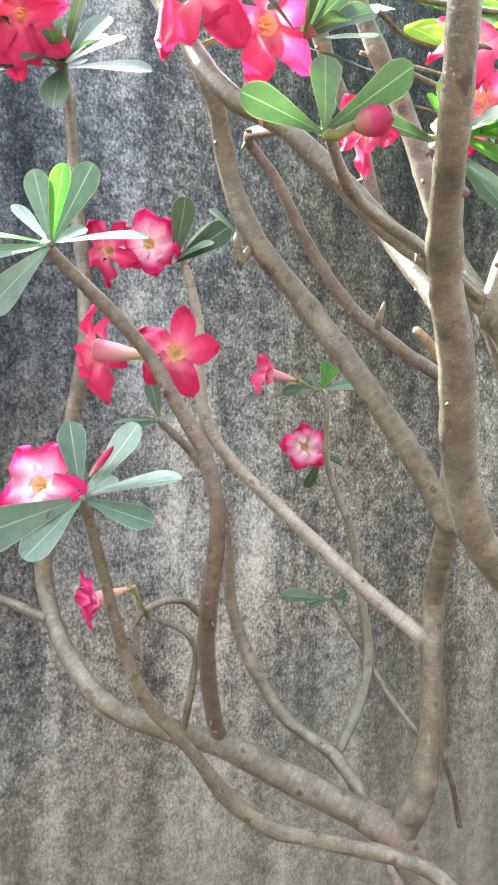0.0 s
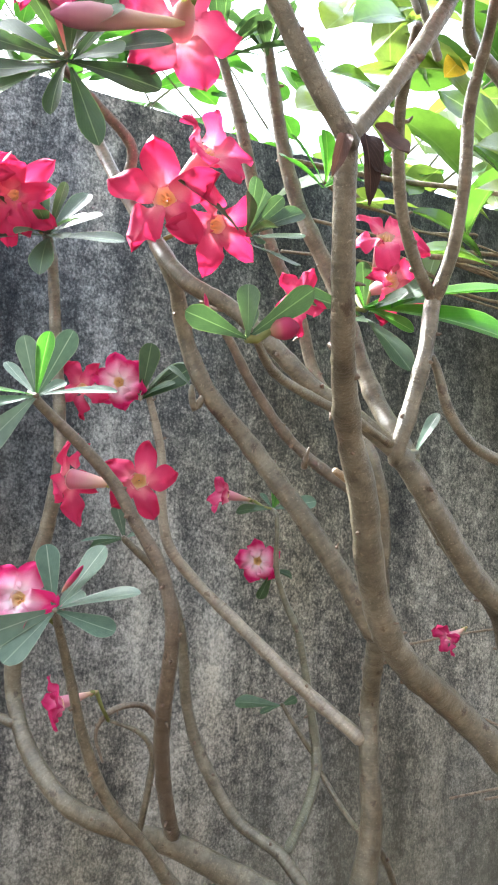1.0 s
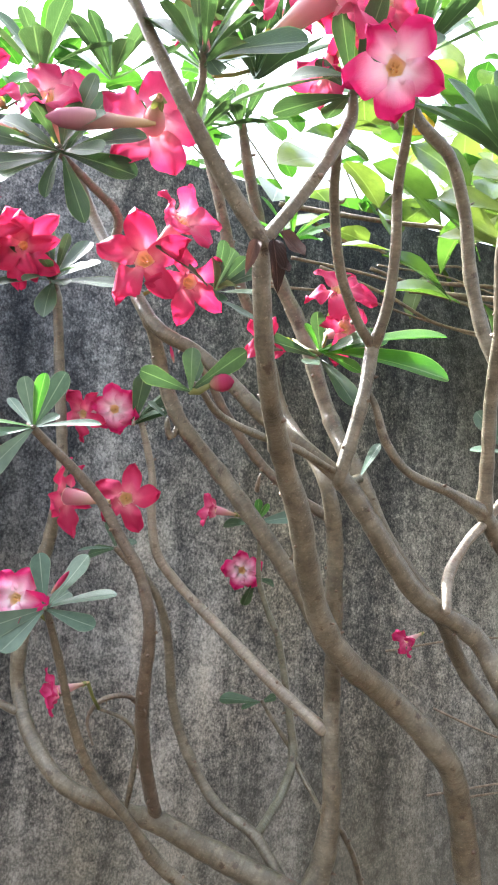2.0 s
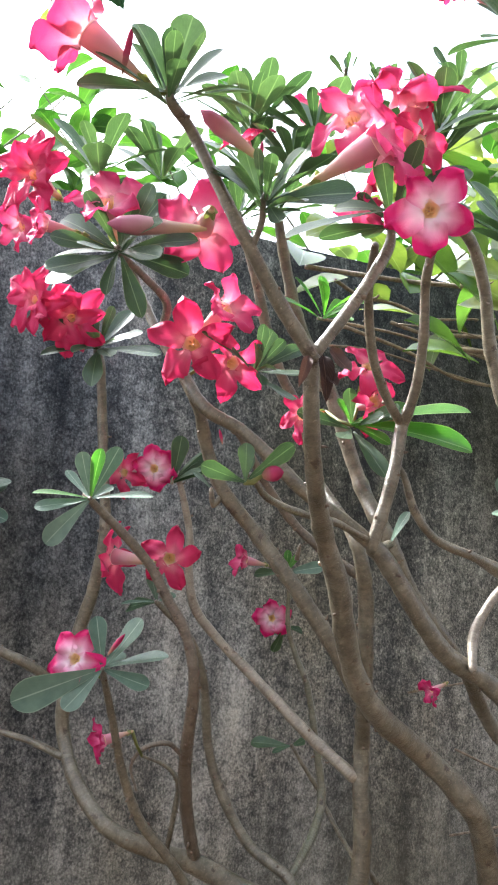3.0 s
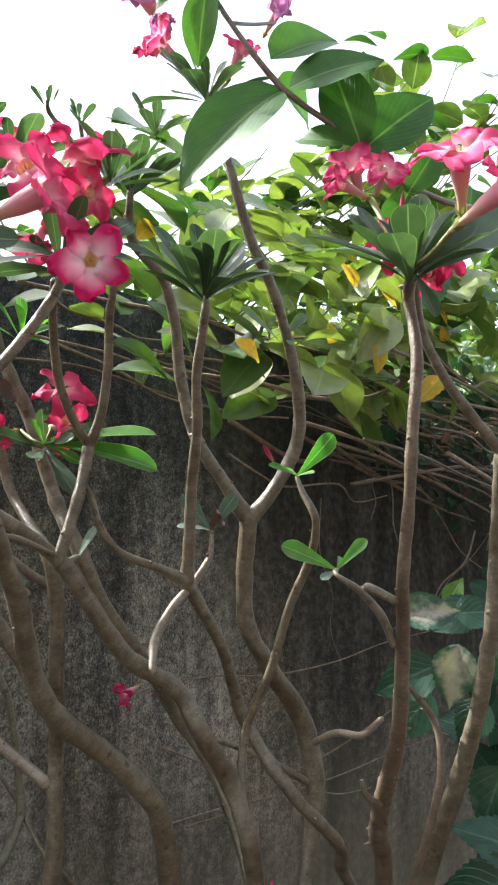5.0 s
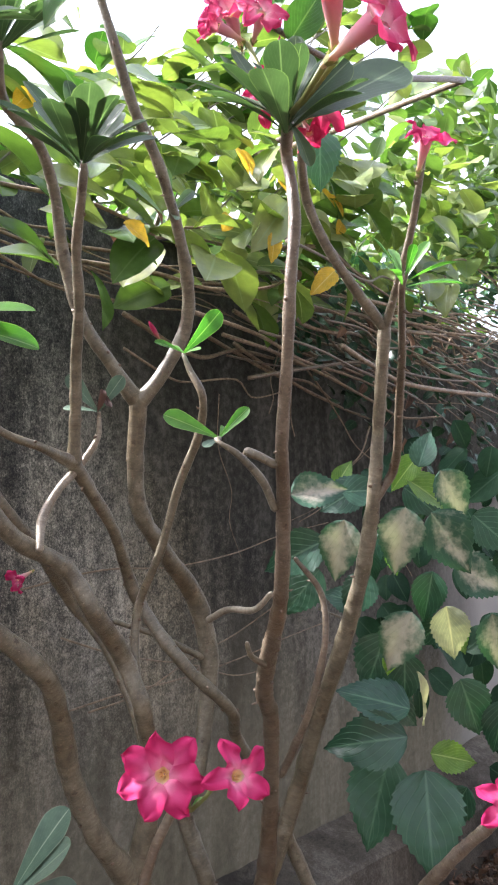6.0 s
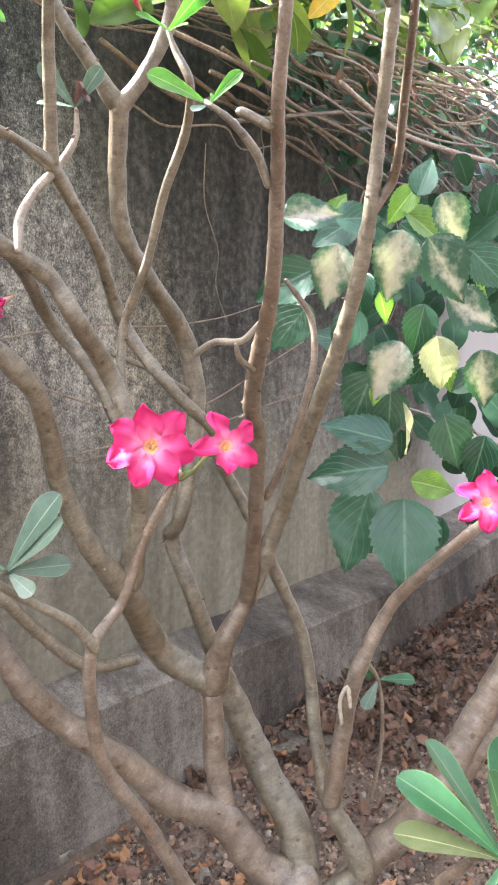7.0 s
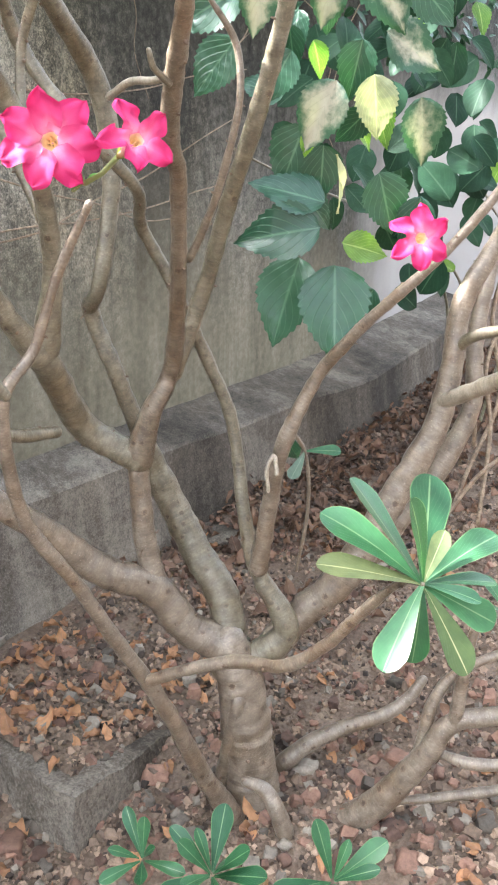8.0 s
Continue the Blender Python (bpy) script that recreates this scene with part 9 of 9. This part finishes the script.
bm = scatter(30000, 0.4, 3.0, 0.0022, 0.0080, 0.15, 3)
tagged(new("gravel", mesh_of("gravel", bm, CHIP, False)), "small stone and brick chips scattered over the soil", "gravel", "", "stuff")
tagged(new("brick_chips", mesh_of("brick_chips", scatter(1500, 0.4, 2.2, 0.006, 0.014, 0.1, 8), BRICK, False)), "small broken red brick chips strewn on the soil", "brick chips", "", "stuff")
tagged(new("pebbles", mesh_of("pebbles", scatter(1100, 0.4, 2.4, 0.005, 0.013, 0.1, 12), ROCK, False)), "small grey pebbles and mortar crumbs on the soil", "pebbles", "", "stuff")
bm = bmesh.new()
for k in range(3600):
    x = rnd.uniform(1.3, 4.4)
    y = 1.0 - abs(rnd.gauss(0, 0.45)) if rnd.random() < 0.65 else rnd.uniform(-0.8, 1.0)
    if x < 1.3 + 1.2 * (1.0 - y) and rnd.random() < 0.8:
        continue
    heap = 0.05 * max(0.0, min(1.0, (x - 1.6) / 0.8)) * max(0.0, 1 - abs(y - 0.7) / 0.7) * rnd.random()
    m = aim((x, y, ground_height(x, y) + 0.006 + heap), (rnd.uniform(-1, 1), rnd.uniform(-1, 1), rnd.uniform(-0.4, 0.6)), (rnd.uniform(-0.9, 0.9), rnd.uniform(-0.9, 0.9), 1), rnd.uniform(0.022, 0.058))
    blade(bm, 1.0, rnd.uniform(0.35, 0.75), "oval", rnd.uniform(-0.5, 0.7), rnd.uniform(-0.6, 0.8), cols=4, rows=6, at=m, wave=0.2, phase=rnd.uniform(0, 6))
tagged(new("leaf_litter", mesh_of("leaf_litter", bm, DRY_LEAF, True)), "dry brown fallen leaves lying thick along the wall", "leaf litter", "", "stuff")

FALLEN = [blade_mesh("fallen_leaf", ORANGE_LEAF, length=1.0, width=w, shape="oval", fold=f, curl=c, cols=6, rows=9, teeth=1, wave=0.22, phase=w * 17) for w, f, c in ((0.5, 0.45, 0.5), (0.75, -0.3, -0.5), (0.6, 0.55, 0.2), (0.85, 0.25, 0.7))]
for k in range(330):                                   # single fallen leaves on the rubble
    x, y = 0.5 + 1.9 * rnd.random() ** 1.2, rnd.uniform(-0.6, 1.0)
    if rnd.random() < 0.45:
        x, y = rnd.uniform(0.45, 1.3), rnd.uniform(0.50, 1.0)
    ob = new("fallen_leaf", rnd.choice(FALLEN))
    ob.matrix_world = aim((x, y, ground_height(x, y) + 0.010), (rnd.uniform(-1, 1), rnd.uniform(-1, 1), rnd.uniform(-0.1, 0.25)), (rnd.uniform(-0.4, 0.4), rnd.uniform(-0.4, 0.4), 1), rnd.uniform(0.022, 0.045))
    tagged(ob, "curled orange-brown fallen leaf lying on the rubble", "leaf", "fallen leaves on the rubble")
